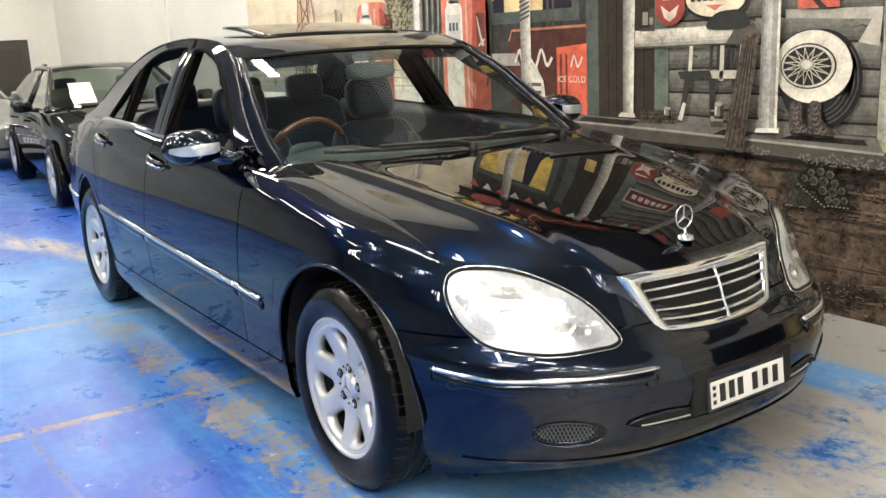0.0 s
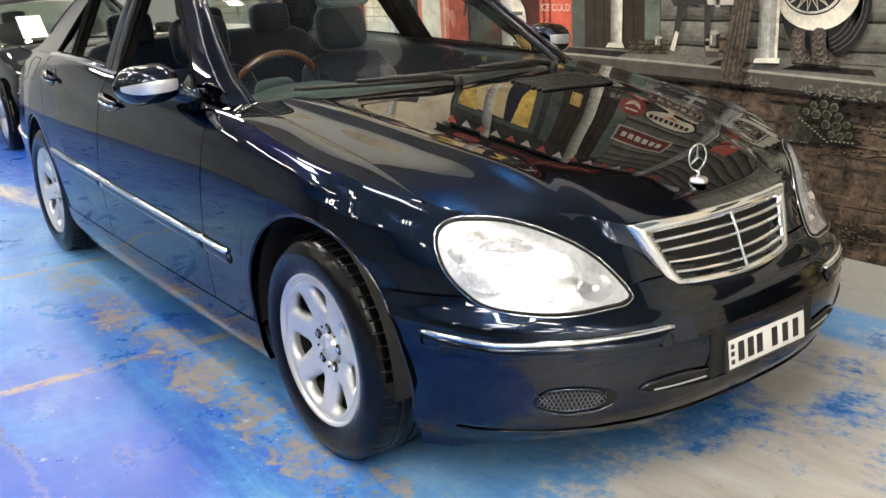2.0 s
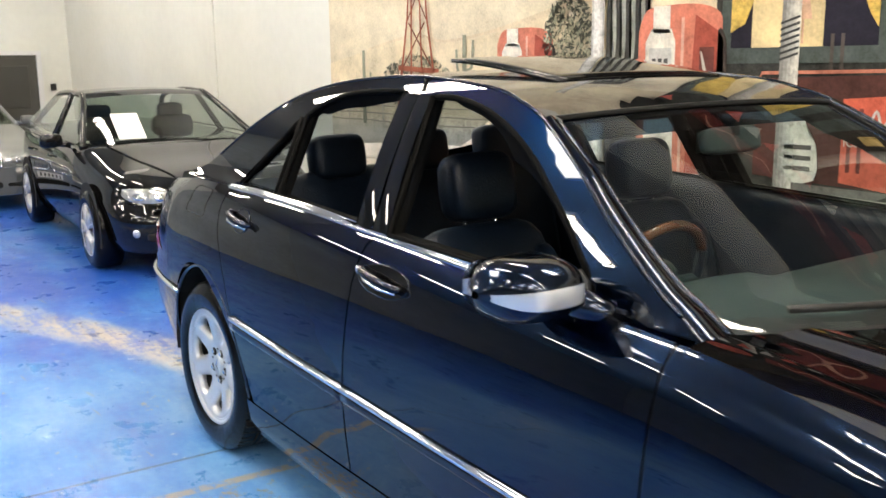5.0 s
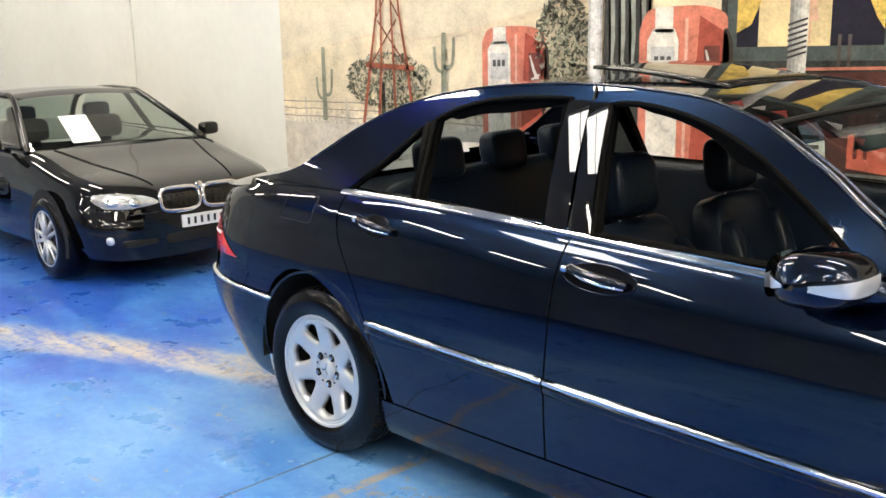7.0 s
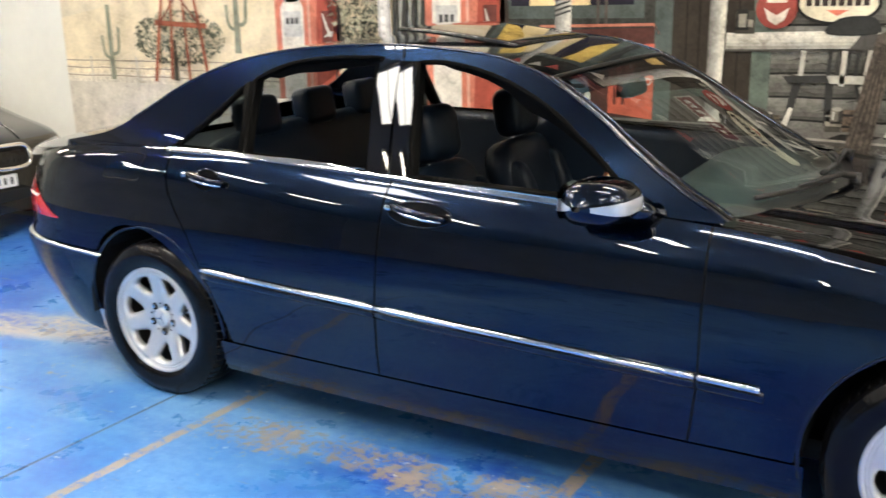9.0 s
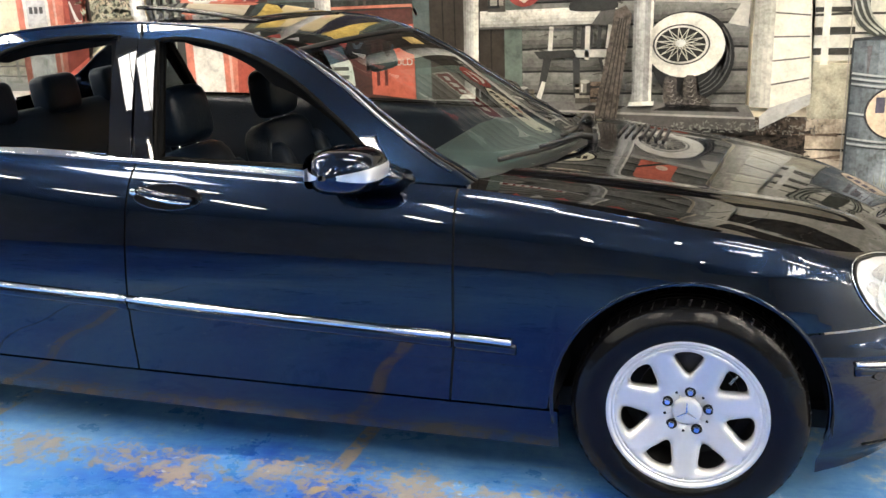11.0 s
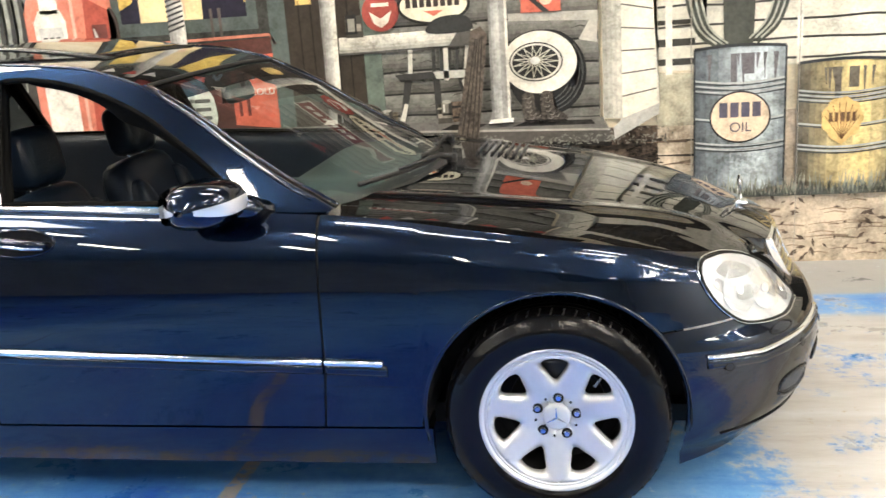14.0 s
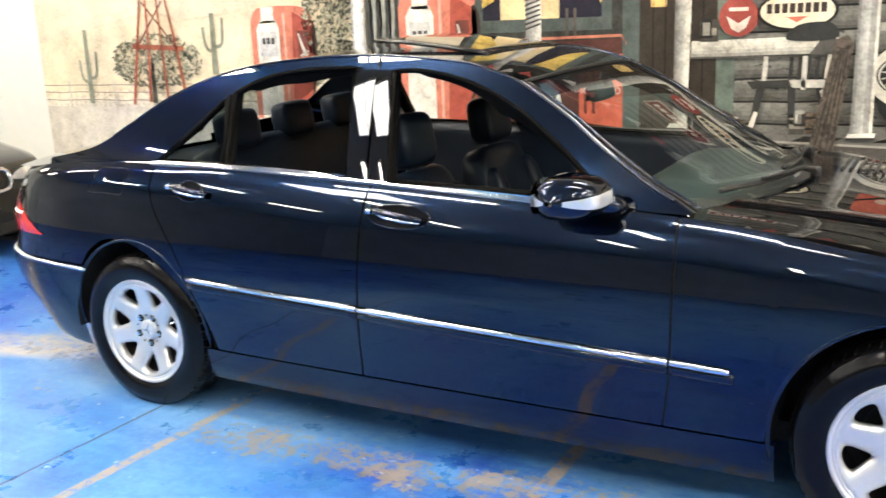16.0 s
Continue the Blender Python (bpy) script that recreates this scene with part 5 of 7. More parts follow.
for a in (90, -90, 180):
    d = Vector((math.cos(radians(a)), math.sin(radians(a)), 0))
    part("wheel_spoke", tube(bmesh.new(), [d * 0.06, d * 0.185], 0.016, 8), M_DASH, sw, "", True)
part("column", tube(bmesh.new(), [(-1.16, -0.37, 0.905), (-1.0, -0.37, 0.84)], 0.045, 12), M_PLASTIC, car, "", True)
# floor, inner door cards, headliner, pillars
part("cabin_floor", boxes((-2.9, -0.78, 0.24, -0.5, 0.78, 0.27)), M_LEATHER, car)
part("rear_bulkhead", boxes((-2.95, -0.7, 0.27, -2.9, 0.7, 0.98)), M_LEATHER, car)
part("bulkhead", boxes((-0.6, -0.72, 0.27, -0.55, 0.72, 0.93)), M_LEATHER, car)
for S in (-1, 1):
    bm, rows = bmesh.new(), []
    for x in np.linspace(-2.85, -0.72, 40):
        rows.append([(x, S * (wide(x, belt(x)) - d), z) for d, z in ((0.005, belt(x) + 0.006), (0.05, belt(x) + 0.004), (0.085, belt(x) - 0.05), (0.08, 0.75), (0.12, 0.68), (0.08, 0.6), (0.08, 0.3))])
    grid(bm, rows)
    part("door_card", bm, M_LEATHER, car, "black leather inner door panel", True)
    part("door_wood", boxes((-1.75, min(S * 0.752, S * 0.742), 0.86, -1.05, max(S * 0.752, S * 0.742), 0.90), bevel=0.003), M_WOOD, car)
bm = bmesh.new()
grid(bm, [[(x, y, z - 0.022) for x, y, z in row] for row in span(ROOFPTS, lambda t: 0.018, lambda t: 0.05 * (1 - t) - 0.06 * t, 16, 0.03)])
part("headliner", bm, M_LININ, car, "", True)
part("inner_mirror", pillow(bmesh.new(), -1.215, 0.0, 1.275, 0.022, 0.125, 0.038, 0.5, 15), M_DASH, car, "interior mirror", True)
bm = bmesh.new()
bm.faces.new([bm.verts.new((-1.241, 0.11 * a, 1.270 + 0.03 * b)) for a, b in ((-1, -0.9), (1, -0.9), (1, 1), (-1, 1))])
part("inner_mirror_glass", bm, M_CHROME, car)
part("mirror_stalk", tube(bmesh.new(), [(-1.20, 0, 1.29), (-1.20, 0, 1.345)], 0.014, 8), M_PLASTIC, car)
for S in (-1, 1):
    part("sun_visor", boxes((-1.48, min(S * 0.12, S * 0.50), 1.336, -1.335, max(S * 0.12, S * 0.50), 1.348), bevel=0.005), M_LININ, car)

# ==== parked cars behind ====
def loft_car(name, m, paint, label, L=4.52, W=1.82, H=1.42, wb=2.76, suv=False):
    """A saloon facing +x with the front axle at x = 0: body, glass, lamps, wheels."""
    c = thing(name, m, label, "car", "parked cars")
    fo, ro = 0.78, L - wb - 0.78
    zb = 1.0 if suv else 0.945
    # stations: x, half width, top height of the lower body
    st = [(fo, 0.50, 0.60), (fo - 0.05, 0.66, 0.66), (fo - 0.16, 0.78, 0.72), (fo - 0.36, 0.86, 0.77), (0.0, 0.895, 0.84), (-0.45, 0.905, zb - 0.01), (-0.75, 0.91, zb + 0.01), (-1.5, 0.91, zb + 0.03), (-2.4, 0.905, zb + 0.05), (-wb, 0.90, zb + 0.06), (-wb - 0.5, 0.86, zb + 0.06), (-wb - ro + 0.08, 0.74, zb), (-wb - ro, 0.55, zb - 0.1)]
    st = smooth_curve(st, 4)
    k = W / 1.82
    bm, rows = bmesh.new(), []
    for x, w, t in st:
        w *= k
        row = []
        for s in (-1, 1):
            half = [(w * 0.90, 0.20), (w * 0.97, 0.28), (w * 0.99, 0.42), (w, 0.58), (w * 0.985, 0.70 * t / 0.9), (w * 0.955, t - 0.07), (w * 0.90, t - 0.015), (w * 0.80, t + 0.004), (w * 0.45, t + 0.028), (0, t + 0.036)]
            pts = [(x, s * a, b) for a, b in half]
            row += pts if s < 0 else pts[-2::-1]
        rows.append(row)
    grid(bm, rows)
    vs = [bm.verts.new(p) for p in rows[0]]
    bm.faces.new(vs)
    vs = [bm.verts.new(p) for p in rows[-1]]
    bm.faces.new(vs)
    body = part("body", bm, paint, c, "", True)

    def section(t, w):
        return [(0.20, 0.90 * w), (0.42, 0.99 * w), (max(t - 0.07, 0.43), 0.955 * w), (max(t - 0.015, 0.44), 0.90 * w), (t + 0.004, 0.80 * w), (t + 0.028, 0.45 * w), (t + 0.036, 0.0)]

    def skin_x(y, z):
        """Where the nose's skin lies at a height and a distance from the middle."""
        for a, b in zip(st, st[1:]):
            for f in np.linspace(0, 1, 12):
                x, w, t = [p + (q - p) * f for p, q in zip(a, b)]
                if z <= t + 0.036 and lerp(z, section(t, w)) >= y:
                    return x
        return 0.0

    def top_z(x, y):
        """Height of the bonnet at a place."""
        for a, b in zip(st, st[1:]):
            if b[0] <= x <= a[0]:
                f = (a[0] - x) / max(a[0] - b[0], 1e-6)
                w, t = a[1] + (b[1] - a[1]) * f, a[2] + (b[2] - a[2]) * f
                return lerp(y, [(0, t + 0.036), (0.45 * w, t + 0.028), (0.80 * w, t + 0.004), (0.9 * w, t - 0.015)])
        return 0.7

    def lens_patch(outline, proud, s):
        bm = bmesh.new()
        cy, cz = np.mean([p[0] for p in outline]), np.mean([p[1] for p in outline])
        rows = []
        for f in (1.0, 0.9, 0.7, 0.45, 0.2, 0.02):
            row = [(skin_x(cy + (y - cy) * f, cz + (z - cz) * f) + proud * (1 - f ** 4) + 0.001, s * k * (cy + (y - cy) * f), cz + (z - cz) * f) for y, z in outline]
            rows.append(row + [row[0]])
        grid(bm, rows)
        return bm

    # cabin: pillars and roof in paint, glass between
    gl = [(-0.55, 0.80, zb), (-1.28, 0.60, H - 0.06), (-1.6, 0.585, H - 0.01), (-2.2, 0.58, H - 0.01), (-2.75, 0.57, H - 0.09 if not suv else H - 0.03), (-3.35, 0.72, zb + 0.06)]
    gs = smooth_curve(gl, 6)
    bm = bmesh.new()
    roof = [p for p in gs if p[2] > H - 0.075]
    grid(bm, [[(x, u * w * k, z + 0.03 * (1 - u * u)) for u in np.linspace(-1, 1, 11)] for x, w, z in roof])
    part("roof", bm, paint, c, "", True)
    xa, xb = gs[0][0], gs[-1][0]
    for nm, pts in (("windscreen", [p for p in gs if p[0] > -1.3]), ("rear_window", [p for p in gs if p[0] < -2.7])):
        bm = bmesh.new()
        grid(bm, [[(x + (0.16 if nm == "windscreen" else -0.1) * (1 - u * u) * (1 - (z - zb) / (H - zb) * 0.7), u * w * k * 0.96, z + 0.03 * (1 - u * u)) for u in np.linspace(-1, 1, 11)] for x, w, z in pts])
        g = part(nm, bm, M_GLASSB, c, "", True)
        g.visible_shadow = False
    for s in (-1, 1):
        bm = bmesh.new()
        bot = [(x, zb + 0.02) for x in np.linspace(xb + 0.1, xa - 0.08, 12)]
        ups = [(p[0], p[2] - 0.03) for p in gs if p[2] > zb + 0.05]
        poly = bot + ups
        def sidept(p):
            t = (p[1] - zb) / (H - zb)
            return (p[0], s * k * (0.83 - 0.24 * t), p[1])
        bm.faces.new([bm.verts.new(sidept(p)) for p in poly])
        g = part("side_glass", bm, M_GLASSC, c)
        g.visible_shadow = False
        part("roof_rail", tube(bmesh.new(), [(p[0], s * p[1] * k, p[2] - 0.01) for p in gs], 0.03, 8), paint, c, "", True)
        part("centre_pillar", tube(bmesh.new(), [(-1.62, s * k * 0.835, zb), (-1.72, s * k * 0.60, H - 0.02)], 0.03, 6), M_BLACKPAINT, c, "", True)
        part("belt_trim", tube(bmesh.new(), [(x, s * k * 0.862, zb + 0.015 + (-x) * 0.012) for x in np.linspace(-0.6, -3.2, 12)], 0.008, 6), M_CHROME if suv else M_BLACKPAINT, c, "", True)
        # mirror, lamps, handles
        part("mirror", pillow(bmesh.new(), -0.82, s * k * 1.0, zb + 0.05, 0.055, 0.095, 0.06, 0.55), paint, c, "door mirror", True)
        part("mirror_arm", tube(bmesh.new(), [(-0.80, s * k * 0.84, zb + 0.0), (-0.82, s * k * 0.95, zb + 0.02)], 0.022, 8), paint, c, "", True)
        outline = smooth_curve([(0.36, 0.618), (0.46, 0.600), (0.62, 0.590), (0.76, 0.602), (0.835, 0.632), (0.83, 0.685), (0.70, 0.706), (0.53, 0.690), (0.41, 0.660)], 4, True)
        lp = part("headlight", lens_patch(outline, 0.012, s), M_LAMPGREY, c, "clear headlight", True)
        for yy, zz in ((0.54, 0.634), (0.68, 0.642)):
            part("lamp_bowl", lens_patch([(yy + 0.046 * math.cos(a), zz + 0.034 * math.sin(a)) for a in np.linspace(0, 2 * math.pi, 20, endpoint=False)], 0.020, s), M_CHROME, lp, "", True)
            part("bulb", lens_patch([(yy + 0.024 * math.cos(a), zz + 0.019 * math.sin(a)) for a in np.linspace(0, 2 * math.pi, 16, endpoint=False)], 0.026, s), M_LAMPGREY, lp, "", True)
        part("fog_lamp", pillow(bmesh.new(), skin_x(0.70, 0.36) - 0.012, s * k * 0.70, 0.36, 0.03, 0.042, 0.036, 0.9), M_REFL, c, "round fog lamp", True)
        part("bumper_crease", tube(bmesh.new(), [(skin_x(y, 0.545) + 0.002, s * k * y, 0.545) for y in np.linspace(0.30, 0.85, 16)], 0.006, 6), paint, c, "", True)
        part("low_vent", pillow(bmesh.new(), skin_x(0.50, 0.33) - 0.035, s * k * 0.50, 0.33, 0.045, 0.15, 0.03, 0.4), M_GAP, c, "", True)
        part("bonnet_crease", tube(bmesh.new(), [(x, s * k * y, 0.006 + top_z(x, y)) for x, y in zip(np.linspace(0.66, -0.45, 20), np.linspace(0.34, 0.62, 20))], 0.0045, 6), paint, c, "", True)
        for x in (-1.45, -2.45):
            part("handle", tube(bmesh.new(), [(x - 0.09, s * k * 0.905, zb - 0.13), (x, s * k * 0.925, zb - 0.128), (x + 0.09, s * k * 0.905, zb - 0.13)], 0.012, 8), paint, c, "", True)
        for x in (0.0, -wb):
            bm = bmesh.new()
            bm.faces.new([bm.verts.new((x + 0.375 * math.cos(a), s * (k * 0.895 + 0.012), max(0.21, 0.33 + 0.375 * math.sin(a)))) for a in np.linspace(0, 2 * math.pi, 40, endpoint=False)])
            part("wheel_arch", bm, M_GAP, c)
            wr = new("wheel")
            wr.parent = c
            wr.matrix_basis = pose(x, s * k * 0.82, 0.322, 0, 0, 0 if s < 0 else 180)
            bm = bmesh.new()
            lathe(bm, [(0.20, -0.10), (0.225, -0.112), (0.27, -0.115), (0.305, -0.10), (0.322, -0.07), (0.322, 0.1), (0.2, 0.1)], 40)
            part("tyre", bm, M_RUBBER, wr, "", True)
            bm = bmesh.new()
            lathe(bm, [(0.222, -0.108), (0.212, -0.112), (0.20, -0.09), (0.195, 0.05)], 40)
            part("rim", bm, M_ALLOY, wr, "", True)
            for j in range(10):
                a = 2 * math.pi * j / 10
                d = 0.09 if j % 2 else -0.09
                part("spoke", tube(bmesh.new(), [(0.03 * math.sin(a), -0.10, 0.03 * math.cos(a)), (0.205 * math.sin(a + d), -0.104, 0.205 * math.cos(a + d))], [0.02, 0.013], 6), M_ALLOY, wr, "", True)
            bm = bmesh.new()
            lathe(bm, [(0.0, -0.118), (0.03, -0.116), (0.045, -0.10)], 16)
            part("hub", bm, M_ALLOY, wr, "", True)
            bm = bmesh.new()
            lathe(bm, [(0.0, -0.03), (0.2, -0.03)], 32)
            part("brake", bm, M_GAP, wr)
    # grille, plate, intake
    for s in (-1, 1):
        lp = [(fo + 0.012 - 0.035 * (v > 0) * v - 0.02 * abs(u), s * (0.178 + 0.163 * u) * k, 0.622 + 0.085 * v) for u, v in [(math.copysign(abs(math.cos(a)) ** 0.55, math.cos(a)), math.copysign(abs(math.sin(a)) ** 0.55, math.sin(a))) for a in np.linspace(0, 2 * math.pi, 32, endpoint=False)]]
        g = part("kidney_grille", tube(bmesh.new(), lp, 0.017, 8, True), M_CHROME, c, "chrome grille ring", True)
        bm = bmesh.new()
        bm.faces.new([bm.verts.new((p[0] - 0.004, p[1], p[2])) for p in lp])
        part("grille_back", bm, M_GAP, g)
        for j in range(6):
            y = s * (0.05 + 0.05 * j) * k
            part("grille_bar", tube(bmesh.new(), [(fo + 0.012, y, 0.575), (fo - 0.016, y, 0.672)], 0.003, 4), M_GAP, g)
    part("emblem", pillow(bmesh.new(), fo - 0.035, 0, 0.705, 0.012, 0.035, 0.03, 0.9), M_CHROME, c, "round badge", True)
    pl = part("number_plate", boxes((fo - 0.01, -0.186, 0.40, fo + 0.022, 0.186, 0.495), bevel=0.004), M_WHITE, c, "white plate with dark character bars")
    for j in range(6):
        y = -0.14 + 0.056 * j
        part("character_bar", boxes((fo + 0.022, y - 0.010, 0.422, fo + 0.025, y + 0.010, 0.475)), M_INK, pl)
    part("lower_intake", pillow(bmesh.new(), fo - 0.03, 0, 0.33, 0.04, 0.34, 0.045, 0.35), M_GAP, c, "", True)
    # dark seats, wheel and shelf inside
    for y in (-0.36, 0.36):
        part("seat", pillow(bmesh.new(), -1.75, y, 0.86, 0.08, 0.21, 0.27, 0.3, 14), mat("brown_leather", (0.035, 0.032, 0.028), 0.5) if not suv else M_LEATHER, c, "", True)
        part("headrest", pillow(bmesh.new(), -1.84, y, 1.17, 0.05, 0.13, 0.08, 0.5), M_LEATHER, c, "", True)
    part("dash", pillow(bmesh.new(), -0.95, 0, zb - 0.06, 0.26, 0.72, 0.07, 0.4), M_LEATHER, c, "", True)
    part("cabin_base", boxes((-3.0, -0.72, zb - 0.35, -0.9, 0.72, zb - 0.3)), M_LEATHER, c)
    return c


SC = Matrix.Scale(0.925, 4)
loft_car("black_saloon_car", pose(-6.66, 0.66, 0, 0, 0, -3.8) @ SC, M_BLACKPAINT, "gloss black compact saloon parked nose out, price sheet inside", H=1.385)
loft_car("silver_estate_car", pose(-10.9, -0.30, 0, 0, 0, -2) @ Matrix.Scale(0.85, 4), M_SILVERPAINT, "silver family car parked beside the black saloon", 3.9, 1.80, 1.46, 2.45, True)
# price paper behind the black saloon's windscreen
paper = tagged(part("price_sheet", boxes((-0.15, -0.105, 0.0, 0.15, 0.105, 0.002)), M_PAPER), "white printed price sheet leaning in a windscreen", "paper")
paper.matrix_basis = pose(-6.92, 0.235, 1.040, 0, 38, -3)

# ==== the mural: flat painted shapes on the long wall ====
mural = thing("mural", pose(0, WALL_Y, 0), "painted roadside garage mural with desert, petrol pumps and drums", "mural")
_paints = {}


def paint(r, g, b, var=0.16, scale=9.0):
    """Matt wall paint put on by hand: uneven cover at three scales, with brownish grime."""
    key = (round(r, 3), round(g, 3), round(b, 3), var, scale)
    if key in _paints:
        return _paints[key]
    top = max(r, g, b)
    k = min((1.0 + 0.4 * min(1.0, top / 0.4)) * (0.83 + 0.14 * min(1.0, top / 0.6)), 0.72 / top)
    grey = 0.3 * r + 0.6 * g + 0.1 * b      # old paint, a little faded
    color = tuple(k * (grey + 0.82 * (c - grey)) for c in (r, g, b))
    m = mat("mural_paint", color, 0.62, bump=0.03, bscale=70, spec=0.18)
    nt = m.node_tree
    bsdf, tc = nt.nodes["Principled BSDF"], nt.nodes.new("ShaderNodeTexCoord")
    total = None
    for size, detail, share in ((2.3, 5, 0.40), (scale * 1.6, 8, 0.38), (62.0, 4, 0.22)):
        n, mul = nt.nodes.new("ShaderNodeTexNoise"), nt.nodes.new("ShaderNodeMath")
        n.inputs["Scale"].default_value, n.inputs["Detail"].default_value, n.inputs["Roughness"].default_value = size, detail, 0.66
        nt.links.new(tc.outputs["Object"], n.inputs["Vector"])
        mul.operation, mul.inputs[1].default_value = "MULTIPLY_ADD", share
        nt.links.new(n.outputs[0], mul.inputs[0])
        if total is None:
            mul.inputs[2].default_value = 0.0
        else:
            nt.links.new(total, mul.inputs[2])
        total = mul.outputs[0]
    rng, grime = nt.nodes.new("ShaderNodeMapRange"), nt.nodes.new("ShaderNodeMapRange")
    rng.inputs[1].default_value, rng.inputs[2].default_value = 0.40, 0.60
    rng.inputs[3].default_value, rng.inputs[4].default_value = 1 - 1.3 * var - 0.14, 1 + 0.9 * var + 0.10
    grime.inputs[1].default_value, grime.inputs[2].default_value, grime.inputs[3].default_value, grime.inputs[4].default_value = 0.46, 0.36, 0.0, 0.36
    nt.links.new(total, rng.inputs[0])
    nt.links.new(total, grime.inputs[0])
    mul, mix = nt.nodes.new("ShaderNodeMix"), nt.nodes.new("ShaderNodeMix")
    for node in (mul, mix):
        node.data_type = "RGBA"
    mul.blend_type = "MULTIPLY"
    mul.inputs[0].default_value = 1.0
    mul.inputs[6].default_value = (*color, 1)
    nt.links.new(rng.outputs[0], mul.inputs[7])
    nt.links.new(grime.outputs[0], mix.inputs[0])
    nt.links.new(mul.outputs[2], mix.inputs[6])
    mix.inputs[7].default_value = (color[0] * 0.50, color[1] * 0.46, color[2] * 0.40, 1)
    nt.links.new(mix.outputs[2], bsdf.inputs["Base Color"])
    _paints[key] = m
    return m


WHOLE = ("painted_cactus", "painted_tower", "tower_brace", "painted_chair", "painted_pot_cactus", "drum_rim", "pump_front", "pump_nozzle", "painted_lamp", "sign_wing", "script_shape")


def flat(name, shapes, color, layer, label=""):
    """Painted pieces: each outline of (x, z) is laid a little proud of the wall; very many small ones are joined."""
    if 1 < len(shapes) <= 45 and name not in WHOLE:
        for s in shapes:
            flat(name, [s], color, layer, label)
        return None
    bm = bmesh.new()
    for s in shapes:
        vs = [bm.verts.new((p[0], -0.003 - 0.0022 * layer, p[1])) for p in s]
        try:
            bm.faces.new(vs)
        except ValueError:
            pass
    bmesh.ops.triangulate(bm, faces=bm.faces)
    for f in bm.faces:
        f.normal_update()
        if f.normal.y > 0:
            f.normal_flip()
    me = bpy.data.meshes.new(name)
    bm.to_mesh(me)
    bm.free()
    me.materials.append(color if isinstance(color, bpy.types.Material) else paint(*color))
    ob = new(name, me)
    ob.parent = mural
    if len(shapes) > 45:
        tagged(ob, label, kind="stuff")
    if label:
        ob["label"] = label
    return ob


def lettering(name, text, x, z, size, color, layer):
    """Painted words, centred at a place on the wall."""
    cu = bpy.data.curves.new(name, "FONT")
    cu.body, cu.size, cu.align_x, cu.align_y = text, size, "CENTER", "CENTER"
    tmp = bpy.data.objects.new(name, cu)
    me = bpy.data.meshes.new_from_object(tmp)
    bpy.data.objects.remove(tmp)
    me.materials.clear()
    me.materials.append(paint(*color))
    ob = new(name, me)
    ob.parent = mural
    ob.matrix_basis = pose(x, -0.003 - 0.0022 * layer, z, 90)
    return ob


def rect(x0, z0, x1, z1):
    return [(x0, z0), (x1, z0), (x1, z1), (x0, z1)]


def oval(cx, cz, rx, rz, n=32, a0=0, a1=360):
    full = abs(a1 - a0) >= 360
    return [(cx + rx * math.cos(radians(a)), cz + rz * math.sin(radians(a))) for a in np.linspace(a0, a1, n, endpoint=not full)]


def stroke(pts, w):
    """A painted line of width w (one number, or one for each end) through points."""
    P = [Vector((p[0], p[1])) for p in pts]
    n = len(P)
    ws = np.linspace(w[0], w[1], n) if isinstance(w, tuple) else [w] * n
    a, b = [], []
    for i, p in enumerate(P):
        d = (P[min(i + 1, n - 1)] - P[max(i - 1, 0)]).normalized()
        q = Vector((-d.y, d.x)) * ws[i] / 2
        a.append(tuple(p + q))
        b.append(tuple(p - q))
    return a + b[::-1]


def graded(name, a, b, c, d, tones, n, layer, across=True):
    """A painted piece with corners a, b (low) and c, d (high), blended through tones across or upwards."""
    for k in range(n):
        u0, u1 = k / n, (k + 1) / n
        mix = lambda p, q, u: (p[0] + (q[0] - p[0]) * u, p[1] + (q[1] - p[1]) * u)
        if across:
            quad = [mix(a, b, u0), mix(a, b, u1), mix(d, c, u1), mix(d, c, u0)]
        else:
            quad = [mix(a, d, u0), mix(b, c, u0), mix(b, c, u1), mix(a, d, u1)]
        f = (u0 + u1) / 2 * (len(tones) - 1)
        i = min(int(f), len(tones) - 2)
        tone = tuple(round(p + (q - p) * (f - i), 3) for p, q in zip(tones[i], tones[i + 1]))
        flat(name, [quad], (*tone, 0.25, 16.0), layer)


def wobble(x0, x1, z, amp, n, seed):
    r = random.Random(seed)
    return [(x, z + r.uniform(-amp, amp)) for x in np.linspace(x0, x1, n)]


def leaves(cx, cz, rx, rz, count, size, seed):
    r = random.Random(seed)
    out = []
    for _ in range(count):
        a, d = r.uniform(0, 2 * math.pi), math.sqrt(r.random())
        x, z, t, s = cx + rx * d * math.cos(a), cz + rz * d * math.sin(a), r.uniform(0, 3.14), size * r.uniform(0.5, 1.3)
        out.append([(x + s * math.cos(t), z + s * math.sin(t)), (x - 0.35 * s * math.sin(t), z + 0.35 * s * math.cos(t)), (x - s * math.cos(t), z - s * math.sin(t)), (x + 0.35 * s * math.sin(t), z - 0.35 * s * math.cos(t))])
    return out


MX0, MX1, MZ = -6.5, 4.8, 3.7
TEAL, RED = (0.085, 0.11, 0.10), (0.50, 0.135, 0.075)
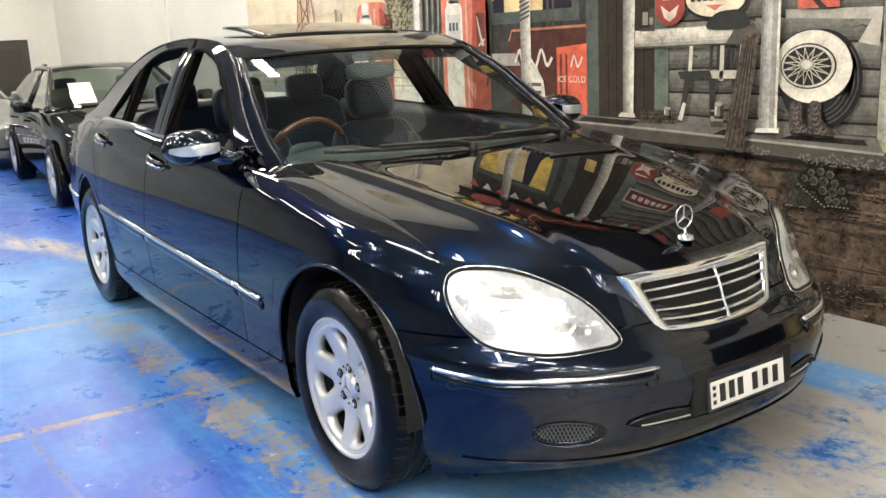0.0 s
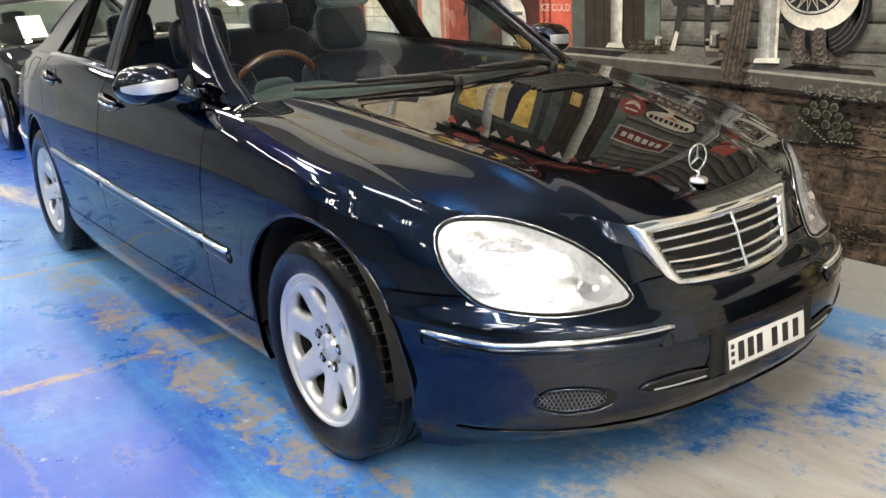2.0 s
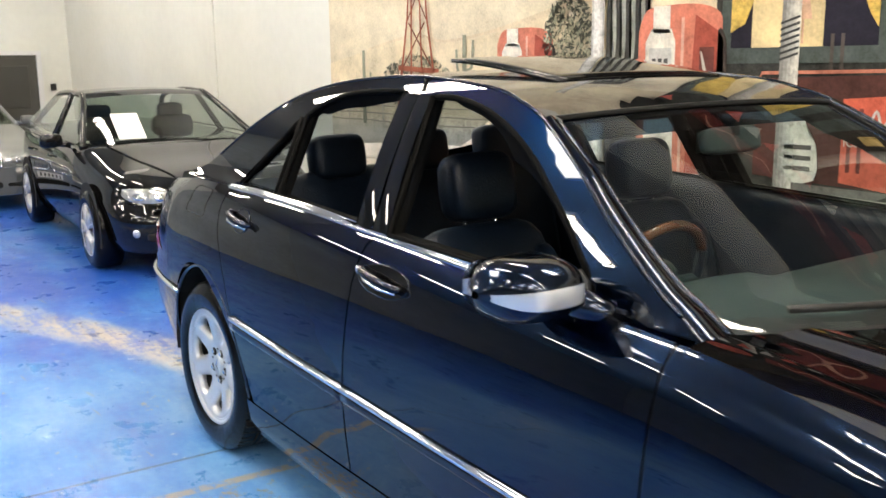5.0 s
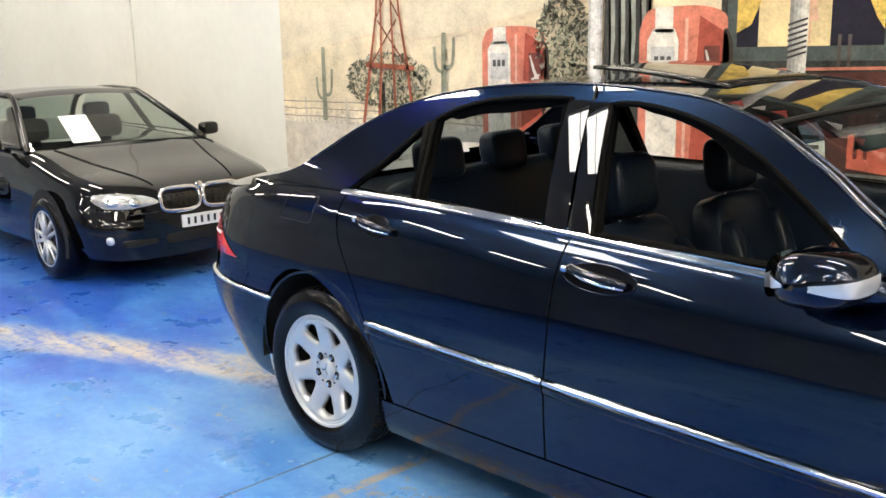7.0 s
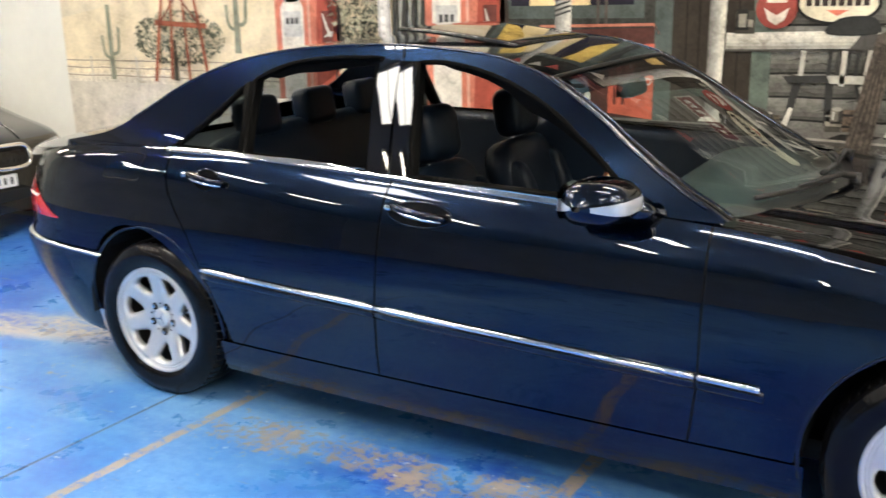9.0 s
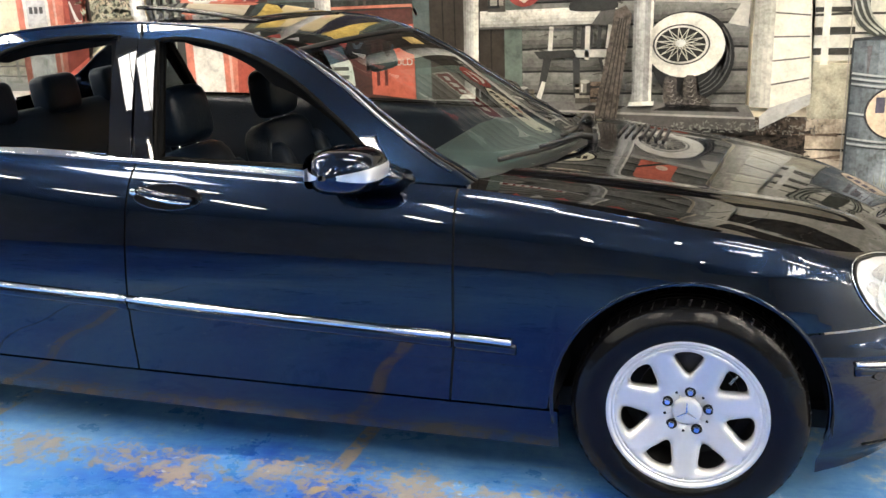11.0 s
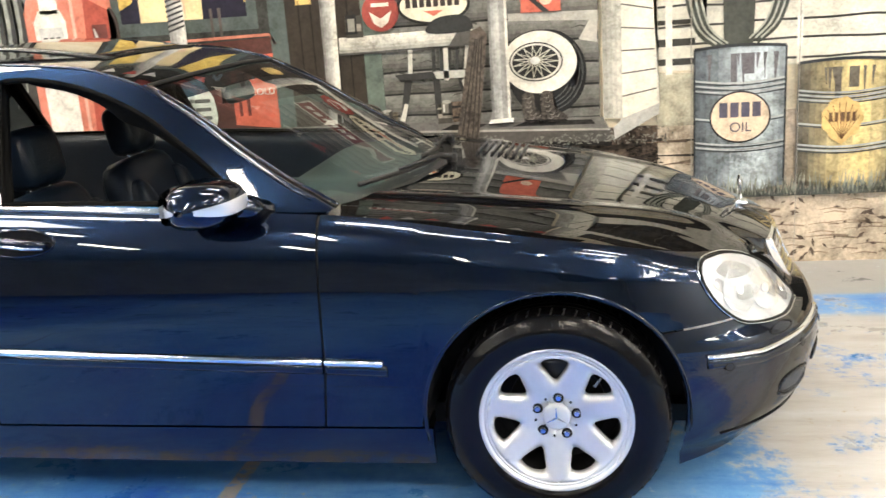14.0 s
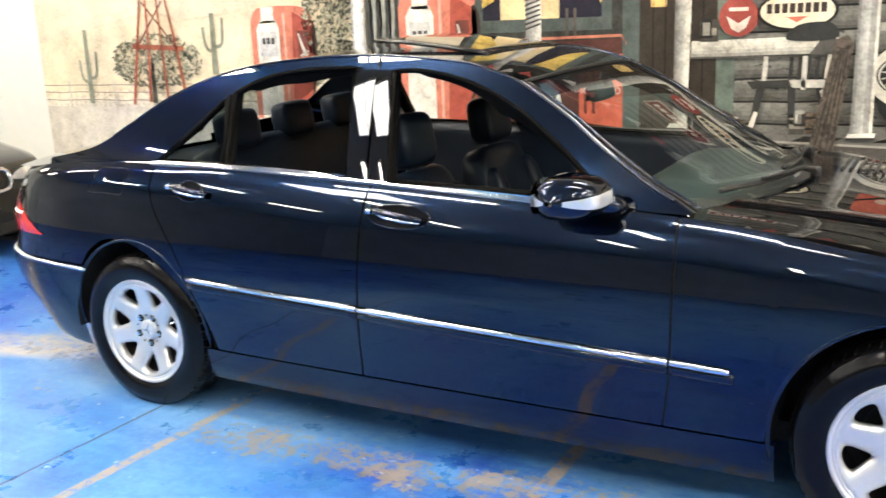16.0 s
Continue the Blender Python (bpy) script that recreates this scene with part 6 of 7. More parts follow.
# --- backgrounds
flat("painted_sky", [rect(MX0, 0, MX1, MZ)], (0.70, 0.60, 0.41, 0.10, 1.5), 0)
flat("painted_dune", [[(MX0, 0.9), (-2.4, 0.9), (-2.4, 1.9)] + smooth_curve([(-3.4, 1.84), (-3.9, 1.76), (-4.5, 1.66), (-4.9, 1.635), (-5.28, 1.68), (-5.75, 1.62), (MX0, 1.50)], 6)], (0.66, 0.55, 0.35, 0.10, 2.0), 1)
flat("dune_shadow", [smooth_curve([(-5.9, 1.595), (-5.28, 1.675), (-4.9, 1.63), (-4.3, 1.69), (-3.5, 1.83)], 6) + smooth_curve([(-3.5, 1.88), (-4.3, 1.715), (-4.9, 1.648), (-5.28, 1.700), (-5.9, 1.610)], 6)], (0.52, 0.42, 0.27, 0.12, 3.0), 2)
flat("desert_floor", [[(MX0, 0), (-2.2, 0), (-2.2, 1.0)] + wobble(-2.2, MX0, 1.02, 0.012, 24, 4)], (0.46, 0.42, 0.345, 0.15, 3.0), 2)
graded("sand_edge", (MX0, 1.00), (-3.4, 1.00), (-3.4, 1.13), (MX0, 1.13), ((0.47, 0.43, 0.35), (0.57, 0.49, 0.345), (0.655, 0.545, 0.35)), 6, 2.4, False)
flat("painted_ground", [[(-2.5, 0), (0.75, 0)] + wobble(0.75, -2.5, 0.80, 0.012, 30, 5)], (0.092, 0.063, 0.043, 0.9, 7.0), 3)
flat("painted_ground", [[(0.52, 0), (MX1, 0), (MX1, 0.55)] + wobble(2.6, 0.52, 0.86, 0.01, 20, 6)], (0.40, 0.32, 0.23, 0.35, 6.0), 3.5)
_r = random.Random(11)
flat("ground_streak", [stroke([(x, z), (x + w * 0.5, z + _r.uniform(-0.012, 0.012)), (x + w, z + _r.uniform(-0.02, 0.02))], (0.004, _r.uniform(0.01, 0.03))) for x, z, w in [(_r.uniform(-2.4, 0.5), _r.uniform(0.03, 0.72), _r.uniform(0.1, 0.5)) for _ in range(120)]], (0.040, 0.030, 0.023, 0.5), 4)
flat("ground_streak", [stroke([(x, z), (x + w, z + _r.uniform(-0.02, 0.02))], (0.003, _r.uniform(0.008, 0.02))) for x, z, w in [(_r.uniform(-2.4, 0.7), _r.uniform(0.03, 0.72), _r.uniform(0.08, 0.3)) for _ in range(90)]], (0.165, 0.112, 0.072, 0.5), 5)
flat("dirt_clump", leaves(1.9, 0.2, 1.9, 0.2, 170, 0.026, 12), (0.13, 0.09, 0.065, 0.4), 5)
flat("dirt_ripple", [stroke([(x, z), (x + w / 2, z + 0.01), (x + w, z)], (0.003, 0.010)) for x, z, w in [(_r.uniform(0.5, 4.4), _r.uniform(0.03, 0.42), _r.uniform(0.1, 0.3)) for _ in range(90)]], (0.25, 0.18, 0.12, 0.4), 4)
# drifts of dark clods and pale grit across the brown ground
for _k in range(9):
    _cx, _cz, _lean = _r.uniform(-2.1, 0.5), _r.uniform(0.06, 0.66), _r.uniform(-0.12, 0.02)
    _sp = [(_cx + u, _cz + _lean * u + _r.gauss(0, 0.022)) for u in [_r.uniform(-0.4, 0.4) for _ in range(70)]]
    flat("clod", [oval(u, v, _r.uniform(0.004, 0.017), _r.uniform(0.002, 0.006), 5) for u, v in _sp], (0.016, 0.013, 0.011), 5.4)
    flat("grit", [oval(u, v + 0.008, _r.uniform(0.002, 0.007), _r.uniform(0.0015, 0.004), 5) for u, v in _sp[:50]], (0.20, 0.165, 0.125), 5.8)
flat("rubble", leaves(-1.75, 0.74, 0.35, 0.09, 150, 0.015, 13) + leaves(0.42, 0.76, 0.22, 0.05, 80, 0.012, 15), (0.21, 0.19, 0.155, 0.5), 6)
# --- desert side
for z in (1.172, 1.112, 1.050):
    flat("painted_rail", [stroke(wobble(MX0, -3.35, z, 0.006, 16, int(z * 100)), 0.009)], (0.30, 0.25, 0.19), 3)
flat("painted_rail_post", [rect(x, 1.0, x + 0.02, 1.20) for x in (-6.22, -5.72, -5.0, -4.4, -3.7)], (0.40, 0.36, 0.28), 4)
flat("painted_tree", leaves(-5.25, 1.345, 0.45, 0.205, 460, 0.026, 21), (0.15, 0.155, 0.10, 0.3), 5)
flat("tree_light", leaves(-5.23, 1.375, 0.42, 0.18, 160, 0.022, 22), (0.30, 0.29, 0.19, 0.3), 6)
flat("tree_trunk", [stroke([(-5.30, 1.03), (-5.29, 1.33)], (0.05, 0.03))], (0.09, 0.085, 0.06), 5)
for cx, zb, zt, s in ((-5.97, 1.025, 1.595, 1.0), (-4.68, 1.24, 1.675, 1.0)):
    flat("painted_cactus", [stroke([(cx, zb), (cx + 0.005, zt)], (0.055 * s, 0.04 * s)), stroke(smooth_curve([(cx, zb + 0.2), (cx + 0.08 * s, zb + 0.22), (cx + 0.10 * s, zb + 0.40)], 5), 0.026 * s), stroke(smooth_curve([(cx, zb + 0.16), (cx - 0.07 * s, zb + 0.20), (cx - 0.085 * s, zb + 0.34)], 5), 0.024 * s)], (0.24, 0.25, 0.17), 5)
# red lattice tower
RUST = (0.30, 0.075, 0.03)
flat("painted_tower", [stroke([(-5.51, 1.02), (-5.42, 1.45), (-5.34, 1.82), (-5.24, 2.9)], (0.032, 0.014)), stroke([(-4.985, 1.10), (-5.03, 1.45), (-5.10, 1.82), (-5.20, 2.9)], (0.032, 0.014)), stroke([(-5.34, 1.04), (-5.30, 1.45), (-5.26, 2.9)], (0.030, 0.014)), stroke([(-5.16, 1.03), (-5.17, 1.45), (-5.21, 2.9)], (0.028, 0.012)), stroke([(-5.47, 1.458), (-4.96, 1.432)], 0.036)], RUST, 8)
flat("tower_brace", [stroke([(-5.41, 1.46), (-5.13, 1.78)], 0.014), stroke([(-5.04, 1.45), (-5.33, 1.78)], 0.014), stroke([(-5.34, 1.80), (-5.13, 2.1)], 0.012), stroke([(-5.11, 1.80), (-5.31, 2.1)], 0.012), stroke([(-5.31, 2.1), (-5.16, 2.45)], 0.012), stroke([(-5.14, 2.1), (-5.28, 2.45)], 0.012)], (0.20, 0.05, 0.025), 7)


def pump(x0, x1, z0, z1, side, s):
    """A rounded old petrol pump: red case, white front, dial and hose."""
    w = x1 - x0
    top = smooth_curve([(x0, z1 - 0.12 * s), (x0 + 0.1 * w, z1 - 0.02 * s), (x0 + 0.35 * w, z1), (x0 + 0.75 * w, z1 - 0.005), (x1 - 0.02 * w, z1 - 0.05 * s), (x1, z1 - 0.14 * s)], 5)
    flat("pump_case", [[(x0, z0), (x1, z0)] + top[::-1]], RED, 8)
    flat("pump_shade", [[(x0 + 0.62 * w, z0), (x1, z0), (x1, z1 - 0.14 * s), (x0 + 0.70 * w, z1 - 0.05 * s)]], (0.33, 0.05, 0.025), 9)
    flat("pump_front", [[(x0 + 0.10 * w, z0), (x0 + 0.47 * w, z0), (x0 + 0.47 * w, z1 - 0.17 * s), (x0 + 0.42 * w, z1 - 0.11 * s), (x0 + 0.17 * w, z1 - 0.11 * s), (x0 + 0.10 * w, z1 - 0.17 * s)], rect(x0 + 0.19 * w, z1 - 0.13 * s, x0 + 0.40 * w, z1 - 0.002)], (0.62, 0.58, 0.50), 10)
    flat("pump_dial", [rect(x0 + 0.15 * w, z1 - 0.40 * s, x0 + 0.43 * w, z1 - 0.20 * s)], (0.40, 0.40, 0.38), 11)
    flat("dial_bar", [rect(x0 + (0.19 + 0.075 * k) * w, z1 - 0.30 * s, x0 + (0.24 + 0.075 * k) * w, z1 - 0.25 * s) for k in range(3)], (0.10, 0.10, 0.10), 12)
    flat("pump_stripe", [rect(x0 + 0.54 * w, z0, x0 + 0.575 * w, z1 - 0.06 * s)], (0.62, 0.33, 0.24), 10)
    flat("pump_recess", [rect(x0 + 0.76 * w, z1 - 0.46 * s, x0 + 0.93 * w, z1 - 0.20 * s)], (0.16, 0.04, 0.03), 10)
    flat("pump_nozzle", [stroke([(x0 + 0.78 * w, z1 - 0.22 * s), (x0 + 0.84 * w, z1 - 0.33 * s), (x0 + 0.90 * w, z1 - 0.40 * s)], (0.012, 0.03)), stroke([(x0 + 0.80 * w, z1 - 0.40 * s), (x0 + 0.93 * w, z1 - 0.36 * s)], 0.014)], (0.42, 0.40, 0.36), 11)
    flat("pump_hose", [stroke(smooth_curve([(x1 - 0.02 * w, z1 - 0.12 * s), (x1 + 0.05 * w, z1 - 0.2 * s), (x1 + 0.04 * w, z1 - 0.5 * s), (x1 - 0.06 * w, z0 + 0.15 * s)], 5), 0.018 * s)], (0.07, 0.05, 0.04), 11)


pump(-4.32, -3.80, 0.93, 1.70, 1, 0.85)
flat("painted_bush", leaves(-3.66, 1.58, 0.22, 0.30, 500, 0.026, 31), (0.13, 0.13, 0.09, 0.4), 9)
flat("bush_light", leaves(-3.66, 1.60, 0.21, 0.28, 220, 0.022, 32), (0.36, 0.34, 0.22, 0.4), 10)
graded("painted_post", (-3.475, 0.90), (-3.375, 0.90), (-3.365, 3.0), (-3.465, 3.0), [(0.30, 0.295, 0.28), (0.60, 0.59, 0.56), (0.50, 0.49, 0.46), (0.24, 0.235, 0.225)], 6, 11)
flat("painted_trunk", [[(-3.37, 0.92), (-3.05, 0.92), (-3.08, 1.5), (-3.05, 2.4), (-3.36, 2.4)]], (0.055, 0.055, 0.05), 6)
flat("trunk_light", [stroke(wobble(1.0, 2.3, 0, 0.02, 7, k)[0:1] + [(-3.33 + 0.07 * k, 1.1), (-3.30 + 0.07 * k, 1.6), (-3.32 + 0.07 * k, 2.2)], (0.01, 0.035))[1:-1] for k in range(4)], (0.24, 0.25, 0.22), 7)
# --- garage front
flat("garage_wall", [rect(-2.62, 0.86, 0.21, 2.75)], (0.055, 0.055, 0.048, 0.35), 4)
flat("plank_wall", [rect(-1.0, 0.88, 0.21, 2.6)], (0.17, 0.165, 0.145, 0.35, 5.0), 5)
for _z in np.arange(0.93, 2.55, 0.125):
    graded("plank_tone", (-1.0, _z), (0.21, _z - 0.004), (0.21, _z + 0.119), (-1.0, _z + 0.123), [(0.075, 0.072, 0.062), (0.16, 0.155, 0.135), (0.215, 0.21, 0.185)], 5, 5.5, False)
    flat("plank_line", [stroke(wobble(-1.0, 0.21, _z, 0.005, 9, int(_z * 57)), 0.011)], (0.022, 0.021, 0.019), 6)
flat("wood_mark", [stroke([(x, z), (x + 0.05, z + 0.012), (x + 0.10, z - 0.004)], (0.002, 0.012)) for x, z in [(_r.uniform(-1.0, 0.1), _r.uniform(0.95, 1.6)) for _ in range(40)]], (0.075, 0.07, 0.06), 6)
pump(-3.12, -2.575, 0.90, 1.775, 1, 1.1)
# window with curtains and a lamp
flat("window_frame", [rect(-2.58, 1.47, -1.70, 2.30)], TEAL, 7)
flat("window_night", [rect(-2.52, 1.545, -1.76, 2.22)], (0.02, 0.018, 0.035), 8)
flat("window_glow", [rect(-2.40, 1.545, -2.22, 2.2), rect(-2.205, 1.545, -2.02, 2.2)], (0.72, 0.55, 0.25, 0.15, 3.0), 9)
flat("window_curtain", [[(-2.52, 1.62), (-2.44, 1.66), (-2.36, 1.85), (-2.30, 2.22), (-2.52, 2.22)]], (0.55, 0.36, 0.03, 0.3), 10)
flat("window_curtain", [[(-1.76, 1.62), (-1.80, 1.68), (-1.88, 1.86), (-1.94, 2.22), (-1.76, 2.22)]], (0.55, 0.36, 0.03, 0.3), 10)
flat("painted_lamp", [[(-2.17, 1.67), (-2.08, 1.67), (-2.10, 1.78), (-2.15, 1.78)], rect(-2.13, 1.56, -2.12, 1.67)], (0.62, 0.36, 0.22), 10)
flat("window_bar", [rect(-2.222, 1.545, -2.203, 2.2)], (0.03, 0.03, 0.03), 11)
flat("sill_bottle", [rect(x, 1.44, x + 0.018, 1.60) for x in (-1.98, -1.93)], (0.10, 0.08, 0.07), 11)
# cool box with script shape
flat("cool_box", [[(-2.36, 0.93), (-1.61, 0.90), (-1.61, 1.42), (-2.36, 1.40)]], (0.10, 0.032, 0.025), 8)
flat("cool_box_rim", [stroke([(-2.36, 1.36), (-2.33, 1.425), (-1.64, 1.435), (-1.61, 1.38)], 0.016)], (0.42, 0.13, 0.07), 9)
flat("cool_box_front", [[(-1.90, 0.93), (-1.63, 0.90), (-1.63, 1.33), (-1.90, 1.31)]], (0.52, 0.075, 0.03), 9)
flat("cool_box_slot", [rect(-1.87 + 0.05 * k, 0.98, -1.85 + 0.05 * k, 1.27) for k in range(2)], (0.18, 0.03, 0.02), 10)
flat("script_shape", [stroke(smooth_curve([(-2.30, 1.22), (-2.25, 1.30), (-2.22, 1.20), (-2.16, 1.26), (-2.10, 1.19), (-2.04, 1.30), (-1.99, 1.20), (-1.94, 1.25)], 5), 0.02), stroke(smooth_curve([(-1.77, 1.19), (-1.74, 1.26), (-1.71, 1.19), (-1.67, 1.25)], 4), 0.012)], (0.58, 0.55, 0.50), 10)
lettering("box_word", "ICE COLD", -1.765, 1.115, 0.055, (0.62, 0.55, 0.48), 11)
flat("painted_slab", [[(-2.66, 1.20), (-2.25, 1.20), (-2.30, 1.28), (-2.62, 1.28)]], (0.30, 0.29, 0.27), 9)
flat("oil_bottle", [smooth_curve([(-2.20, 0.93), (-2.02, 0.93), (-2.02, 1.10), (-2.06, 1.14), (-2.08, 1.20), (-2.14, 1.20), (-2.16, 1.14), (-2.20, 1.10)], 3, True)], (0.60, 0.58, 0.50), 12)
flat("bottle_bar", [rect(-2.18, z, -2.04, z + 0.022) for z in (0.97, 1.02, 1.07)], (0.12, 0.11, 0.10), 13)
graded("painted_post", (-2.235, 0.88), (-2.135, 0.88), (-2.125, 2.9), (-2.225, 2.9), [(0.20, 0.195, 0.18), (0.36, 0.35, 0.32), (0.55, 0.53, 0.46)], 5, 13)
flat("post_stripe", [[(-2.235, z), (-2.135, z + 0.03), (-2.135, z + 0.042), (-2.235, z + 0.012)] for z in np.arange(1.48, 1.66, 0.028)], (0.06, 0.06, 0.06), 14)
# doorway
flat("door_frame", [rect(-1.635, 0.90, -1.535, 2.35)], TEAL, 9)
flat("doorway", [rect(-1.535, 0.90, -1.02, 2.35)], (0.045, 0.034, 0.025), 8)
flat("door_plank", [rect(-1.46 + 0.07 * k, 0.92, -1.452 + 0.07 * k, 2.3) for k in range(5)], (0.02, 0.016, 0.012), 9)
flat("door_window", [rect(-1.47, 1.585, -1.38, 1.75)], (0.70, 0.45, 0.10), 9)
flat("door_frame", [rect(-1.10, 0.95, -1.0, 2.35)], (0.12, 0.16, 0.13), 9)
graded("painted_post", (-1.335, 0.92), (-1.255, 0.92), (-1.215, 2.8), (-1.325, 2.8), [(0.15, 0.145, 0.13), (0.30, 0.29, 0.26), (0.42, 0.40, 0.35), (0.62, 0.59, 0.48)], 6, 11)
flat("post_foot", [[(-1.37, 0.905), (-1.235, 0.905), (-1.245, 0.93), (-1.35, 0.93)]], (0.50, 0.47, 0.40), 12)
graded("painted_shelf", (-1.24, 1.302), (-0.49, 1.312), (-0.475, 1.405), (-1.235, 1.39), [(0.25, 0.24, 0.205), (0.44, 0.42, 0.355), (0.56, 0.53, 0.45)], 5, 13, False)
flat("shelf_shade", [[(-0.62, 1.30), (-0.475, 1.30), (-0.475, 1.385), (-0.56, 1.385)], rect(-1.245, 1.292, -0.475, 1.304)], (0.10, 0.095, 0.085), 14)
flat("painted_tin", [rect(-1.19, 1.385, -1.09, 1.505), rect(-0.70, 0.88, -0.62, 0.99)], (0.085, 0.075, 0.06), 14)
flat("tin_band", [rect(-1.18, 1.42, -1.10, 1.46), rect(-0.70, 0.91, -0.62, 0.935), rect(-0.70, 0.96, -0.62, 0.97)], (0.28, 0.25, 0.20), 15)
flat("painted_cushion", [smooth_curve([(-0.73, 1.385), (-0.49, 1.385), (-0.49, 1.45), (-0.55, 1.475), (-0.68, 1.46)], 4, True)], (0.035, 0.036, 0.035), 15)
flat("round_sign", [oval(-0.985, 1.515, 0.105, 0.105)], (0.30, 0.045, 0.03), 13)
flat("sign_wing", [[(-1.05, 1.52), (-0.985, 1.48), (-0.92, 1.52), (-0.945, 1.455), (-0.985, 1.43), (-1.025, 1.455)], rect(-1.035, 1.545, -0.935, 1.565)], (0.55, 0.48, 0.40), 14)
flat("oval_sign", [oval(-0.685, 1.535, 0.205, 0.105)], (0.03, 0.028, 0.026), 13)
flat("oval_face", [oval(-0.685, 1.535, 0.188, 0.090)], (0.60, 0.54, 0.38), 14)
flat("sign_bar", [rect(-0.84 + 0.039 * k, 1.525, -0.84 + 0.039 * k + 0.028, 1.575) for k in range(8)], (0.05, 0.035, 0.03), 15)
flat("sign_mark", [[(-0.74, 1.505), (-0.63, 1.505), (-0.685, 1.475)]], (0.48, 0.10, 0.05), 15)
# chair and leaning board
flat("painted_chair", [[(-0.93, 1.165), (-0.70, 1.175), (-0.70, 1.135), (-0.90, 1.125)], stroke([(-0.855, 1.13), (-0.90, 0.905)], (0.045, 0.03)), stroke([(-0.695, 1.135), (-0.69, 0.91)], (0.04, 0.034)), stroke([(-0.56, 1.135), (-0.54, 1.05)], 0.03)], (0.042, 0.042, 0.040), 14)
flat("chair_light", [[(-0.71, 1.172), (-0.53, 1.175), (-0.53, 1.132), (-0.69, 1.132)]], (0.40, 0.385, 0.33), 15)
flat("chair_light", [stroke([(-0.875, 1.0), (-0.905, 0.905)], (0.022, 0.03)), stroke([(-0.545, 1.12), (-0.53, 1.06)], 0.016)], (0.44, 0.42, 0.36), 15)
flat("chair_spindle", [stroke([(-0.705 + 0.043 * k, 1.175), (-0.70 + 0.045 * k, 1.305)], 0.021) for k in range(5)], (0.048, 0.048, 0.045), 14)
flat("chair_spindle", [stroke([(-0.84, 1.17), (-0.832, 1.30)], 0.024), stroke([(-0.637, 1.12), (-0.632, 1.30)], 0.026), stroke([(-0.525, 1.18), (-0.51, 1.305)], 0.022)], (0.44, 0.42, 0.36), 15)
flat("shelf_lantern", [rect(-1.190, 1.405, -1.120, 1.420), rect(-1.185, 1.490, -1.125, 1.512), stroke([(-1.18, 1.42), (-1.18, 1.49)], 0.010), stroke([(-1.13, 1.42), (-1.13, 1.49)], 0.010), stroke([(-1.172, 1.512), (-1.155, 1.535), (-1.138, 1.512)], 0.006)], (0.030, 0.030, 0.028), 16)
flat("lantern_glass", [rect(-1.175, 1.42, -1.135, 1.49)], (0.26, 0.25, 0.20), 15.5)
for _jx, _jz, _jw, _jh in ((-0.99, 0.915, 0.028, 0.062), (-0.645, 0.925, 0.030, 0.090)):
    flat("painted_jar", [rect(_jx - _jw, _jz, _jx + _jw, _jz + _jh * 0.8)], (0.20, 0.185, 0.15), 16)
    flat("jar_shade", [rect(_jx + _jw * 0.3, _jz, _jx + _jw, _jz + _jh * 0.8), rect(_jx - _jw, _jz, _jx + _jw, _jz + 0.012)], (0.05, 0.046, 0.04), 16.5)
    flat("jar_lid", [oval(_jx, _jz + _jh * 0.85, _jw * 0.9, _jh * 0.12, 14)], (0.34, 0.32, 0.27), 17)
    flat("jar_glint", [rect(_jx - _jw * 0.7, _jz + 0.02, _jx - _jw * 0.4, _jz + _jh * 0.7)], (0.55, 0.53, 0.47), 17.5)
flat("leaning_board", [[(-0.60, 0.772), (-0.475, 0.76), (-0.395, 1.36), (-0.43, 1.405), (-0.485, 1.38)]], (0.12, 0.095, 0.075, 0.5, 20.0), 25)
flat("board_grain", [stroke([(-0.57 + 0.03 * k, 0.78), (-0.46 + 0.012 * k, 1.34)], 0.006) for k in range(4)], (0.045, 0.036, 0.028), 26)
graded("painted_post", (-0.39, 0.885), (-0.285, 0.885), (-0.275, 2.8), (-0.375, 2.8), [(0.16, 0.16, 0.15), (0.30, 0.295, 0.275), (0.36, 0.355, 0.33), (0.22, 0.215, 0.20), (0.62, 0.59, 0.50)], 7, 23)
flat("post_foot", [[(-0.41, 0.868), (-0.272, 0.872), (-0.268, 0.896), (-0.40, 0.89)]], (0.58, 0.56, 0.49), 24)
flat("foot_shade", [[(-0.41, 0.858), (-0.272, 0.862), (-0.272, 0.872), (-0.41, 0.868)]], (0.04, 0.038, 0.034), 24)
# whitewall wheel, boots, red square sign
flat("painted_tyre", [oval(-0.075, 1.13, 0.215, 0.235)], (0.022, 0.022, 0.022), 14)
flat("tyre_tread", [stroke(oval(-0.085 - 0.012 * k, 1.14 + 0.008 * k, 0.205 - 0.006 * k, 0.22 - 0.008 * k, 24, -85, 40), 0.005) for k in range(4)], (0.10, 0.10, 0.095), 15)
flat("white_wall", [oval(-0.115, 1.192, 0.205, 0.171)], (0.66, 0.62, 0.52), 16)
flat("wall_edge", [stroke(oval(-0.115, 1.192, 0.205, 0.171, 40, 10, 200), 0.006)], (0.03, 0.03, 0.028), 16.5)
flat("wheel_ring", [oval(-0.135, 1.194, 0.148, 0.107)], (0.04, 0.04, 0.038), 17)
flat("wheel_ring", [oval(-0.135, 1.194, 0.140, 0.100)], (0.50, 0.47, 0.40), 18)
flat("wheel_well", [oval(-0.137, 1.194, 0.128, 0.090)], (0.03, 0.03, 0.028), 19)
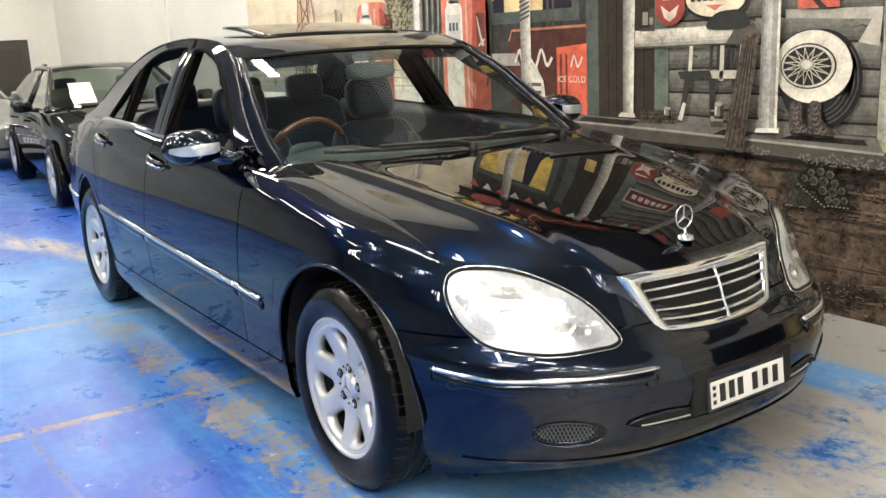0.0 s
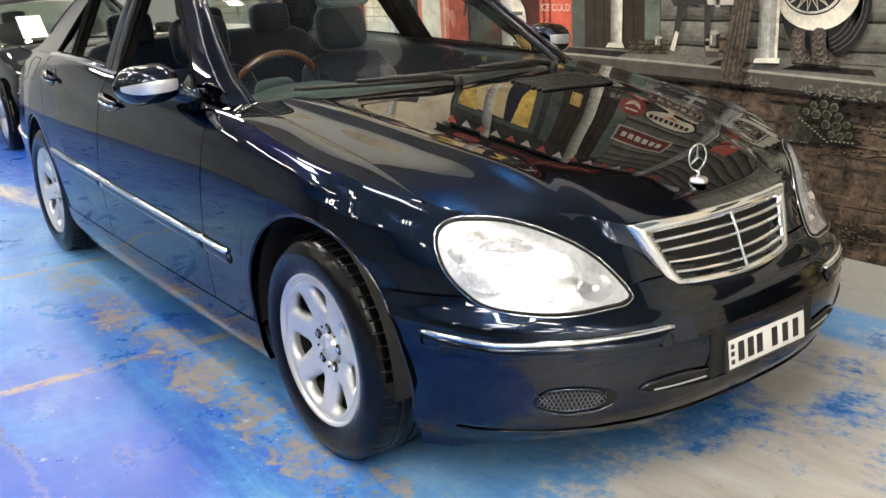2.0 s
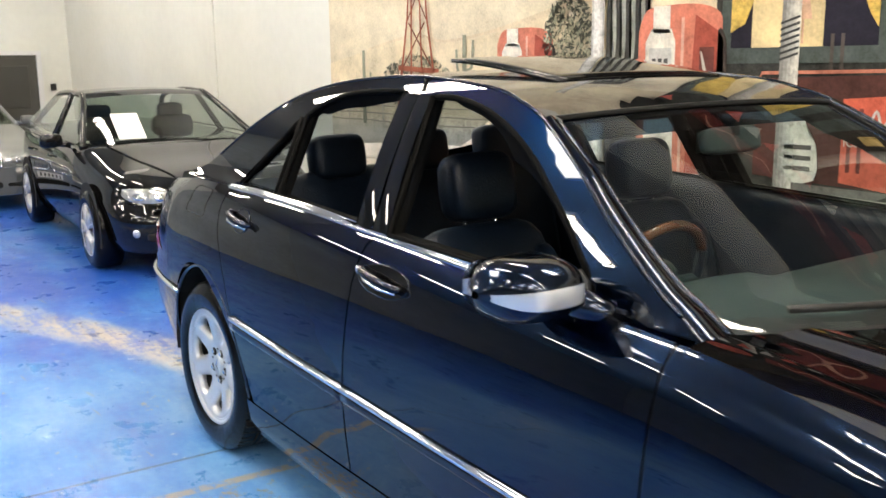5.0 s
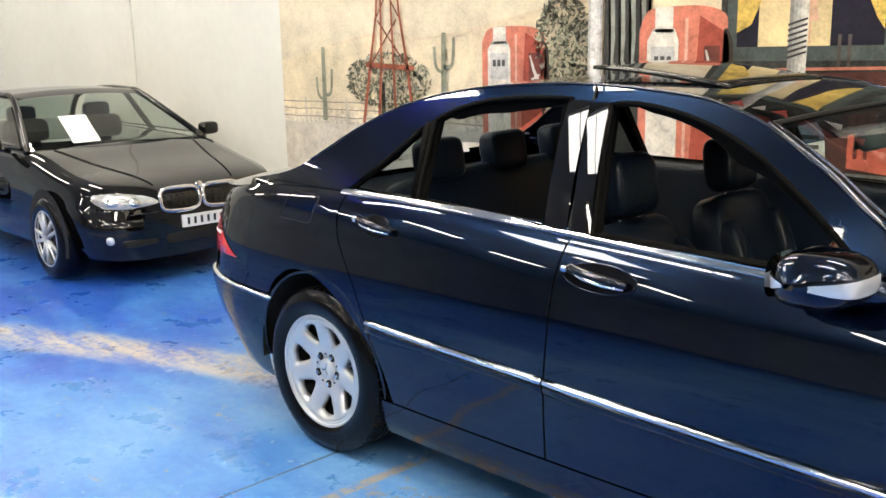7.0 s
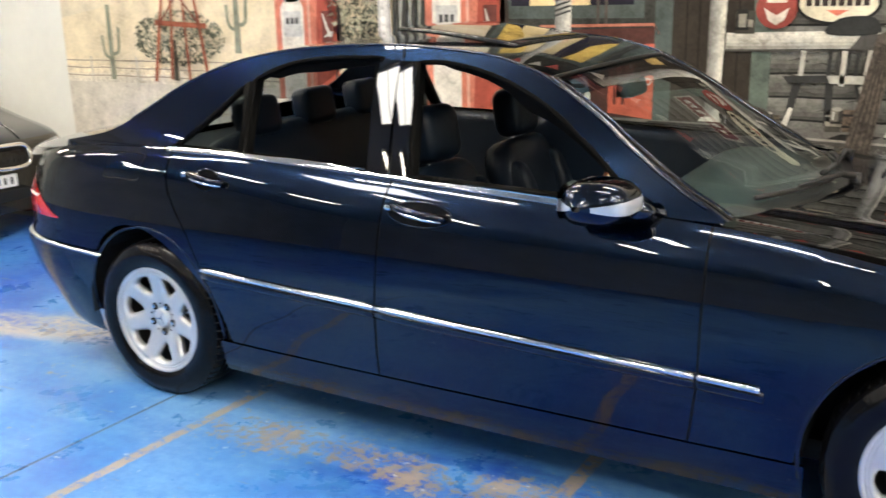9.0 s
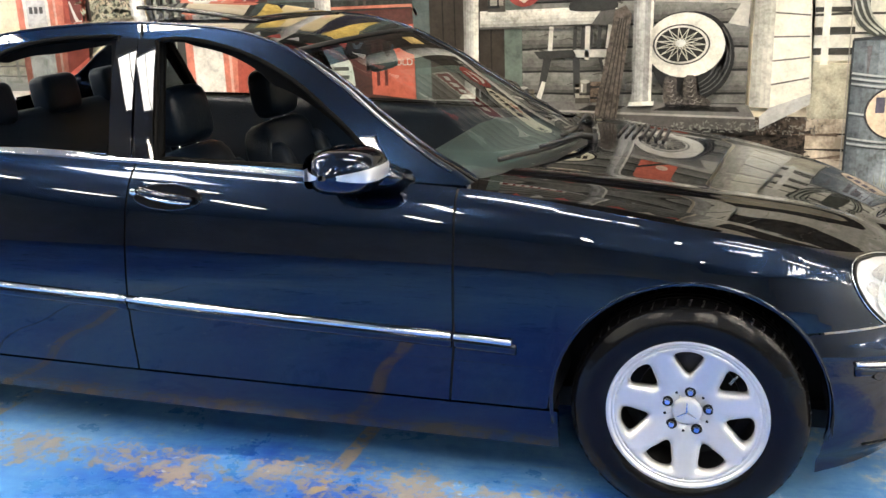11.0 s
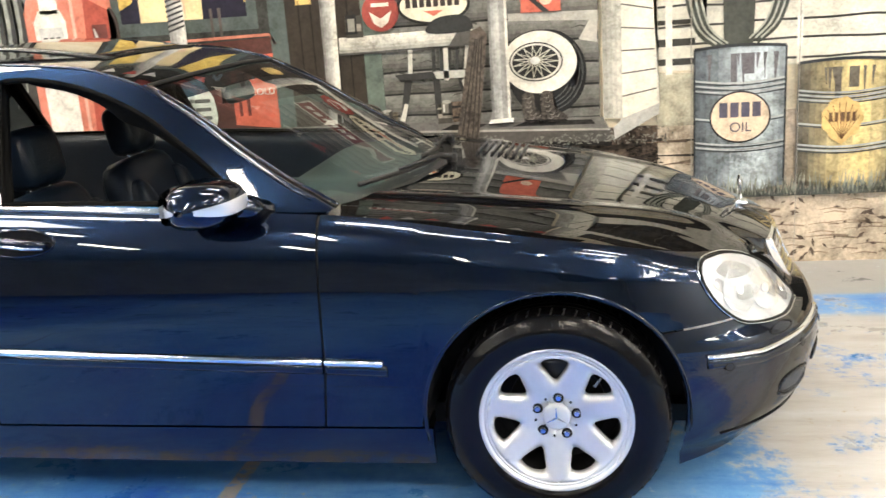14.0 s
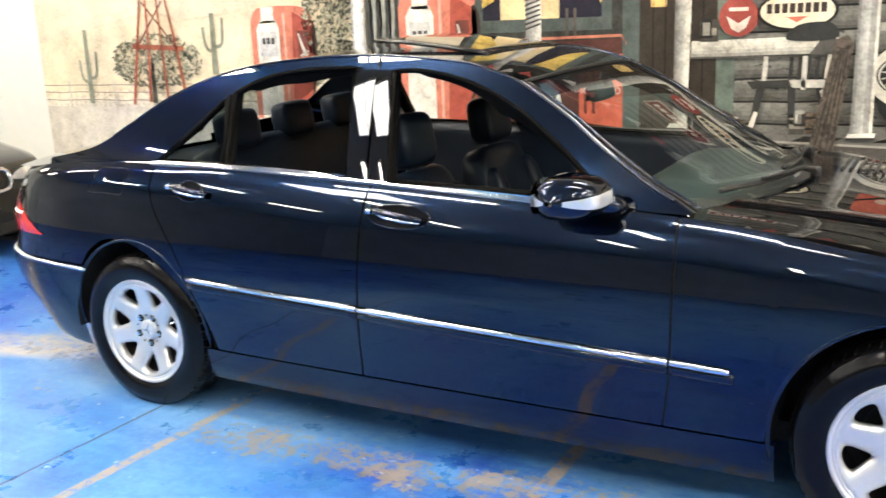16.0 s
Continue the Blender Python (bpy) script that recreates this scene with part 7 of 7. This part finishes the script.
flat("wire_spoke", [stroke([(-0.138 + 0.02 * math.cos(a + d), 1.200 + 0.014 * math.sin(a + d)), (-0.137 + 0.126 * math.cos(a), 1.194 + 0.088 * math.sin(a))], 0.0042) for a in np.linspace(0, 2 * math.pi, 15, endpoint=False) for d in (-0.9, 0.9)], (0.46, 0.43, 0.34), 20)
flat("wheel_hub", [oval(-0.138, 1.202, 0.026, 0.020)], (0.62, 0.62, 0.58), 21)
flat("painted_boot", [smooth_curve([(-0.215, 1.02), (-0.155, 1.02), (-0.15, 0.95), (-0.10, 0.90), (-0.11, 0.875), (-0.21, 0.875)], 3, True), smooth_curve([(-0.115, 1.02), (-0.05, 1.025), (-0.045, 0.95), (0.02, 0.90), (0.02, 0.87), (-0.10, 0.875)], 3, True)], (0.072, 0.060, 0.050, 0.8, 40.0), 22)
flat("boot_fold", [stroke([(bx + u, bz), (bx + u + 0.022, bz - 0.006), (bx + u + 0.03, bz + 0.008)], (0.002, 0.006)) for bx in (-0.205, -0.102) for u, bz in ((0.002, 1.0), (0.008, 0.975), (0.004, 0.95), (0.01, 0.925), (0.03, 0.905), (0.055, 0.895), (0.02, 0.885))], (0.22, 0.20, 0.17), 22.4)
flat("boot_sole", [stroke([(-0.21, 0.874), (-0.10, 0.874)], 0.007), stroke([(-0.10, 0.872), (0.025, 0.868)], 0.007)], (0.015, 0.013, 0.012), 22.5)
flat("painted_bucket", [[(-0.625, 1.0), (-0.55, 1.0), (-0.557, 0.885), (-0.615, 0.885)]], (0.15, 0.105, 0.07, 0.7, 30.0), 15)
flat("bucket_hoop", [rect(-0.622, 0.965, -0.553, 0.977), rect(-0.617, 0.905, -0.556, 0.917)], (0.03, 0.027, 0.024), 15.5)
flat("painted_crate", [[(-1.20, 0.952), (-0.93, 0.958), (-0.93, 0.882), (-1.20, 0.876)]], (0.105, 0.085, 0.055, 0.8, 22.0), 14)
flat("crate_gap", [stroke([(-1.20, 0.927), (-0.93, 0.932)], 0.005), stroke([(-1.20, 0.902), (-0.93, 0.907)], 0.005)], (0.025, 0.02, 0.016), 14.5)
flat("red_sign", [rect(-0.205, 1.46, 0.01, 1.72)], (0.48, 0.09, 0.045), 14)
flat("sign_slash", [[(-0.205, 1.60), (-0.205, 1.57), (-0.09, 1.46), (-0.05, 1.46)]], (0.05, 0.045, 0.04), 15)
flat("sign_ring", [oval(-0.07, 1.53, 0.035, 0.035)], (0.62, 0.45, 0.32), 15)
flat("wall_shadow", [[(-0.28, 1.42), (0.16, 1.40), (0.10, 1.30), (0.20, 1.28), (0.21, 1.45), (-0.28, 1.46)]], (0.36, 0.34, 0.29), 7)
# porch floor and step
flat("porch_top", [[(-2.15, 0.91), (0.22, 0.875), (0.26, 0.80), (-2.15, 0.86)]], (0.16, 0.15, 0.135), 12)
flat("porch_face", [[(-2.4, 0.87), (0.26, 0.80), (0.265, 0.735), (-2.4, 0.80)]], (0.095, 0.085, 0.075), 13)
flat("porch_edge", [stroke([(-2.3, 0.872), (-1.0, 0.845), (0.26, 0.803)], 0.012)], (0.30, 0.28, 0.24), 14)
flat("porch_shade", [[(-1.65, 0.895), (-1.2, 0.885), (-1.3, 0.85), (-1.72, 0.862)], [(-0.62, 0.87), (-0.42, 0.865), (-0.5, 0.83), (-0.7, 0.836)], [(-0.2, 0.868), (0.16, 0.862), (0.18, 0.835), (-0.28, 0.842)]], (0.032, 0.029, 0.026, 0.5, 12.0), 12.5)
flat("porch_foot", [stroke([(-2.35, 0.79), (-1.4, 0.77), (-0.6, 0.756), (0.27, 0.722)], 0.022)], (0.022, 0.018, 0.015, 0.5, 12.0), 13.5)
flat("porch_grass", leaves(0.05, 0.755, 0.25, 0.03, 90, 0.011, 41) + leaves(-0.42, 0.775, 0.1, 0.025, 40, 0.010, 42), (0.19, 0.19, 0.155), 15)
# corner and lit side wall
graded("corner_post", (0.225, 0.865), (0.33, 0.858), (0.335, 3.0), (0.235, 3.0), [(0.26, 0.25, 0.21), (0.34, 0.325, 0.275), (0.42, 0.40, 0.33)], 4, 15)
flat("lit_wall", [[(0.33, 0.858), (0.53, 0.934), (0.50, 1.47), (0.485, 3.0), (0.33, 3.0)]], (0.66, 0.63, 0.51, 0.12), 14)
flat("board_line", [stroke([(0.33, z), (0.515 - (z - 1.0) * 0.035, z + 0.035 - (z - 0.98) * 0.14)], 0.008) for z in np.arange(0.98, 3.0, 0.123)], (0.13, 0.12, 0.10), 15)
flat("wall_footing", [[(0.285, 0.744), (0.28, 0.812), (0.33, 0.86), (0.53, 0.934), (0.525, 0.875)]], (0.36, 0.35, 0.32), 16)
# --- yard at the right
flat("yard_fence", [rect(0.48, 1.10, MX1, 2.0)], (0.50, 0.47, 0.38, 0.15, 4.0), 5)
flat("fence_gap", [stroke(wobble(0.48, MX1, z, 0.008, 24, int(z * 91)), 0.012) for z in (1.14, 1.235, 1.335, 1.44, 1.55, 1.67)], (0.07, 0.068, 0.058), 6)
flat("fence_dark", [rect(0.48, 1.13, 0.72, 1.165), rect(0.48, 1.24, 0.72, 1.27), rect(0.48, 1.345, 0.72, 1.37)], (0.05, 0.048, 0.04), 7)
flat("fence_post", [rect(0.565, 1.08, 0.60, 1.5), rect(1.245, 1.1, 1.275, 2.0), rect(1.70, 1.1, 1.755, 2.0)], (0.58, 0.55, 0.46), 8)
flat("yard_grass", [[(0.52, 0.80), (0.75, 0.80), (0.75, 1.08), (0.48, 1.10)]], (0.36, 0.33, 0.23, 0.3), 7)
flat("panel_seam", [rect(0.692, 0.0, 0.697, MZ), rect(1.248, 0.0, 1.252, MZ)], (0.30, 0.27, 0.22), 30)
flat("painted_pot_cactus", [stroke([(0.945, 1.18), (0.95, 1.75)], (0.15, 0.18)), stroke(smooth_curve([(0.86, 1.22), (0.75, 1.32), (0.70, 1.55), (0.72, 1.75)], 6), (0.05, 0.11)), stroke(smooth_curve([(1.03, 1.24), (1.13, 1.34), (1.18, 1.55), (1.17, 1.75)], 6), (0.05, 0.11))], (0.075, 0.08, 0.065), 9)
flat("cactus_rib", [stroke(smooth_curve([(0.86 + d, 1.23), (0.76 + d, 1.33), (0.71 + d, 1.55), (0.73 + d, 1.75)], 6), 0.010) for d in (-0.03, 0.0, 0.03)] + [stroke(smooth_curve([(1.03 + d, 1.25), (1.12 + d, 1.35), (1.17 + d, 1.55), (1.16 + d, 1.75)], 6), 0.010) for d in (-0.03, 0.0, 0.03)], (0.36, 0.36, 0.29), 10)


def drum(x0, x1, z0, z1, base, dark, light, rim):
    w = x1 - x0
    low = [(x0 + w * t, z0 - 0.03 * math.sin(math.pi * t)) for t in np.linspace(0, 1, 12)]
    top = [(x0 + w * t, z1 + 0.014 * math.sin(math.pi * t)) for t in np.linspace(1, 0, 12)]
    flat("painted_drum", [low + top], base, 11)
    rs = random.Random(int(x0 * 1000))
    for k in range(15):
        t0, t1 = k / 15, (k + 1) / 15
        m = (t0 + t1) / 2
        g = min(1.0, max(0.0, 1.05 - abs(m - 0.68) / 0.62)) * rs.uniform(0.8, 1.05)
        col = tuple(d + (l - d) * g ** 1.3 for d, l in zip(dark, light))
        flat("drum_tone", [[(x0 + t0 * w, z0 - 0.03 * math.sin(math.pi * t0)), (x0 + t1 * w, z0 - 0.03 * math.sin(math.pi * t1)), (x0 + t1 * w, z1 + 0.014 * math.sin(math.pi * t1)), (x0 + t0 * w, z1 + 0.014 * math.sin(math.pi * t0))]], (*col, 0.3, 14.0), 12)
    for k in range(7):
        xs, h = x0 + w * rs.uniform(0.08, 0.9), rs.uniform(0.06, 0.22)
        flat("rust_run", [stroke([(xs, z1 - 0.03), (xs + rs.uniform(-0.01, 0.01), z1 - 0.03 - h)], (rs.uniform(0.01, 0.03), 0.003))], (*rim, 0.4, 20.0), 12.6)
    flat("drum_rust", [rect(x0 + 0.40 * w, z1 - 0.2, x0 + 0.47 * w, z1 - 0.03), rect(x0 + 0.55 * w, z1 - 0.14, x0 + 0.66 * w, z1 - 0.03)], (*rim, 0.4, 20.0), 12.4)
    for f in (0.30, 0.335, 0.51, 0.71, 0.745, 0.78):
        zz = z0 + (z1 - z0) * f
        arc = [(x0 + w * t, zz - 0.022 * math.sin(math.pi * t)) for t in np.linspace(0, 1, 12)]
        flat("drum_hoop", [stroke(arc, 0.010)], (0.33, 0.35, 0.34), 13)
        flat("hoop_shade", [stroke([(a, b - 0.011) for a, b in arc], 0.007)], (0.06, 0.07, 0.075), 14)
    flat("drum_rim", [stroke(top, 0.016), stroke([(x0, z0), (x0, z1)], 0.010), stroke([(x1, z0), (x1, z1)], 0.010)], (0.045, 0.05, 0.055), 15)


drum(0.715, 1.19, 0.45, 1.205, (0.20, 0.235, 0.26), (0.10, 0.12, 0.135), (0.40, 0.46, 0.48), (0.13, 0.12, 0.13))
flat("drum_disc", [oval(0.955, 0.835, 0.162, 0.142)], (0.05, 0.045, 0.05), 16)
flat("drum_disc", [oval(0.955, 0.835, 0.152, 0.133)], (0.56, 0.42, 0.28), 17)
flat("disc_bar", [rect(0.845 + 0.058 * k, 0.835, 0.845 + 0.058 * k + 0.044, 0.915) for k in range(4)], (0.10, 0.09, 0.13), 18)
lettering("drum_word", "OIL", 0.957, 0.778, 0.075, (0.10, 0.09, 0.13), 18)
drum(1.255, 1.725, 0.45, 1.105, (0.30, 0.26, 0.17), (0.12, 0.105, 0.075), (0.66, 0.50, 0.17), (0.14, 0.12, 0.09))
_shell = [(1.485 + 0.105 * math.cos(a) * (1 + 0.05 * math.cos(9 * a)), 0.80 + 0.115 * math.sin(a) * (1 + 0.05 * math.cos(9 * a))) for a in np.linspace(radians(-60), radians(240), 40)]
flat("drum_emblem", [_shell + [(1.485, 0.66)]], (0.60, 0.38, 0.10), 16)
flat("emblem_rib", [stroke([(1.485, 0.69), (1.485 + 0.09 * math.cos(a), 0.80 + 0.09 * math.sin(a))], 0.004) for a in np.radians(np.linspace(10, 170, 8))], (0.22, 0.11, 0.03), 17)
flat("emblem_bar", [rect(1.415 + 0.03 * k, 0.785, 1.415 + 0.03 * k + 0.018, 0.835) for k in range(5)], (0.16, 0.08, 0.03), 18)
flat("dark_cart", [rect(1.76, 0.52, 3.2, 1.09)], (0.03, 0.03, 0.03), 10)
flat("drum_grass", [[(x - 0.006, 0.40), (x + 0.006, 0.40), (x + _r.uniform(-0.03, 0.03), 0.40 + _r.uniform(0.05, 0.14))] for x in np.linspace(0.70, 2.6, 260)], (0.27, 0.28, 0.22, 0.4), 19)
flat("drum_grass", [[(x - 0.006, 0.39), (x + 0.006, 0.39), (x + _r.uniform(-0.03, 0.03), 0.39 + _r.uniform(0.03, 0.09))] for x in np.linspace(0.70, 2.6, 200)], (0.11, 0.12, 0.10, 0.4), 20)
# tortoise
flat("tortoise_shade", [smooth_curve([(-0.22, 0.525), (-0.10, 0.515), (0.10, 0.53), (0.14, 0.545), (0.05, 0.565), (-0.12, 0.56)], 4, True)], (0.02, 0.016, 0.013), 13)
flat("tortoise_leg", [smooth_curve([(-0.19, 0.62), (-0.14, 0.60), (-0.155, 0.54), (-0.17, 0.515), (-0.23, 0.518), (-0.205, 0.55)], 3, True), smooth_curve([(-0.13, 0.60), (-0.09, 0.59), (-0.105, 0.52), (-0.15, 0.515)], 3, True)], (0.060, 0.058, 0.042, 0.6, 60.0), 14)
flat("tortoise_head", [smooth_curve([(-0.15, 0.665), (-0.20, 0.685), (-0.245, 0.675), (-0.255, 0.65), (-0.22, 0.632), (-0.15, 0.61)], 4, True)], (0.050, 0.050, 0.036, 0.6, 60.0), 14)
flat("tortoise_shell", [smooth_curve([(-0.165, 0.645), (-0.14, 0.695), (-0.075, 0.725), (-0.01, 0.715), (0.05, 0.675), (0.095, 0.62), (0.108, 0.55), (0.05, 0.535), (-0.01, 0.535), (-0.07, 0.60)], 4, True)], (0.014, 0.014, 0.011), 15)
for x, z, s in ((-0.13, 0.66, 0.9), (-0.095, 0.692, 0.9), (-0.045, 0.70, 1.0), (0.005, 0.69, 1.0), (-0.08, 0.652, 1.15), (-0.028, 0.655, 1.15), (0.03, 0.65, 1.0), (-0.03, 0.61, 1.1), (0.022, 0.607, 1.15), (0.068, 0.618, 0.9), (0.0, 0.568, 0.9), (0.043, 0.565, 0.95), (0.083, 0.572, 0.85)):
    flat("shell_plate", [oval(x, z, 0.0225 * s, 0.021 * s, 6)], (0.15, 0.15, 0.105, 0.5, 40.0), 16)
    flat("plate_middle", [oval(x - 0.001, z - 0.002, 0.016 * s, 0.0145 * s, 6)], (0.048, 0.058, 0.038, 0.5, 40.0), 17)
flat("shell_rim", [oval(x, z, 0.007, 0.005, 5) for x, z in [(-0.16 + 0.016 * k, 0.628 - 0.0105 * k) for k in range(10)] + [(0.005 + 0.02 * k, 0.540) for k in range(6)]], (0.24, 0.24, 0.18), 18)
flat("tortoise_claw", [oval(x, 0.519, 0.006, 0.004, 5) for x in (-0.222, -0.207, -0.192, -0.145, -0.13, -0.116)], (0.26, 0.25, 0.20), 18)
# --- upper part: eaves, bunting, boards, seen mirrored in the bonnet
flat("eaves", [[(-2.75, 2.62), (0.62, 2.62), (0.55, 2.85), (-2.7, 2.85)]], (0.02, 0.018, 0.016), 24)
flat("garage_roof", [[(-2.8, 2.85), (0.65, 2.85), (0.35, 3.6), (-2.5, 3.6)]], (0.024, 0.019, 0.016, 0.6, 4.0), 23)
flat("bunting", [[(x, 2.52), (x + 0.12, 2.52), (x + 0.06, 2.40)] for x in np.arange(-2.6, 0.2, 0.34)], (0.48, 0.07, 0.05), 24)
flat("bunting", [[(x + 0.17, 2.52), (x + 0.29, 2.52), (x + 0.23, 2.40)] for x in np.arange(-2.6, 0.2, 0.34)], (0.62, 0.60, 0.54), 24)
flat("long_sign", [rect(-2.05, 2.66, -0.75, 2.84)], (0.16, 0.02, 0.018), 25)
flat("long_sign_shape", [stroke(smooth_curve([(-1.95, 2.72), (-1.85, 2.80), (-1.72, 2.70), (-1.55, 2.79), (-1.40, 2.71), (-1.2, 2.78), (-1.0, 2.71), (-0.85, 2.78)], 5), 0.022)], (0.40, 0.20, 0.14), 26)
flat("oval_board", [oval(-2.35, 2.74, 0.2, 0.085)], (0.36, 0.05, 0.035), 26)
flat("small_board", [rect(-1.02, 1.78, -0.55, 1.98)], (0.42, 0.40, 0.34), 13)
flat("small_board", [rect(-1.0, 1.80, -0.57, 1.96)], (0.20, 0.035, 0.03), 14)
flat("small_board_bar", [rect(-0.96 + 0.06 * k, 1.85, -0.92 + 0.06 * k, 1.91) for k in range(6)], (0.58, 0.55, 0.48), 15)
flat("far_roof", [[(0.47, 2.0), (2.6, 2.0), (2.2, 2.5), (0.5, 2.5)]], (0.06, 0.052, 0.045, 0.5, 5.0), 6)
